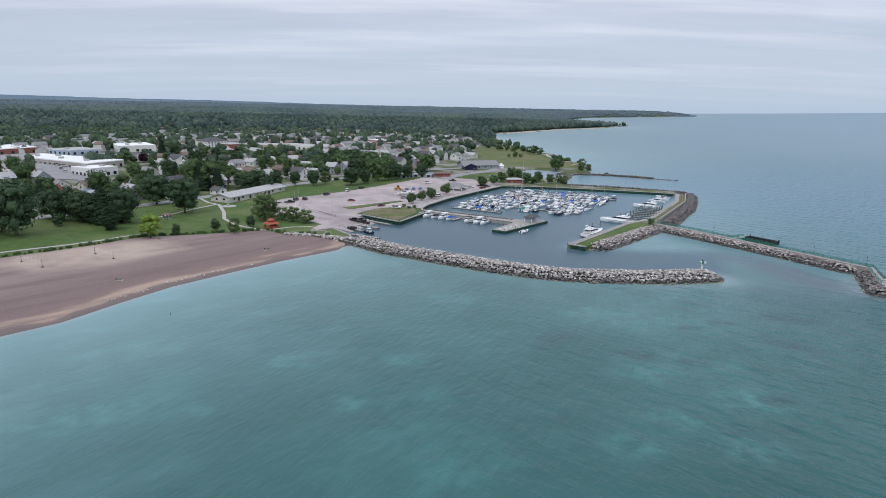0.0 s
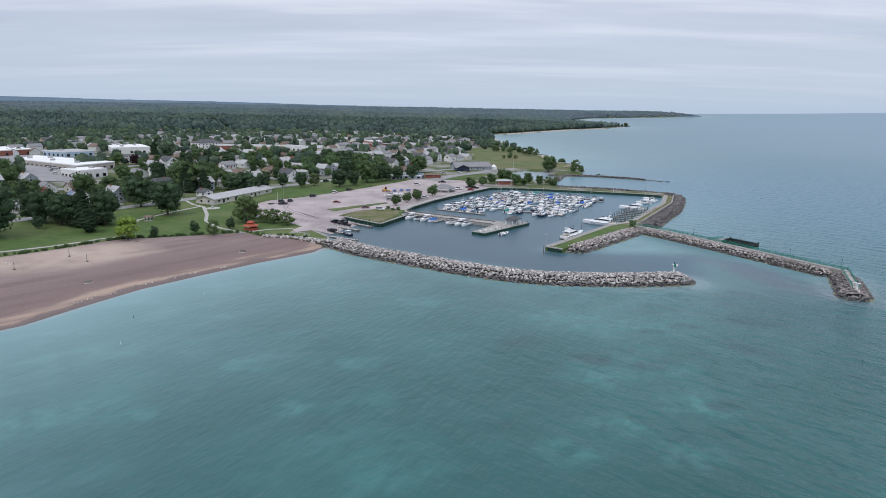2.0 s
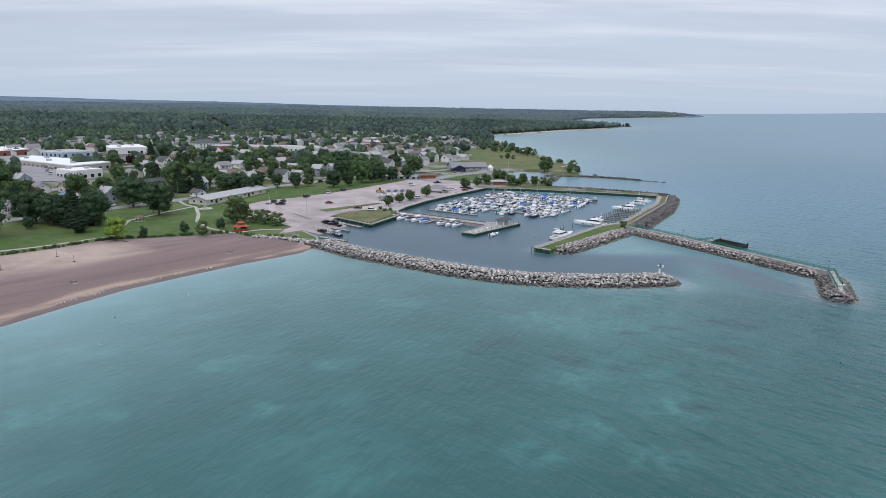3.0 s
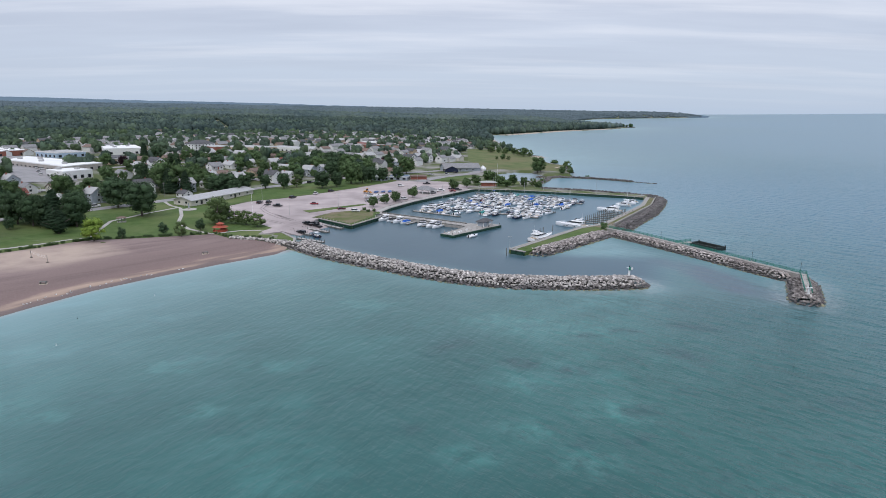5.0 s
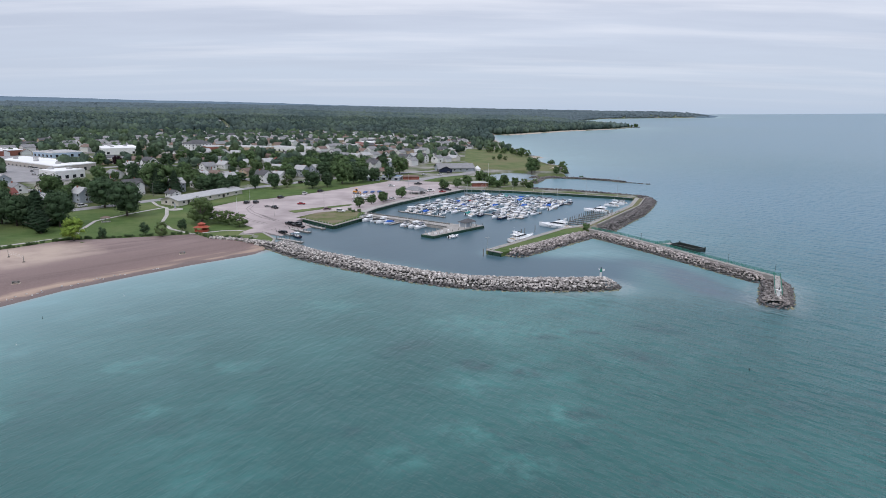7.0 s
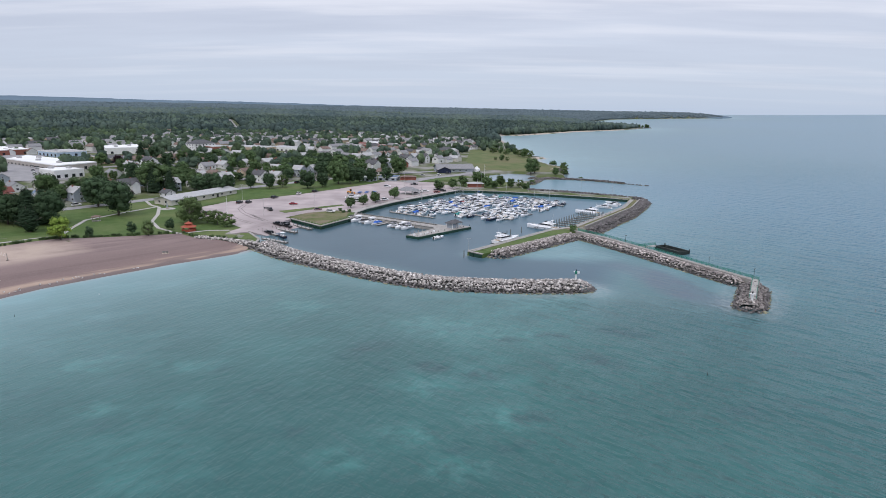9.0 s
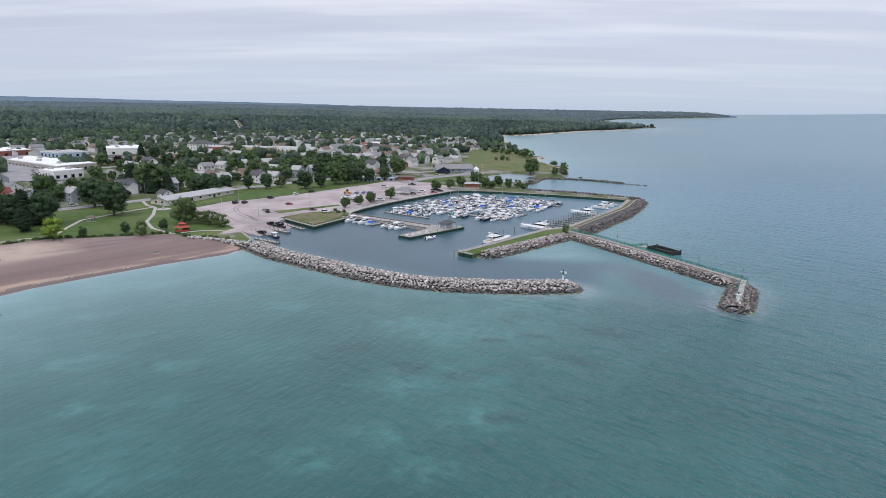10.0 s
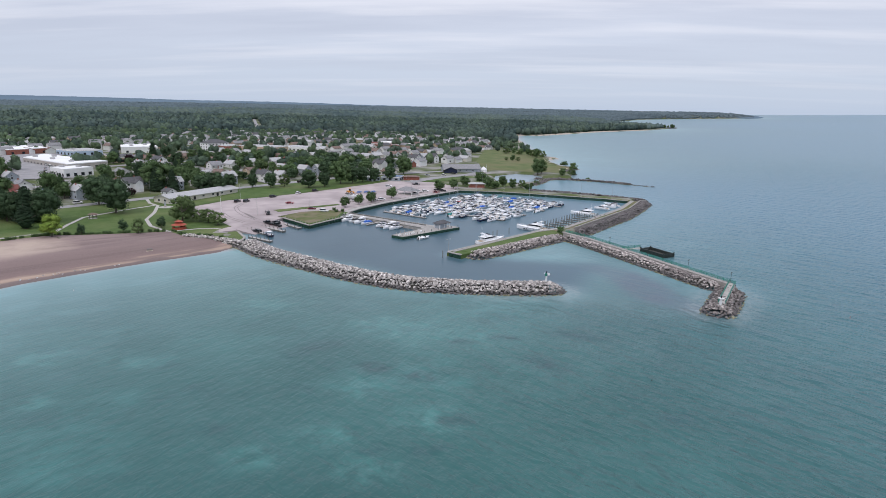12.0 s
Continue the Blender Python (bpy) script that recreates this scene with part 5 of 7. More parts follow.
def crown_mesh(seed, shape, leaves, leaf, lobes=16, core=0.8):
    """A crown of overlapping leafy lobes, about 1 m high: small leaf sprays over a rough inner mass."""
    rng = random.Random(seed)
    vs, fs = [], []
    cs = []
    for i in range(lobes):
        t = i / lobes
        if shape == "cone":
            z = 0.05 + 0.9 * t
            r = 0.24 * (1 - t) ** 0.85 + 0.02
            a = i * 2.4
            cs.append((Vector((math.cos(a) * r * 0.5, math.sin(a) * r * 0.5, z)), r * 0.75 + 0.03, 0.10))
        elif shape == "column":
            z = 0.08 + 0.84 * t
            r = 0.15 * math.sin(math.pi * (0.12 + 0.8 * t)) + 0.02
            a = i * 2.4
            cs.append((Vector((math.cos(a) * r * 0.5, math.sin(a) * r * 0.5, z)), r * 0.8, 0.12))
        else:
            wide = {"round": 0.36, "wide": 0.46, "tall": 0.28, "ball": 0.38, "sparse": 0.46}[shape]
            a, z = i * 2.4 + rng.uniform(-0.4, 0.4), rng.uniform(-0.85, 0.9)
            k = math.sqrt(1 - z * z) * rng.uniform(0.6, 0.95)
            hgt = 0.41 if shape != "ball" else 0.40
            mid = 0.54 if shape != "ball" else 0.56
            low = 0.9 if z < 0 and shape != "ball" else 1.0
            cs.append((Vector((math.cos(a) * wide * k, math.sin(a) * wide * k, mid + z * hgt * low)), rng.uniform(0.12, 0.17), rng.uniform(0.11, 0.16)))
    if shape in ("round", "ball", "tall", "wide"):
        cs.append((Vector((0, 0, 0.56)), 0.36 if shape in ("wide", "ball") else 0.25 if shape == "tall" else 0.33, 0.35))
    base = bmesh.new()
    bmesh.ops.create_icosphere(base, subdivisions=1, radius=1.0)
    bv = [v.co.copy() for v in base.verts]
    bf = [[v.index for v in f.verts] for f in base.faces]
    base.free()
    for c, r, h in cs:
        k = len(vs)
        for p in bv:
            j = core * rng.uniform(0.72, 1.05)
            vs.append((c.x + p.x * r * j, c.y + p.y * r * j, c.z + p.z * h * j))
        fs += [[i + k for i in f] for f in bf]
    for _ in range(leaves):
        c, r, h = rng.choice(cs)
        d = Vector((rng.gauss(0, 1), rng.gauss(0, 1), rng.gauss(0.35, 1))).normalized()
        p = Vector((c.x + d.x * r, c.y + d.y * r, c.z + d.z * h)) * rng.uniform(0.97, 1.05)
        q = (d + Vector((rng.gauss(0, 0.5), rng.gauss(0, 0.5), rng.gauss(0.2, 0.5)))).to_track_quat("Z", "Y")
        s = leaf * rng.uniform(0.6, 1.3)
        k = len(vs)
        for x, y in ((-s, -s * 0.4), (s * 0.2, -s * 0.8), (s, s * 0.3), (-s * 0.1, s * 0.9)):
            vs.append(tuple(p + q @ Vector((x, y, rng.uniform(-0.3, 0.3) * s))))
        fs += [[k, k + 1, k + 2], [k, k + 2, k + 3]]
    me = bpy.data.meshes.new("crown")
    raw(me, np.array(vs), np.array(fs))
    return me


def trunk_mesh(seed, h, limbs=5, spread=0.28):
    rng = random.Random(seed)
    bm = rod(bmesh.new(), (0, 0, -0.05), (0.01, 0, 0.42 * h), 0.032, 0.02, 7)
    rod(bm, (0.01, 0, 0.41 * h), (0, 0.01, 0.72), 0.02, 0.006, 5)
    for i in range(limbs):
        a = i * math.tau / limbs + rng.uniform(-0.4, 0.4)
        z = rng.uniform(0.28, 0.45) * h
        rod(bm, (0, 0, z), (math.cos(a) * spread, math.sin(a) * spread, z + rng.uniform(0.2, 0.32)), 0.014, 0.004, 4)
    return bm


TREE_KINDS = {}


def tree_kind(key, seed, shape, leaf_mat, label, leaves=520, leaf=0.045, lobes=18, category="tree", limbs=5):
    ob = empty("tree" if category == "tree" else category, pose(0, 0, 0))
    part("trunk", trunk_mesh(seed, 1.0, limbs), BARK, ob)
    me = crown_mesh(seed, shape, int(leaves * 2.6), leaf * 0.58, int(lobes * 1.8))
    me.materials.append(LEAF[leaf_mat])
    c = new("crown", me)
    c.parent = ob
    tagged(ob, label, category)
    TREE_KINDS[key] = [ob, False]


tree_kind("maple", 1, "round", "dark", "big dark green round-crowned maple on the park lawn", 1200, 0.035, 30)
tree_kind("maple2", 2, "wide", "dark", "broad dark green maple tree", 900, 0.04, 26)
tree_kind("ash", 3, "round", "green", "leafy green broadleaf tree among the houses", 620)
tree_kind("ash2", 4, "tall", "green", "tall green broadleaf tree among the houses", 560)
tree_kind("ash3", 5, "wide", "green", "broad green tree shading the houses", 700, lobes=24)
tree_kind("lime", 6, "round", "lime", "small yellow-green tree on the lawn", 700)
tree_kind("limetown", 14, "wide", "pale", "light green broadleaf tree among the houses", 600)
tree_kind("purple", 7, "ball", "purple", "small purple-leaved ornamental tree", 480)
tree_kind("spruce", 8, "cone", "conifer", "dark pointed spruce tree", 700, 0.04, 26)
tree_kind("cedar", 9, "column", "conifer", "narrow columnar dark cedar", 600, 0.032, 22)
tree_kind("ball", 10, "ball", "green", "small round-headed green tree beside the quay", 900, 0.04, 22)
tree_kind("sparse", 11, "sparse", "pale", "open feathery grey-green tree by the parking lot", 560, 0.04, 15)
tree_kind("sapling", 12, "ball", "dark", "small dark round tree at the lawn edge", 520, 0.045, 14)
tree_kind("shrub", 13, "ball", "green", "low rounded green shrub", 380, 0.06, 10, category="shrub")


def plant(key, x, y, h, width=1.0, z=None, seed=0, group=""):
    rng = random.Random(int(x * 31 + y * 17) + seed)
    m = Matrix.LocRotScale((x, y, (gz(x, y) if z is None else z) + (-0.22 * h if key == "shrub" else 0.0)), Euler((0, 0, rng.uniform(0, 6.28))), (h * width, h * width, h))
    proto = TREE_KINDS[key]
    if proto[1]:
        ob = copy_thing(proto[0], m @ Matrix.Diagonal((*[1 / k for k in proto[0].scale], 1)))
    else:
        proto[1] = True
        proto[0].matrix_basis = m
        ob = proto[0]
    if group:
        ob["group"] = group
    return ob


# park trees
for key, x, y, h, w in (
        ("maple", -141.7, 340, 16.5, 1.15), ("maple", -119, 319, 18, 1.12), ("maple", -161, 251, 23, 0.95), ("maple2", -174, 262, 14, 1.1), ("maple", -176, 246, 17, 1.0),
        ("maple", -134.6, 287, 17, 0.95), ("spruce", -143, 284, 17, 1.3), ("maple2", -149, 286, 14, 1.05), ("maple", -153, 284, 14.5, 0.95), ("cedar", -133.6, 271, 10.5, 2.0),
        ("maple2", -162, 287, 16, 0.9), ("spruce", -139, 290, 16, 1.3), ("sapling", -158, 275.5, 6, 1.0), ("maple2", -170, 292, 13, 1.0), ("ash2", -177, 350, 16, 1.1),
        ("spruce", -147, 292, 15, 1.2), ("maple2", -157, 293, 13, 1.0), ("spruce", -137, 396, 15.5, 1.3),
        ("lime", -109.2, 254.5, 9.5, 1.15), ("sapling", -102.5, 264.5, 5.2, 0.9), ("sapling", -89.5, 276, 5.8, 0.85), ("sparse", -80, 272, 7, 0.9), ("sapling", -77, 287, 5.5, 1.0),
        ("sparse", -74, 303, 13, 1.05), ("sparse", -77, 312, 12, 1.0), ("sparse", -66, 305, 6.5, 1.2), ("sparse", -60, 302, 7, 1.2), ("sparse", -53, 297, 6.5, 1.35),
        ("maple", -93, 409, 12, 0.9), ("maple2", -97, 402, 10, 1.0), ("maple", -84, 428, 10, 0.9), ("maple", -72, 431, 11, 1.0), ("sparse", -65, 440, 9, 1.0),
        ("maple2", -47, 440, 12, 1.1), ("maple", -38, 449, 11, 1.0), ("maple", -22, 473, 13, 1.0), ("maple", -16, 482, 12, 1.1), ("ash3", -30, 467, 17, 1.0), ("maple", -8, 489, 11, 1.0),
        ("maple2", 3, 500, 11, 1.0), ("maple2", -105, 412, 12, 1.2), ("maple2", -110, 405, 11, 1.2), ("ash", -116, 412, 11, 1.2), ("ash3", -139, 403, 19, 1.1), ("spruce", -127, 398, 14, 1.2), ("ash3", -147, 412, 17, 1.1),
        ("ash3", -64, 520, 14, 1.2), ("maple", -50, 503, 13, 1.2), ("ash3", -41, 506, 13, 1.2), ("maple2", -31, 514, 12, 1.1), ("maple", -62, 575, 14, 1.3), ("ash3", -44, 553, 14, 1.2),
        ("maple", -80, 600, 13, 1.2), ("ash3", 8, 548, 15, 1.0), ("maple", -56, 540, 13, 1.2), ("maple2", -72, 548, 12, 1.2), ("ash3", -24, 534, 11, 1.2)):
    plant(key, x, y, h, w)
for x, y, h in ((-3, 361, 6.2), (3, 373, 6.2), (9, 382, 6.8), (19, 402, 7.5), (47, 446, 7.6), (57, 459, 7), (65, 474, 8)):
    plant("ball", x, y, h, 1.15, gz(x, y) + 0.1, group="quay trees")
rng = random.Random(5)
for x, y, h in ((83, 470, 8), (88, 463, 6), (94, 478, 8), (101, 468, 7), (108, 470, 6), (80, 488, 9), (122, 508, 5), (118, 500, 4), (113, 476, 6), (129, 578, 14), (133, 584, 11), (76, 500, 9),
                (150, 566, 7), (158, 571, 6), (163, 590, 6), (170, 640, 8), (174, 668, 7), (168, 700, 8), (150, 770, 9), (144, 776, 11), (140, 790, 9), (128, 830, 8), (124, 822, 7), (119, 840, 8), (112, 850, 7), (108, 842, 8), (136, 812, 9),
                (112, 720, 7), (118, 716, 5), (105, 724, 4), (172, 560, 5)):
    plant(rng.choice(("ash", "sparse", "ash3", "ash")), x, y, h, 1.1)
plant("shrub", 116.5, 297.5, 4.2, 1.0, 1.8)
for k in range(95):
    t = k / 94
    i = t * 9
    a, b_ = Vector(BACK[2 + int(min(i, 8.99))]), Vector(BACK[3 + int(min(i, 8.99))])
    p = a.lerp(b_, i - int(min(i, 8.99))) + Vector((rng.uniform(-0.5, 0.5), rng.uniform(0.8, 2.6)))
    if rng.random() < 0.75:
        plant("shrub", p.x, p.y, rng.uniform(0.9, 2.0), rng.uniform(0.9, 1.6), group="hedge at the lawn edge")
for x, y in ((-50, 269.5), (-47, 269), (-44, 268), (-38, 266), (-4, 343), (-1, 346), (-7, 350), (4, 350)):
    plant("shrub", x, y, 2.2, 1.2)

# ---- houses ----


def gable(w, l_, z, h, over=0.45, thick=0.18):
    """A pitched roof of real thickness, ridge along x."""
    bm = bmesh.new()
    W, L = w / 2 + over, l_ / 2 + over
    k = h / (w / 2)
    ring = []
    for x in (-L, L):
        ring.append([bm.verts.new(p) for p in ((x, -W, z - over * k), (x, 0, z + h), (x, W, z - over * k), (x, W, z - over * k + thick), (x, 0, z + h + thick * 1.2), (x, -W, z - over * k + thick))])
    for i in range(6):
        j = (i + 1) % 6
        bm.faces.new((ring[0][i], ring[0][j], ring[1][j], ring[1][i]))
    bm.faces.new(ring[0][:3] + ring[0][3:])
    bm.faces.new((ring[1][:3] + ring[1][3:])[::-1])
    bmesh.ops.recalc_face_normals(bm, faces=bm.faces[:])
    return bm


def gable_walls(w, l_, h, rh):
    bm = bmesh.new()
    W, L = w / 2, l_ / 2
    lo = [bm.verts.new(p) for p in ((-L, -W, -1.5), (L, -W, -1.5), (L, W, -1.5), (-L, W, -1.5))]
    hi = [bm.verts.new(p) for p in ((-L, -W, h), (L, -W, h), (L, W, h), (-L, W, h))]
    a, c = bm.verts.new((-L, 0, h + rh)), bm.verts.new((L, 0, h + rh))
    bm.faces.new((lo[0], lo[1], hi[1], hi[0]))
    bm.faces.new((lo[1], lo[2], hi[2], c, hi[1]))
    bm.faces.new((lo[2], lo[3], hi[3], hi[2]))
    bm.faces.new((lo[3], lo[0], hi[0], a, hi[3]))
    bm.faces.new(lo[::-1])
    return bm


def window(parent, x, y, z, w, h, along):
    """A framed pane proud of the wall; along is the axis it runs on."""
    t = 0.06
    if along == "x":
        fr = part("window", boxed(x - w / 2 - 0.1, x + w / 2 + 0.1, y - t, y + t, z - 0.1, z + h + 0.1), WHITEP, parent)
        part("pane", boxed(x - w / 2, x + w / 2, y - t - 0.03, y + t + 0.03, z, z + h), GLASS, fr)
    else:
        fr = part("window", boxed(x - t, x + t, y - w / 2 - 0.1, y + w / 2 + 0.1, z - 0.1, z + h + 0.1), WHITEP, parent)
        part("pane", boxed(x - t - 0.03, x + t + 0.03, y - w / 2, y + w / 2, z, z + h), GLASS, fr)


def house(w, l_, h, rh, wall, roof, label, wing=False, porch=False, floors=1, detail=True):
    ob = empty("house", pose(0, 0, 0))
    part("wall", gable_walls(w, l_, h, rh), SIDING[wall], ob)
    part("roof", gable(w, l_, h, rh), ROOFS[roof], ob)
    if detail:
        part("chimney", boxed(l_ * 0.2, l_ * 0.2 + 0.7, 0.3, 1.0, h, h + rh + 0.7), SIDING["brick"], ob)
    if detail:
        part("door", boxed(0.3, 1.25, -w / 2 - 0.05, -w / 2 + 0.05, 0, 2.1), REDWOOD if wall == "white" else WHITEP, ob)
    if detail:
        for f in range(floors):
            z = 0.9 + f * 2.8
            for x in (-l_ * 0.3, l_ * 0.32):
                window(ob, x, -w / 2, z, 1.2, 1.2, "x")
                window(ob, x, w / 2, z, 1.2, 1.2, "x")
            window(ob, -l_ / 2, 0, z, 1.3, 1.2, "y")
        window(ob, -l_ / 2, 0, h + 0.1, 0.8, 0.8, "y")
    else:
        part("window", boxed(-1.3, 1.3, -w / 2 - 0.08, -w / 2 + 0.08, 0.9, 2.3), GLASS, ob)
        part("window", boxed(-l_ / 2 - 0.08, -l_ / 2 + 0.08, -0.9, 0.9, h - 1.5, h - 0.1), GLASS, ob)
    if wing:
        m = Matrix.Translation((l_ * 0.15, -w * 0.5, 0)) @ Matrix.Rotation(radians(90), 4, "Z")
        bm = gable_walls(w * 0.6, w * 0.75, h - 0.3, rh * 0.65)
        bm.transform(m)
        part("wing_wall", bm, SIDING[wall], ob)
        bm = gable(w * 0.6, w * 0.75, h - 0.3, rh * 0.65)
        bm.transform(m)
        part("wing_roof", bm, ROOFS[roof], ob)
    if porch:
        part("porch_floor", boxed(-l_ * 0.4, 0, -w / 2 - 2.2, -w / 2, -1.2, 0.2), CONC, ob)
        part("porch_roof", boxed(-l_ * 0.42, 0.2, -w / 2 - 2.4, -w / 2 - 0.02, 2.5, 2.68), ROOFS[roof], ob)
        for x in (-l_ * 0.38, -0.2):
            part("porch_post", boxed(x - 0.08, x + 0.08, -w / 2 - 2.2, -w / 2 - 2.04, 0.2, 2.5), WHITEP, ob)
    return tagged(ob, label, "house", "town houses")


HOUSES = [
    house(8, 11, 3.1, 2.6, "white", "grey", "white clapboard house with grey shingle roof", porch=True),
    house(8.5, 12, 5.6, 3.0, "white", "dark", "two-storey white house with charcoal roof", wing=True, floors=2),
    house(8, 12, 3.0, 2.3, "cream", "brown", "cream bungalow with brown shingle roof", wing=True),
    house(8, 10, 5.4, 3.0, "grey", "pale", "two-storey blue-grey house with pale roof", floors=2, porch=True),
    house(9, 14, 3.0, 2.2, "tan", "brown", "tan ranch house with brown roof"),
    house(8, 11, 3.1, 2.6, "brick", "grey", "red brick house with grey roof", wing=True),
    house(8, 11, 3.2, 2.8, "white", "pale", "white house with pale grey roof", wing=True),
    house(7.5, 10, 3.0, 2.4, "white", "red", "white cottage with red shingle roof"),
    house(7, 9, 2.8, 2.2, "blue", "blue", "light blue cottage with blue metal roof"),
    house(6, 8, 2.6, 1.8, "white", "dark", "white garage with dark gabled roof"),
    house(8, 12, 3.0, 2.4, "white", "brown", "white house with brown shingle roof", detail=False),
    house(8, 12, 4.8, 2.6, "white", "grey", "white two-storey house with grey roof", detail=False),
    house(9, 13, 3.2, 2.6, "cream", "pale", "cream house with pale roof", detail=False),
    house(8, 12, 4.6, 2.6, "tan", "dark", "tan house with dark roof", detail=False),
]
settled = set()
taken = []
CUT = [(-338, 1150), (-385, 1270), (-640, 1930)]


def settle(i, x, y, turn):
    m = pose(x, y, gz(x, y) + 0.25, 0, 0, turn)
    taken.append((x, y))
    if i in settled:
        return copy_thing(HOUSES[i], m)
    settled.add(i)
    HOUSES[i].matrix_basis = m
    return HOUSES[i]


ST = math.degrees(math.atan2(E1.y, E1.x))
for i, x, y, r in ((9, -122, 383, 90), (6, -115, 432, 0), (3, -107, 441, 0), (1, -88, 462, 90), (1, -152, 392, 0), (8, -183, 353, 90), (7, -205, 352, 0), (7, -190, 338, 90), (4, -172, 366, 0),
                   (2, -197, 380, 0), (0, -212, 372, 90), (2, -166, 402, 90), (0, -121, 424, 90), (2, -3, 535, 90), (3, -8, 600, 0), (1, 6, 652, 90), (3, 14, 668, 0), (1, 24, 660, 90), (0, 30, 1010, 0), (6, 45, 1030, 90), (6, 20, 985, 0), (11, 52, 965, 0), (11, 14, 1005, 90), (1, 62, 985, 0)):
    settle(i, x, y, ST + r)
BUSY = [(-300, 545, 75), (-235, 450, 42), (-212, 408, 26), (-275, 610, 60), (-215, 675, 45), (-150, 700, 45), (-70, 830, 40), (50, 590, 45), (-5, 497, 24), (-285, 480, 45)]
rng = random.Random(77)
outlying = []
for v in (22, 54, 94, 126, 168, 200, 242, 276, 322, 356, 396, 430, 466, 500, 540, 580, 625, 670, 720):
    u = -235.0
    while u < 1020:
        x, y = O + E1 * u + E2 * v + Vector((rng.uniform(-2, 2), rng.uniform(-2, 2)))
        u += rng.uniform(13.5, 17) if v < 300 and u < 560 else rng.uniform(15, 23) if v < 500 else rng.uniform(26, 52)
        if x < 40 - 0.86 * y or y > 1330 or math.hypot(x - 40, y) > 1350:
            continue
        if any(math.hypot(x - a, y - c) < r for a, c, r in BUSY) or any(math.hypot(x - a, y - c) < 14 for a, c in taken + outlying):
            continue
        if float(line_distance(np.array([x]), np.array([y]), CUT)[0]) < 20:
            continue
        if gz(x, y) < 2 or float(signed([x], [y], LAND)[0]) < 60 or x > 60 and y < 900:
            continue
        if min(abs((Vector((x, y)) - O).dot(E1) - s) for s in (-118, -20, 92, 210)) < 9:
            continue
        near = math.hypot(x - 40, y) < 620
        if len(taken) > 285 or not near and rng.random() < 0.45:
            outlying.append((x, y))
            continue
        i = rng.choices(range(9), (5, 4, 3, 3, 3, 2, 5, 0.8, 1))[0] if near else rng.choice((10, 11, 12, 13, 11, 12, 11))
        settle(i, x, y, ST + rng.choice((0, 90, 180, 270)) + rng.uniform(-3, 3))


# outlying roofs among the far trees, too small to tell apart
bm = bmesh.new()
for x, y in outlying:
    w, q, h = rng.uniform(7, 9), rng.uniform(10, 15), rng.choice((3.0, 3.2, 5.0))
    m = pose(x, y, gz(x, y) + 0.25, 0, 0, ST + rng.choice((0, 90)) + rng.uniform(-3, 3))
    for made, slot in ((gable_walls(w, q, h, 2.5), rng.choice((0, 0, 0, 1))), (gable(w, q, h, 2.5), rng.choice((2, 2, 3, 4, 4, 5)))):
        bmesh.ops.transform(made, matrix=m, verts=made.verts[:])
        for f in made.faces:
            f.material_index = slot
        spare = bpy.data.meshes.new("spare")
        made.to_mesh(spare)
        made.free()
        bm.from_mesh(spare)
        bpy.data.meshes.remove(spare)
far = part("far_houses", bm, SIDING["white"])
for m in (SIDING["tan"], ROOFS["grey"], ROOFS["pale"], ROOFS["dark"], ROOFS["brown"]):
    far.data.materials.append(m)
tagged(far, "small pale houses scattered among the far trees", "houses", kind="stuff")
HOMES = np.array(taken + outlying)


def block(name, corners, h, wall, roof, label, category="building", windows=0, parapet=0.6, units=0):
    """A flat-roofed building over a four-cornered plan."""
    cx, cy = sum(p[0] for p in corners) / 4, sum(p[1] for p in corners) / 4
    z = min(gz(x, y) for x, y in corners)
    loc = [(x - cx, y - cy) for x, y in corners]
    ob = empty(name, pose(cx, cy, z))
    part("wall", prism(loc, -2, h), wall, ob)
    inner = [(x * 0.985, y * 0.985) for x, y in loc]
    part("roof", prism(inner, h + 0.01, h + 0.12), roof, ob)
    part("parapet", prism([(x * 1.003, y * 1.003) for x, y in loc], h - parapet, h + 0.005), WHITEP, ob)
    for i in range(4):
        a, b_ = Vector(loc[i]), Vector(loc[(i + 1) % 4])
        d = b_ - a
        if windows and d.length > 8:
            k = max(2, int(d.length / windows))
            for j in range(k):
                c = a + d * ((j + 0.5) / k)
                bm = boxed(-1.2, 1.2, -0.12, 0.12, 0.6, min(2.8, h - 1.2))
                bm.transform(Matrix.Translation((c.x, c.y, 0)) @ Matrix.Rotation(math.atan2(d.y, d.x), 4, "Z"))
                part("window", bm, GLASS, ob)
    for j in range(units):
        a = Vector(loc[0]).lerp(Vector(loc[1]), (j + 0.7) / (units + 0.6)).lerp(Vector(loc[3]).lerp(Vector(loc[2]), (j + 0.7) / (units + 0.6)), 0.3 + 0.4 * (j % 2))
        part("roof_unit", boxed(a.x - 1.5, a.x + 1.5, a.y - 1.2, a.y + 1.2, h + 0.1, h + 1.6), ROOFS["pale"], ob)
    return tagged(ob, label, category)


block("store_building", [(-313, 507), (-236, 453), (-226, 487), (-322, 545)], 5.4, SIDING["stone"], ROOFS["white"], "long low store building with white flat roof", windows=7, units=5)
block("office_building", [(-239, 437), (-219, 423), (-210, 443), (-229, 451)], 6.0, SIDING["white"], ROOFS["white"], "low white office building with dark windows", windows=4.5, units=2)
block("store_building", [(-420, 600), (-373, 565), (-358, 602), (-403, 640)], 5.5, SIDING["brick"], ROOFS["white"], "brick store building with white flat roof", windows=8, units=2)
block("store_building", [(-342, 590), (-312, 572), (-297, 594), (-327, 616)], 5.0, SIDING["blue"], ROOFS["pale"], "flat-roofed store with blue fascia", windows=6, units=1)
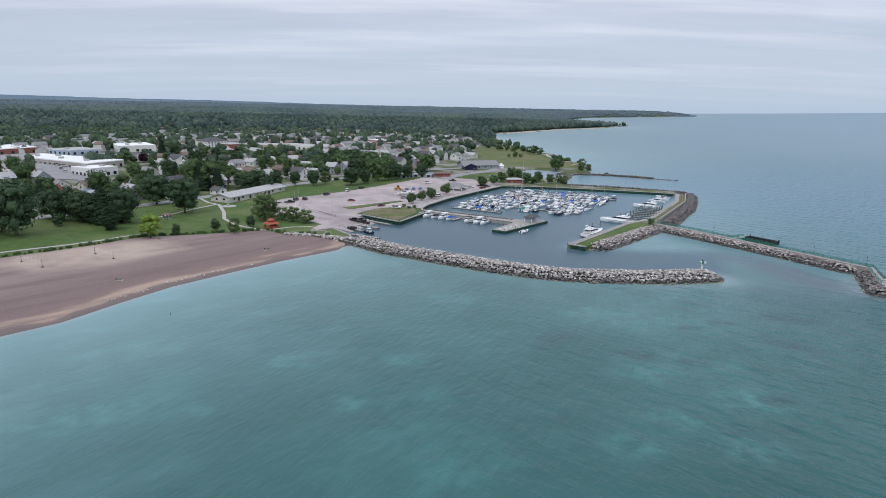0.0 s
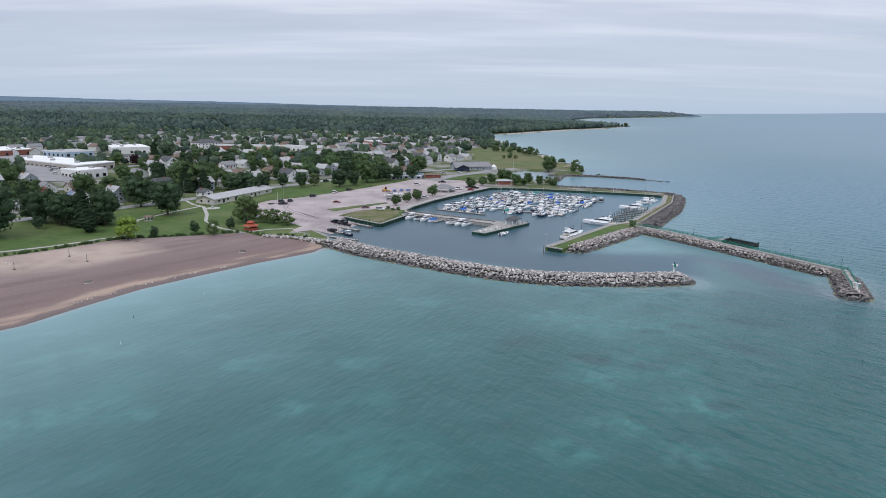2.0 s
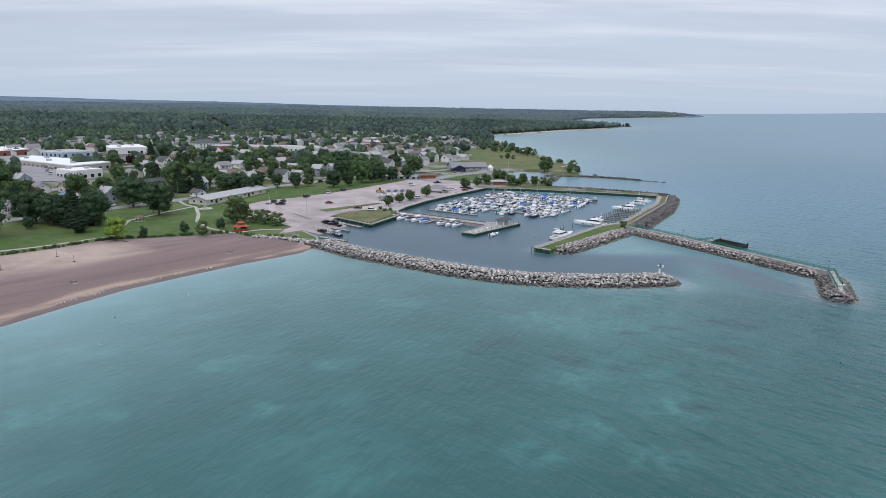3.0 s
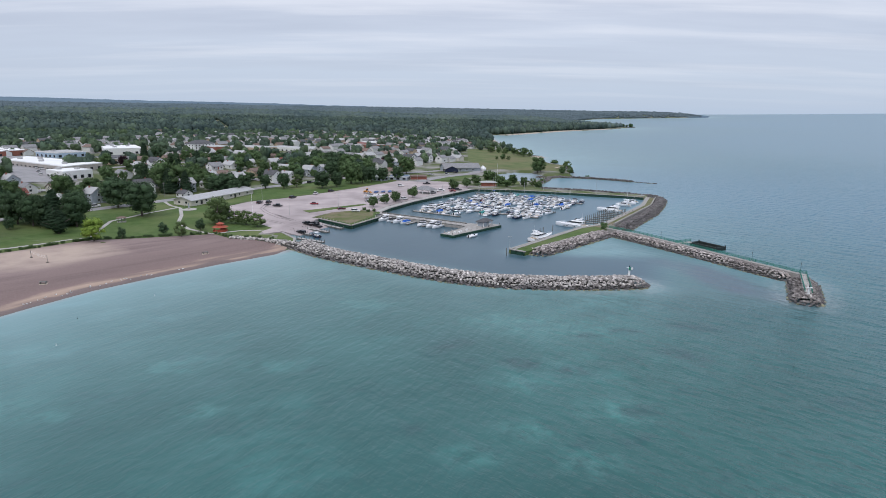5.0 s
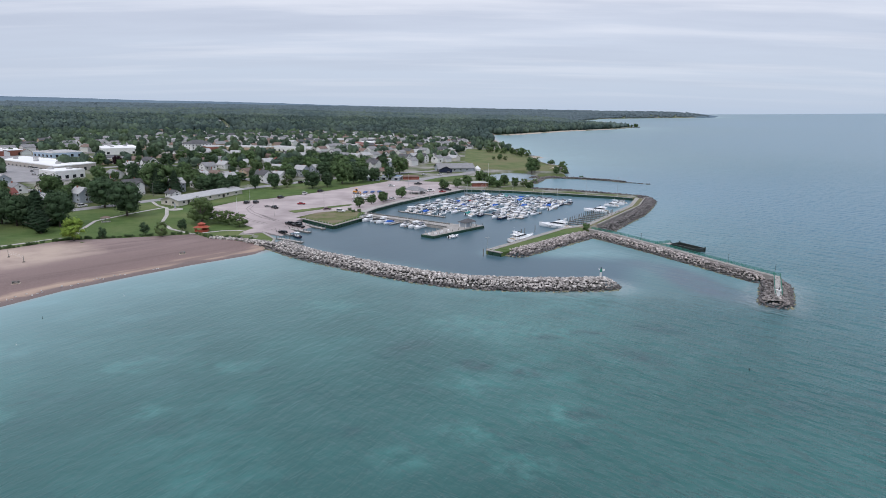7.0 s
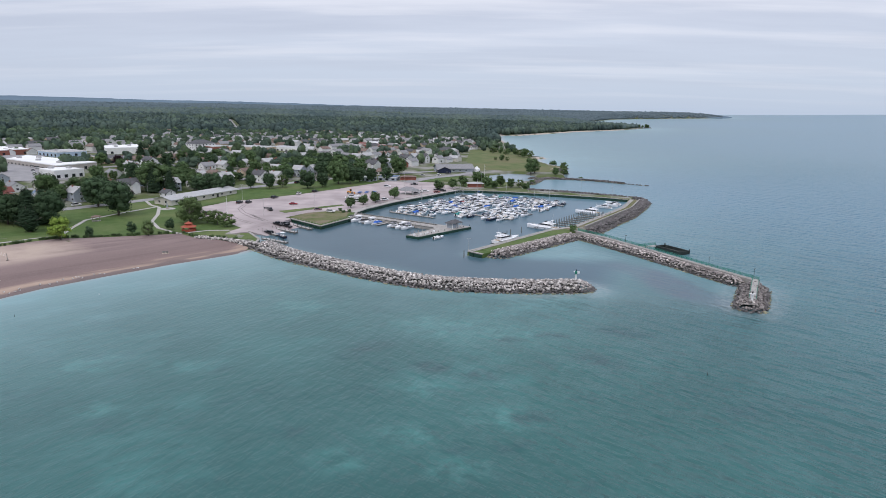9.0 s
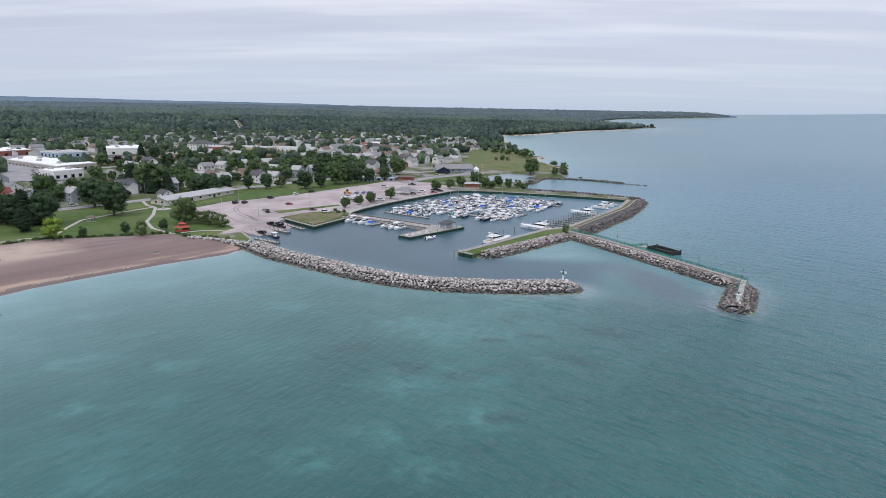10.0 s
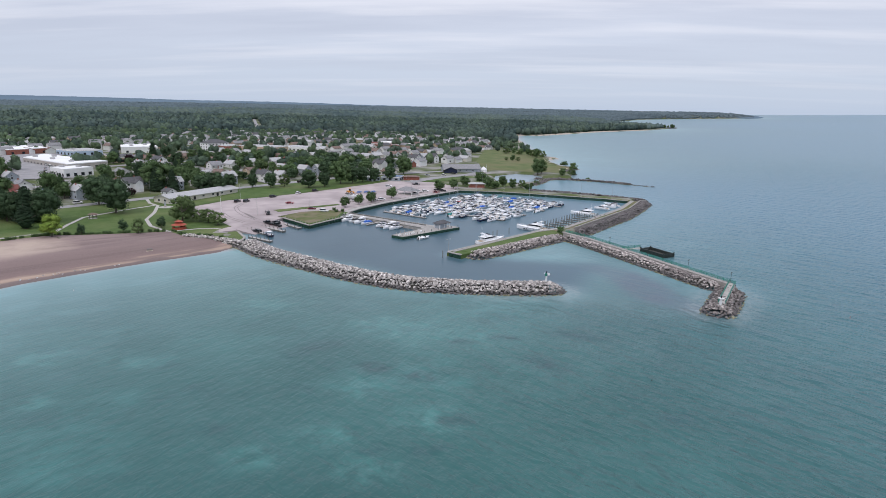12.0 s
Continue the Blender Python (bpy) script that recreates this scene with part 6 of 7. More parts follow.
block("warehouse", [(-318, 660), (-290, 614), (-262, 634), (-292, 680)], 6.5, SIDING["white"], ROOFS["white"], "white flat-roofed works building", windows=9, units=3)
block("warehouse", [(-262, 540), (-235, 515), (-220, 530), (-246, 556)], 5.0, SIDING["tan"], ROOFS["dark"], "tan works building with dark roof", windows=8)
block("brick_building", [(-206, 655), (-192, 640), (-180, 652), (-195, 668)], 8.0, SIDING["brick"], ROOFS["pale"], "three-storey red brick building", windows=4)
block("school_building", [(-198, 690), (-150, 672), (-142, 694), (-190, 714)], 6.0, SIDING["tan"], ROOFS["pale"], "tan flat-roofed building with pale roof", windows=6)
block("hall", [(-160, 722), (-118, 690), (-106, 708), (-148, 742)], 5.0, SIDING["white"], ROOFS["pale"], "long white hall with pale roof", windows=7)
block("shop_row", [(-92, 858), (-46, 800), (-32, 812), (-78, 872)], 6.0, SIDING["brick"], ROOFS["red"], "row of red brick shops", windows=6)
block("shop_row", [(-70, 880), (-30, 835), (-20, 846), (-58, 892)], 6.5, SIDING["white"], ROOFS["white"], "row of white shops", windows=6)

hotel = empty("hotel", pose(-222, 682, gz(-222, 682), 0, 0, ST))
part("wall", boxed(-13, 13, -8, 8, -1, 8.4), SIDING["white"], hotel)
part("roof", hip_roof(16, 26, 8.4, 4.0), ROOFS["dark"], hotel)
for f in range(3):
    for k in range(6):
        window(hotel, -10.5 + 4.2 * k, -8, 0.8 + 2.7 * f, 1.3, 1.5, "x")
    for k in range(3):
        window(hotel, -13, -5 + 5 * k, 0.8 + 2.7 * f, 1.3, 1.5, "y")
tagged(hotel, "large white three-storey house with dark hipped roof", "building")

# park lodge: long low hall with pale roof
lod = empty("park_lodge", pose(-102, 381, gz(-105, 376) + 0.1, 0, 0, math.degrees(math.atan2(52, 20))))
part("wall", gable_walls(13, 56, 3.0, 1.7), SIDING["cream"], lod)
part("roof", gable(13, 56, 3.0, 1.7, 1.0), ROOFS["pale"], lod, "pale grey shingle roof")
for x in (-24, -16, -2, 6, 14, 22):
    window(lod, x, -6.5, 1.1, 1.6, 1.1, "x")
for x in (-20, -9, 10):
    part("door", boxed(x - 0.9, x + 0.9, -6.56, -6.4, 0, 2.2), BLACKP, lod)
window(lod, -28, -2.5, 1.0, 1.4, 1.2, "y")
window(lod, -28, 2.5, 1.0, 1.4, 1.2, "y")
part("vent", boxed(18, 19, 0.4, 1.4, 4.1, 5.2), ROOFS["pale"], lod)
tagged(lod, "long low cream park lodge with pale gabled roof", "building")

# red gazebo by the lawn
gaz = empty("gazebo", pose(-67, 285, gz(-67, 285) + 0.1, 0, 0, 20) @ Matrix.Diagonal((0.78, 0.78, 0.8, 1)))
bm = bmesh.new()
rod(bm, (0, 0, -0.4), (0, 0, 0.35), 4.2, n=8)
part("floor", bm, REDWOOD, gaz)
bm = bmesh.new()
rod(bm, (0, 0, 2.6), (0, 0, 3.6), 4.9, 2.2, 8)
rod(bm, (0, 0, 3.55), (0, 0, 4.5), 1.9, 1.9, 8)
part("roof", bm, REDWOOD, gaz)
bm = bmesh.new()
rod(bm, (0, 0, 4.5), (0, 0, 5.6), 2.7, 0.15, 8)
part("cupola", bm, REDWOOD, gaz)
for k in range(8):
    a, a2 = k * math.tau / 8, (k + 1) * math.tau / 8
    p, q = (4 * math.cos(a), 4 * math.sin(a)), (4 * math.cos(a2), 4 * math.sin(a2))
    part("post", rod(bmesh.new(), (*p, 0.3), (*p, 2.65), 0.13, n=5), REDWOOD, gaz)
    if k != 2:
        bm = bmesh.new()
        flat_bar(bm, p, q, 0.08, 0.35, 1.25)
        part("rail_panel", bm, REDWOOD, gaz)
tagged(gaz, "octagonal red-stained wooden gazebo", "gazebo")

shelter(pose(27, 424, gz(27, 424) + 0.1, 0, 0, ST - 90), 8, 13, 2.6, ROOFS["grey"], WHITEP, "open harbour pavilion with grey hipped roof", "pavilion", 2.6)
office = shelter(pose(74, 468, 1.95, 0, 0, 5), 7, 12, 2.8, ROOFS["pale"], SIDING["brick"], "red harbour office with flat-pitched roof by the quay", "harbour_office", 1.2)
part("room", boxed(-5, 5, -3, 3, 0.1, 2.8), SIDING["brick"], office)
redhut = shelter(pose(20, 506, gz(20, 506) + 0.1, 0, 0, 5), 6, 13, 2.6, ROOFS["brown"], REDWOOD, "low red brick hut beside the parking lot", "hut", 1.2)
part("room", boxed(-6, 6, -2.6, 2.6, 0.1, 2.6), SIDING["brick"], redhut)
block("boat_store", [(-4, 499), (11, 497), (13, 510), (-2, 513)], 3.2, SIDING["grey"], ROOFS["blue"], "low boat store with blue flat roof", windows=5)
block("workshop", [(-28, 500), (-9, 487), (-4, 495), (-23, 509)], 3.6, SIDING["grey"], ROOFS["white"], "low workshop with pale flat roof", windows=4)
# long grey-roofed hall with blue front by the meadow
hall = empty("hall", pose(57, 590, gz(57, 590) + 0.1, 0, 0, 12))
part("wall", gable_walls(20, 34, 3.4, 3.4), SIDING["grey"], hall)
part("roof", gable(20, 34, 3.4, 3.4, 1.0), ROOFS["grey"], hall)
bm = gable_walls(12, 10, 3.0, 2.6)
bm.transform(Matrix.Translation((-12, -12, 0)) @ Matrix.Rotation(radians(90), 4, "Z"))
part("porch_wall", bm, NAVY, hall, "dark blue porch front")
bm = gable(12, 11, 3.0, 2.6)
bm.transform(Matrix.Translation((-12, -12, 0)) @ Matrix.Rotation(radians(90), 4, "Z"))
part("porch_roof", bm, ROOFS["grey"], hall)
for x in (-2, 4, 10):
    window(hall, x, -10, 1, 1.5, 1.3, "x")
tagged(hall, "long grey-roofed hall with a dark blue porch", "building")
tent = empty("tent", pose(79, 590, gz(79, 590)))
bm = bmesh.new()
rod(bm, (0, 0, 0), (0, 0, 2.2), 3.0, 3.0, 8)
part("side", bm, WHITEP, tent)
bm = bmesh.new()
rod(bm, (0, 0, 2.2), (0, 0, 5), 3.3, 0.1, 8)
part("top", bm, WHITEP, tent)
tagged(tent, "white pointed tent beside the hall", "tent")

# small park furniture
shelter(pose(-121.5, 302.6, gz(-121.5, 302.6) + 0.1, 0, 0, 30), 2.6, 3.4, 2.0, ROOFS["brown"], POSTM, "small brown-roofed picnic shelter on the lawn", "picnic_shelter", 0.9)
monument = empty("monument", pose(-104, 343, gz(-104, 343) + 0.1, 0, 0, 20))
part("plaza", rod(bmesh.new(), (0, 0, -0.3), (0, 0, 0.12), 4.2, n=14), CONC, monument)
part("plinth", boxed(-0.7, 0.7, -0.7, 0.7, 0.12, 1.1, taper=0.15), SIDING["stone"], monument)
part("obelisk", boxed(-0.4, 0.4, -0.4, 0.4, 1.1, 3.6, taper=0.5), SIDING["grey"], monument)
tagged(monument, "small stone monument on a round paved plaza", "monument")
for x, y, h in ((81, 471, 17), (-64, 327, 12)):
    fl = empty("flagpole", pose(x, y, max(gz(x, y), 1.75)))
    part("base", rod(bmesh.new(), (0, 0, 0), (0, 0, 0.3), 0.6, n=10), CONC, fl)
    part("pole", rod(bmesh.new(), (0, 0, 0.2), (0, 0, h), 0.11, 0.05, 7), WHITEP, fl)
    part("finial", rod(bmesh.new(), (0, 0, h), (0, 0, h + 0.25), 0.12, 0.1, 7), ALU, fl)
    tagged(fl, "tall white flagpole without a flag", "flagpole", "flagpoles")

# ---- vehicles ----


def wheel(parent, x, y, r=0.34):
    t = part("wheel", rod(bmesh.new(), (0, -0.12, 0), (0, 0.12, 0), r, n=10), RUBBER, parent)
    t.matrix_basis = Matrix.Translation((x, y, r))
    part("rim", rod(bmesh.new(), (0, -0.13, 0), (0, 0.13, 0), r * 0.6, n=8), ALU, t)


def car(paint, kind, label):
    ob = empty("car", pose(0, 0, 0))
    L, W, H = {"sedan": (4.8, 1.85, 1.45), "suv": (4.9, 1.95, 1.8), "pickup": (5.8, 2.05, 1.9)}[kind]
    bm = boxed(-L / 2, L / 2, -W / 2, W / 2, 0.35, 0.35 + H * 0.38)
    bmesh.ops.bevel(bm, geom=bm.edges[:], offset=0.12, segments=2, affect="EDGES")
    part("body", bm, paint, ob)
    z = 0.34 + H * 0.38
    x0, x1 = {"sedan": (-1.7, 1.0), "suv": (-2.3, 1.0), "pickup": (-0.7, 1.5)}[kind]
    part("glasshouse", wedge(x0, x1, W * 0.47, W * 0.46, z - 0.03, H - 0.1, 0.22, 0.16 if kind == "sedan" else 0.06), GLASS, ob)
    f = 0.22
    part("roof_panel", boxed(x0 + (x1 - x0) * 0.14, x1 - (x1 - x0) * f, -W * 0.41, W * 0.41, H - 0.1, H - 0.02), paint, ob)
    if kind == "pickup":
        part("bed", boxed(-L / 2 + 0.15, -0.8, -W * 0.4, W * 0.4, z - 0.02, z + 0.03), BLACKP, ob)
    for x in (-L * 0.3, L * 0.31):
        for y in (-W * 0.46, W * 0.46):
            wheel(ob, x, y)
    for s in (-1, 1):
        part("headlight", boxed(L / 2 - 0.06, L / 2 + 0.02, s * W * 0.36 - 0.18, s * W * 0.36 + 0.18, 0.68, 0.84), WHITEP, ob)
        part("tail_light", boxed(-L / 2 - 0.02, -L / 2 + 0.06, s * W * 0.38 - 0.12, s * W * 0.38 + 0.12, 0.7, 0.9), REDP, ob)
    return tagged(ob, label, "car", "parked vehicles")


CARS = {
    "red": car(REDP, "sedan", "red car parked alone in the lot"),
    "maroon": car(MAROON, "sedan", "dark red car parked near the quay lawn"),
    "white": car(WHITEP, "suv", "white sport utility vehicle parked in the lot"),
    "black": car(BLACKP, "pickup", "black pickup truck parked in the lot"),
    "dark": car(BLACKP, "suv", "black sport utility vehicle parked in the lot"),
    "silver": car(SILVER, "sedan", "silver car parked in the lot"),
}
parked = set()
for key, x, y, r in (("red", -39, 369, 0), ("maroon", -20, 350, 20), ("white", -11, 343, -12), ("dark", -72, 369, 80), ("dark", -67, 371, 80), ("white", -73, 316, -10),
                     ("dark", -76, 330, 70), ("silver", -8, 382, 40), ("white", 14, 392, 50), ("silver", 10, 388, 50), ("white", 8, 460, 0),
                     ("black", 27, 476, 10), ("white", 34, 433, 10), ("white", 38, 436, 10), ("red", 46, 432, 10), ("maroon", 42, 424, 10), ("dark", 50, 441, 10), ("black", 46, 446, 10), ("silver", 32, 425, 10), ("white", -46, 410, 80),
                     ("dark", -38, 423, 60), ("dark", -57, 391, 60), ("white", -2, 386, 45), ("white", -153, 338, ST),
                     ("white", -270, 478, 40), ("dark", -276, 486, 40), ("silver", -282, 494, 40), ("red", -290, 505, 40), ("white", -262, 470, 40), ("dark", -297, 514, 40), ("silver", -256, 455, 130), ("white", -245, 440, 130), ("dark", -304, 524, 40), ("white", -312, 536, 40),
                     ("dark", -60, 462, ST), ("silver", -20, 520, ST), ("white", 44, 545, 60), ("dark", 52, 560, 0), ("silver", 30, 540, 0)):
    m = pose(x, y, gz(x, y) + (0.22 if y < 500 and x > -95 else 0.4), 0, 0, r)
    if key in parked:
        copy_thing(CARS[key], m)
    else:
        parked.add(key)
        CARS[key].matrix_basis = m

for x, y, z, key in ((-30.5, 306, 1.2, "black"), (-27.3, 308.2, 1.0, "dark"), (-25.6, 304.4, 0.55, "black"), (-30, 288.5, 0.3, "dark")):
    copy_thing(CARS[key], pose(x, y, z, 0, 0, 150) @ pose(0, 0, 0, 0, -7.5, 0))

loader = empty("wheel_loader", pose(-13, 421, gz(-13, 421) + 0.2, 0, 0, 10))
part("body", wedge(-2.6, 0.6, 1.1, 1.1, 0.7, 1.9, 0.05, 0.15), YELLOWP, loader)
part("cab", wedge(-0.6, 0.9, 0.8, 0.8, 1.8, 3.2, 0.15, 0.05), GLASS, loader)
part("cab_roof", boxed(-0.7, 0.8, -0.85, 0.85, 3.2, 3.35), YELLOWP, loader)
part("bucket", wedge(2.2, 3.4, 1.3, 1.3, 0.2, 1.3, 0.6, 0.0), YELLOWP, loader)
part("lift_arm", boxed(0.4, 2.6, -0.6, 0.6, 0.9, 1.3), YELLOWP, loader)
for x in (-1.6, 1.0):
    for y in (-1.05, 1.05):
        wheel(loader, x, y, 0.7)
tagged(loader, "yellow wheel loader parked in the lot", "loader")
TRAILBLUE = surface("faded_blue_paint", (0.12, 0.2, 0.42), (0.18, 0.27, 0.5), 2, 0.6)
for k in range(3):
    tr = empty("boat_trailer", pose(-7 + k * 4.6, 424 + k * 1.6, gz(-5, 425) + 0.2, 0, 0, 75))
    part("frame", boxed(-2.8, 2.8, -0.9, 0.9, 0.5, 0.72), TRAILBLUE, tr)
    part("bunk", boxed(-2.4, 1.5, -0.6, -0.3, 0.72, 1.3), TRAILBLUE, tr)
    part("bunk", boxed(-2.4, 1.5, 0.3, 0.6, 0.72, 1.3), TRAILBLUE, tr)
    for y in (-1, 1):
        wheel(tr, -0.5, y, 0.32)
    tagged(tr, "blue empty boat trailer standing in the lot", "trailer", "blue trailers")
copy_thing(FLEET[2], pose(-8, 397, gz(-8, 397) + 0.9, 0, 0, 15))
copy_thing(FLEET[3], pose(-4, 403, gz(-4, 403) + 0.9, 0, 0, 15))

# ---- beach furniture, benches, nets ----
for (xa, ya), (xb, yb) in (((-136, 213), (-126, 208)), ((-118, 227), (-109, 222))):
    net = empty("volleyball_net", pose(xa, ya, 0))
    for x, y in ((xa, ya), (xb, yb)):
        z = gz(x, y)
        part("post", rod(bmesh.new(), (x - xa, y - ya, z - 0.2), (x - xa, y - ya, z + 2.7), 0.09, n=6), POSTM, net)
        part("footing", rod(bmesh.new(), (x - xa, y - ya, z), (x - xa, y - ya, z + 0.25), 0.6, 0.4, 8), BARK, net)
    z0, z1 = gz(xa, ya), gz(xb, yb)
    bm = bmesh.new()
    for h in (1.5, 1.8, 2.1, 2.4):
        rod(bm, (0, 0, z0 + h), (xb - xa, yb - ya, z1 + h), 0.018, n=3)
    part("net", bm, WHITEP, net)
    tagged(net, "volleyball net between two posts on the sand", "net", "volleyball nets")
for x, y, r in ((-96, 198, 20), (-59, 243, 30)):
    bench = empty("picnic_table", pose(x, y, gz(x, y) + 0.08, 0, 0, r))
    for j in range(3):
        part("board", boxed(-1.1, 1.1, -0.42 + j * 0.29, -0.16 + j * 0.29, 0.72, 0.78), POSTM, bench)
    for s in (-1, 1):
        part("seat", boxed(-1.1, 1.1, s * 0.75 - 0.14, s * 0.75 + 0.14, 0.42, 0.48), POSTM, bench)
        part("leg_frame", wedge(s * 0.8 - 0.06, s * 0.8 + 0.06, 0.85, 0.85, 0, 0.74, 0, 0), POSTM, bench)
    part("sand_pad", boxed(-1.3, 1.3, -1.1, 1.1, -0.05, 0.05, taper=0.2), PAD, bench)
    tagged(bench, "weathered picnic table on the open beach", "table", "beach tables")
rng = random.Random(9)
gulls = [(rng.uniform(0.2, 0.75), rng.uniform(1.6, 4.5)) for _ in range(26)]
proto = None
for t, o in gulls:
    s = t * 5
    a, b_ = Vector(SHORE[3 + int(s)]), Vector(SHORE[4 + int(s)])
    p = a.lerp(b_, s - int(s))
    d = (b_ - a).normalized()
    p = p + Vector((-d.y, d.x)) * o
    m = pose(p.x, p.y, gz(p.x, p.y) + 0.05, 0, 0, rng.uniform(0, 360))
    if proto is None:
        proto = empty("gull", m)
        bm = wedge(-0.28, 0.22, 0.1, 0.1, 0.12, 0.34, 0.4, 0.1)
        part("body", bm, WHITEP, proto)
        part("head", wedge(0.15, 0.34, 0.06, 0.03, 0.32, 0.46, 0.3, 0.1), WHITEP, proto)
        for sgn in (-1, 1):
            part("wing", wedge(-0.34, 0.14, 0.03, 0.03, 0.2, 0.36, 0.2, 0.1), ROOFS["pale"], proto).matrix_basis = Matrix.Translation((0, sgn * 0.1, 0))
            part("leg", rod(bmesh.new(), (0, sgn * 0.05, 0), (0, sgn * 0.05, 0.14), 0.012, n=4), YELLOWP, proto)
        tagged(proto, "white gull resting on the wet sand", "gull", "gulls on the shore")
    else:
        copy_thing(proto, m)
for x, y, c in ((118, 134, DARKST), (189, 184, REDWOOD), (-61, 146, WHITEP), (-67, 166, DARKST), (-55, 188, WHITEP)):
    bu = empty("buoy", pose(x, y, 0) @ Matrix.Diagonal((0.8, 0.8, 0.7, 1)))
    part("float", rod(bmesh.new(), (0, 0, -0.3), (0, 0, 0.25), 0.2, 0.16, 8), c, bu)
    part("spar", rod(bmesh.new(), (0, 0, 0.2), (0, 0, 0.95), 0.06, n=5), c, bu)
    tagged(bu, "small marker buoy floating on the lake", "buoy", "buoys")
for x, y, h in ((-128, 378, 9), (-102, 418, 9), (-150, 345, 9), (-172, 310, 9), (-75, 458, 9), (-50, 490, 9)):
    po = empty("utility_pole", pose(x - 6, y + 4, gz(x - 6, y + 4), 0, 0, ST))
    part("pole", rod(bmesh.new(), (0, 0, -0.3), (0, 0, h), 0.15, 0.1, 6), POSTM, po)
    part("crossarm", boxed(-0.06, 0.06, -1.1, 1.1, h - 0.8, h - 0.66), POSTM, po)
    tagged(po, "wooden utility pole along the shore road", "pole", "utility poles")

# ---- town trees, one by one ----
rng = random.Random(31)
spots = []
tries = 0
while len(spots) < 175 and tries < 12000:
    tries += 1
    u, v = rng.uniform(-240, 420), rng.uniform(9, 330)
    x, y = O + E1 * u + E2 * v
    if x < 30 - 0.86 * y or math.hypot(x - 40, y) > 640 or x > 55:
        continue
    if any(math.hypot(x - a, y - c) < 7.2 for a, c in taken) or any(math.hypot(x - a, y - c) < 5.5 for a, c in spots):
        continue
    if any(math.hypot(x - a, y - c) < r * 1.0 for a, c, r in BUSY):
        continue
    if min(abs(v - s) for s in (74, 148, 222, 300)) < 5 or v < 12:
        continue
    spots.append((x, y))
for x, y in spots:
    key = rng.choices(("ash", "ash2", "ash3", "maple2", "spruce", "purple", "limetown", "cedar"), (28, 15, 20, 16, 8, 5, 9, 2))[0]
    plant(key, x, y, {"purple": 7, "cedar": 8, "spruce": 12}.get(key, 9.0) * rng.uniform(0.65, 1.3), rng.uniform(0.9, 1.25))


# ---- woods behind the town ----
def woods(name, spots, material, label, seed, level=1, sprays=0):
    r = np.random.RandomState(seed)
    base = bmesh.new()
    bmesh.ops.create_icosphere(base, subdivisions=level, radius=1.0)
    bv = np.array([v.co[:] for v in base.verts])
    bf = np.array([[v.index for v in f.verts] for f in base.faces])
    base.free()
    k = len(spots)
    P = np.array(spots)
    jit = 1 + r.uniform(-0.36, 0.26, (k, len(bv), 1))
    V = bv[None] * jit
    ang = r.uniform(0, 6.28, k)
    c, s = np.cos(ang)[:, None], np.sin(ang)[:, None]
    X, Y = V[..., 0] * c - V[..., 1] * s, V[..., 0] * s + V[..., 1] * c
    rad = P[:, 3][:, None]
    up = P[:, 4][:, None]
    V = np.stack([X * rad + P[:, 0][:, None], Y * rad + P[:, 1][:, None], V[..., 2] * up + P[:, 2][:, None]], -1).reshape(-1, 3)
    F = (bf[None] + (np.arange(k) * len(bv))[:, None, None]).reshape(-1, 3)
    if sprays:
        q = np.repeat(P, sprays, 0)
        d = r.normal(0, 1, (len(q), 3)) + np.array((0, 0, 0.35))
        d /= np.linalg.norm(d, axis=1)[:, None]
        c = q[:, :3] + d * q[:, [3, 3, 4]] * r.uniform(0.9, 1.08, (len(q), 1))
        L = c[:, None, :] + r.uniform(-1, 1, (len(q), 3, 3)) * (q[:, 3] * 0.27)[:, None, None]
        F = np.concatenate([F, np.arange(len(q) * 3).reshape(-1, 3) + len(V)])
        V = np.concatenate([V, L.reshape(-1, 3)])
    me = bpy.data.meshes.new(name)
    raw(me, V, F)
    me.polygons.foreach_set("use_smooth", np.ones(len(me.polygons), bool))
    me.materials.append(material)
    return tagged(new(name, me), label, "woods", kind="stuff")


def scatter(count, r0, r1, az0, az1, seed, rad, keep, tall=1.0, sink=0.0):
    r = np.random.RandomState(seed)
    az = np.radians(r.uniform(az0, az1, count))
    d = np.sqrt(r.uniform(r0 * r0, r1 * r1, count))
    x, y = 40 + d * np.sin(az), d * np.cos(az)
    ok = (signed(x, y, LAND) > 14) & keep(x, y, r)
    x, y = x[ok], y[ok]
    k = len(x)
    size = r.uniform(rad[0], rad[1], k)
    hgt = size * r.uniform(0.95, 1.45, k) * tall
    z = ground(x, y) + hgt * 0.75 + 1.0 - sink
    return np.stack([x, y, z, size, hgt], 1)


def in_town(x, y, r):
    u, v = (x - O.x) * E1.x + (y - O.y) * E1.y, (x - O.x) * E2.x + (y - O.y) * E2.y
    dist = np.min(np.hypot(x[:, None] - HOMES[None, :, 0], y[:, None] - HOMES[None, :, 1]), 1)
    for a, c, rr in BUSY:
        dist = np.where(np.hypot(x - a, y - c) < rr * 0.8, 0, dist)
    street = np.minimum.reduce([np.abs(v - s) for s in (74, 148, 222, 300)])
    fieldd = signed(x, y, [(70, 560), (60, 690), (85, 890), (140, 830), (185, 690), (165, 560)])
    town_zone = (v < 760) & (u < 1040)
    keepf = np.where(town_zone, r.uniform(0, 1, len(x)) < np.interp(v, [0, 250, 420, 600, 760], [0.2, 0.2, 0.26, 0.56, 1.0]), True)
    return keepf & (line_distance(x, y, CUT) > 10) & (dist > 9) & ((street > 6) | (v > 310)) & (fieldd < -2) & (v > 20) & (np.hypot(x - 40, y) > 540)


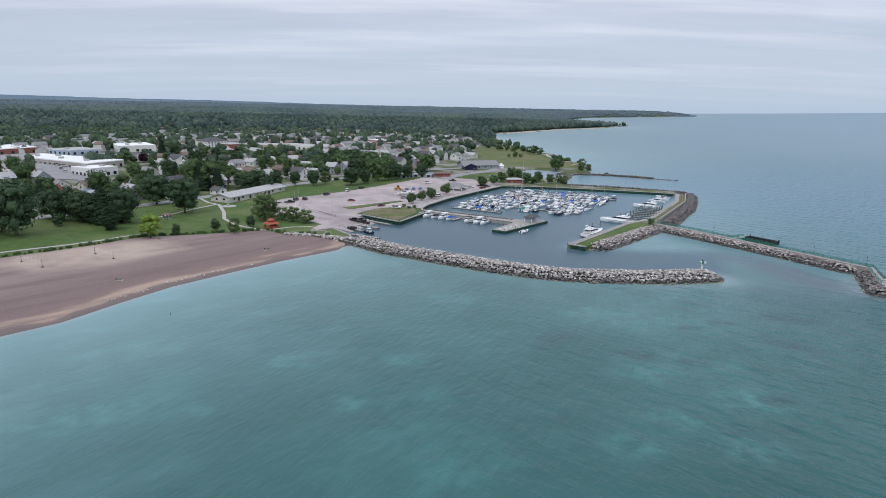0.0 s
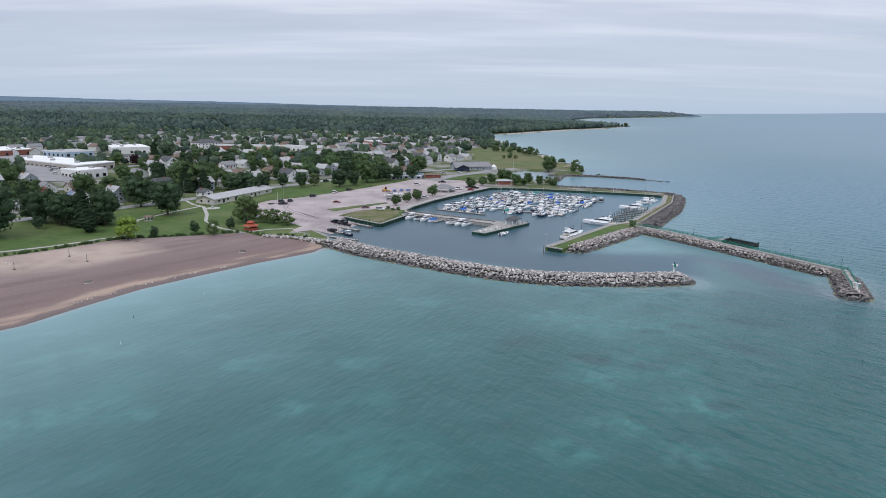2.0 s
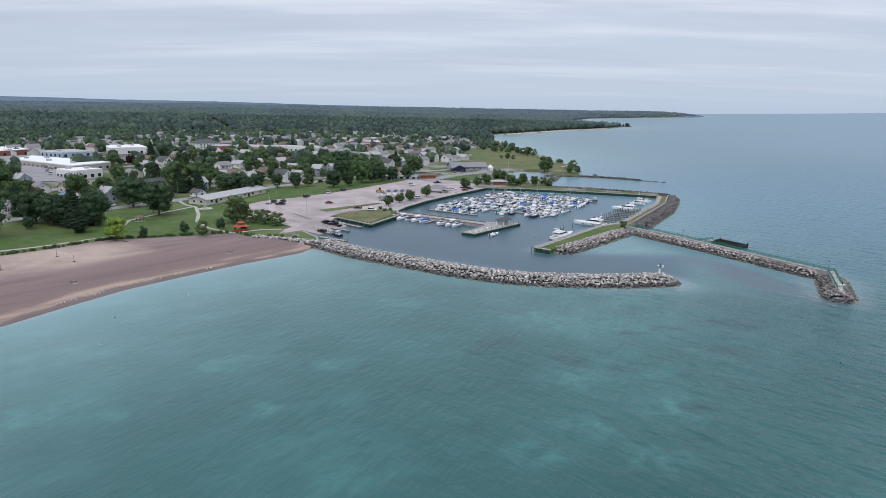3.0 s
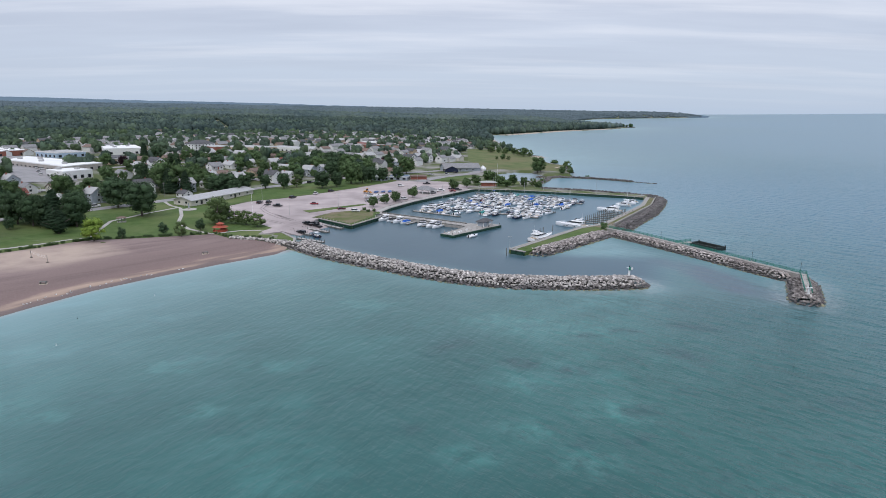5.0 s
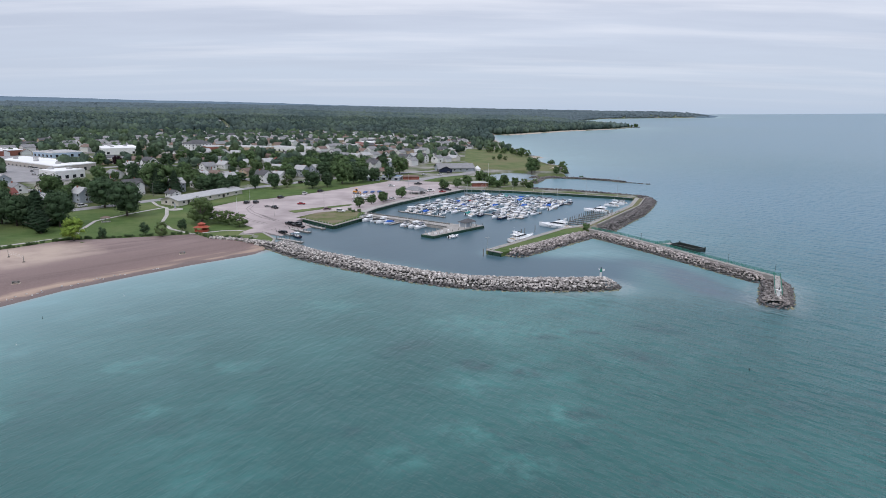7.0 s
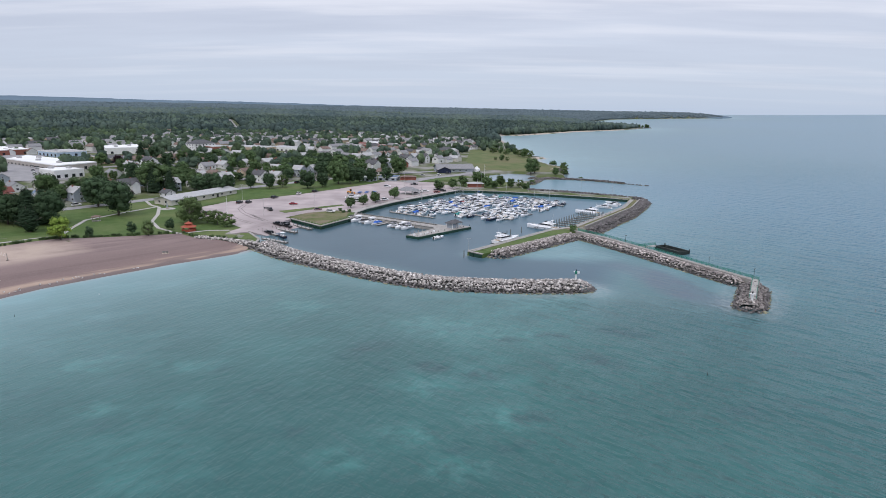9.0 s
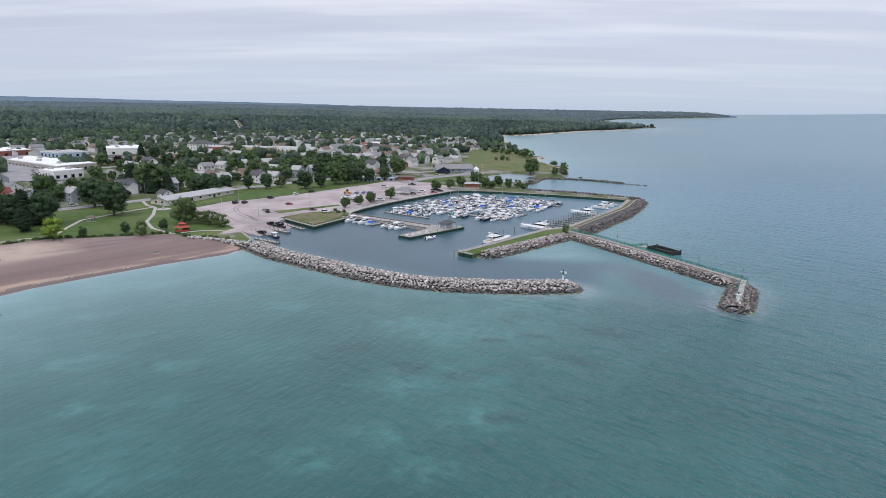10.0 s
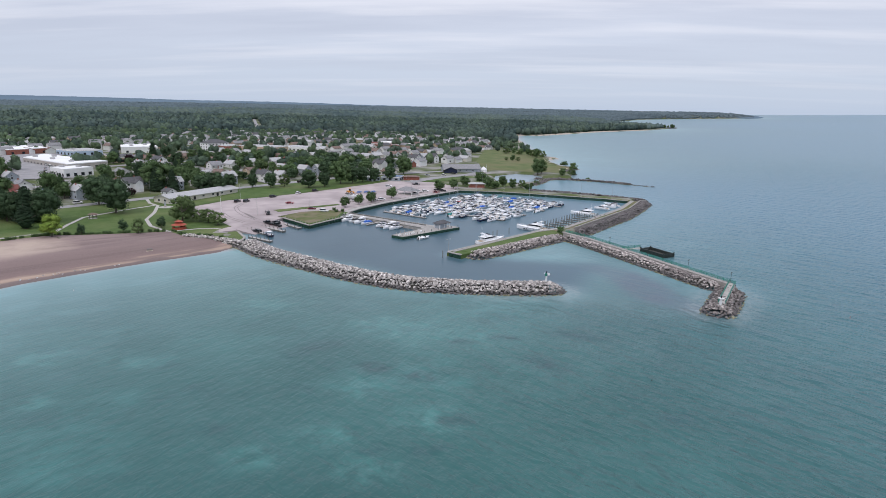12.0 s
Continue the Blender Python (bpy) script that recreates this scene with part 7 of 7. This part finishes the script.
def lobed(P, seed):
    """Each tree of a scatter split into four uneven lobes."""
    r = np.random.RandomState(seed)
    out = []
    for k in range(4):
        Q = P.copy()
        a, d = r.uniform(0, 6.28, len(P)), P[:, 3] * r.uniform(0.25, 0.6, len(P))
        Q[:, 0] += np.cos(a) * d
        Q[:, 1] += np.sin(a) * d
        Q[:, 2] += P[:, 4] * r.uniform(-0.35, 0.4, len(P))
        Q[:, 3] *= r.uniform(0.45, 0.75, len(P))
        Q[:, 4] *= r.uniform(0.45, 0.75, len(P))
        out.append(Q)
    return np.concatenate(out)


tagged(draped("road", band(CUT, -4, 4), ROADM, 1.2, 20.0), "pale straight road cut through the woods", "road", kind="structure")
woods("woods", lobed(scatter(10000, 540, 1150, -42, 10, 3, (3.0, 5.3), in_town), 8), TOWNWOOD, "green trees filling the back of the town", 1, 2, 60)
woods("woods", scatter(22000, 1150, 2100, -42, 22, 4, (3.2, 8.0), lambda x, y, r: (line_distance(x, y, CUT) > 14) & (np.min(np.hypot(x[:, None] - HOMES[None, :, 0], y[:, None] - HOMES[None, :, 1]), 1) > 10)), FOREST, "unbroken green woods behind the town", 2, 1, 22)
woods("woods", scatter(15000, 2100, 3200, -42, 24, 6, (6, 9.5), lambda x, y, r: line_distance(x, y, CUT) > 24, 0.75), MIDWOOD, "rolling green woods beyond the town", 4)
woods("woods", scatter(32000, 3200, 4750, -42, 26, 5, (7, 11), lambda x, y, r: np.ones(len(x), bool), 0.6, 3.0), FARWOOD, "distant woods reaching to the ridge, haze put into their colour", 3)
for x, y, h in ((690, 2238, 13), (698, 2240, 11), (706, 2246, 14), (720, 2252, 11), (736, 2262, 15), (742, 2264, 13)):
    plant("ash", x, y, h, 1.0, -0.5)
rubble("point_rocks", [(640, 2190), (690, 2236), (720, 2250), (748, 2266)], 7.0, 2.0, 5.0, "low stony point with a few lone trees", 0, 15, material=ROCKD)


truck = tagged(car(BLACKP, "pickup", "black pickup truck driving across the lot with a trailer"), group="moving vehicles")
towed = empty("boat_trailer", pose(0, 0, 0))
part("frame", boxed(-2.6, 1.8, -0.08, 0.08, 0.5, 0.65), DARKST, towed)
for s in (-1, 1):
    part("bunk", boxed(-2.5, 1.0, s * 0.75 - 0.1, s * 0.75 + 0.1, 0.6, 0.95), DARKST, towed)
    wheel(towed, -0.8, s * 1.0, 0.32)
for x in (-2.2, 0.6):
    part("cross_member", boxed(x, x + 0.15, -0.95, 0.95, 0.5, 0.62), DARKST, towed)
part("drawbar", boxed(1.8, 3.0, -0.06, 0.06, 0.48, 0.6), DARKST, towed)
tagged(towed, "empty dark boat trailer towed behind the pickup", "trailer", "moving vehicles")


def motions():
    """The pickup with its trailer rolls across the lot towards the ramps; all else lies still."""
    drive = [(0.0, -73.8, 359.0, 30), (1.5, -70.5, 360.8, 20), (3.0, -66.5, 361.4, 2), (4.5, -60.8, 360.3, -16), (6.0, -54.9, 357.2, -33), (7.0, -51.2, 353.7, -45),
             (9.0, -46.3, 346.0, -59), (10.5, -42.2, 338.3, -64), (12.0, -38.9, 330.0, -69)]
    tow = [(0.0, -79.0, 355.4, 36), (1.5, -75.9, 358.2, 28), (3.0, -72.3, 360.2, 14), (4.5, -66.5, 361.2, -4), (6.0, -60.3, 359.8, -18), (7.0, -56.0, 357.3, -32),
           (9.0, -49.8, 351.0, -54), (10.5, -45.2, 343.6, -61), (12.0, -41.4, 335.6, -66)]
    for thing, rows in ((truck, drive), (towed, tow)):
        walk(thing, [(t, pose(x, y, gz(x, y) + 0.22, 0, 0, turn)) for t, x, y, turn in rows])


motions()
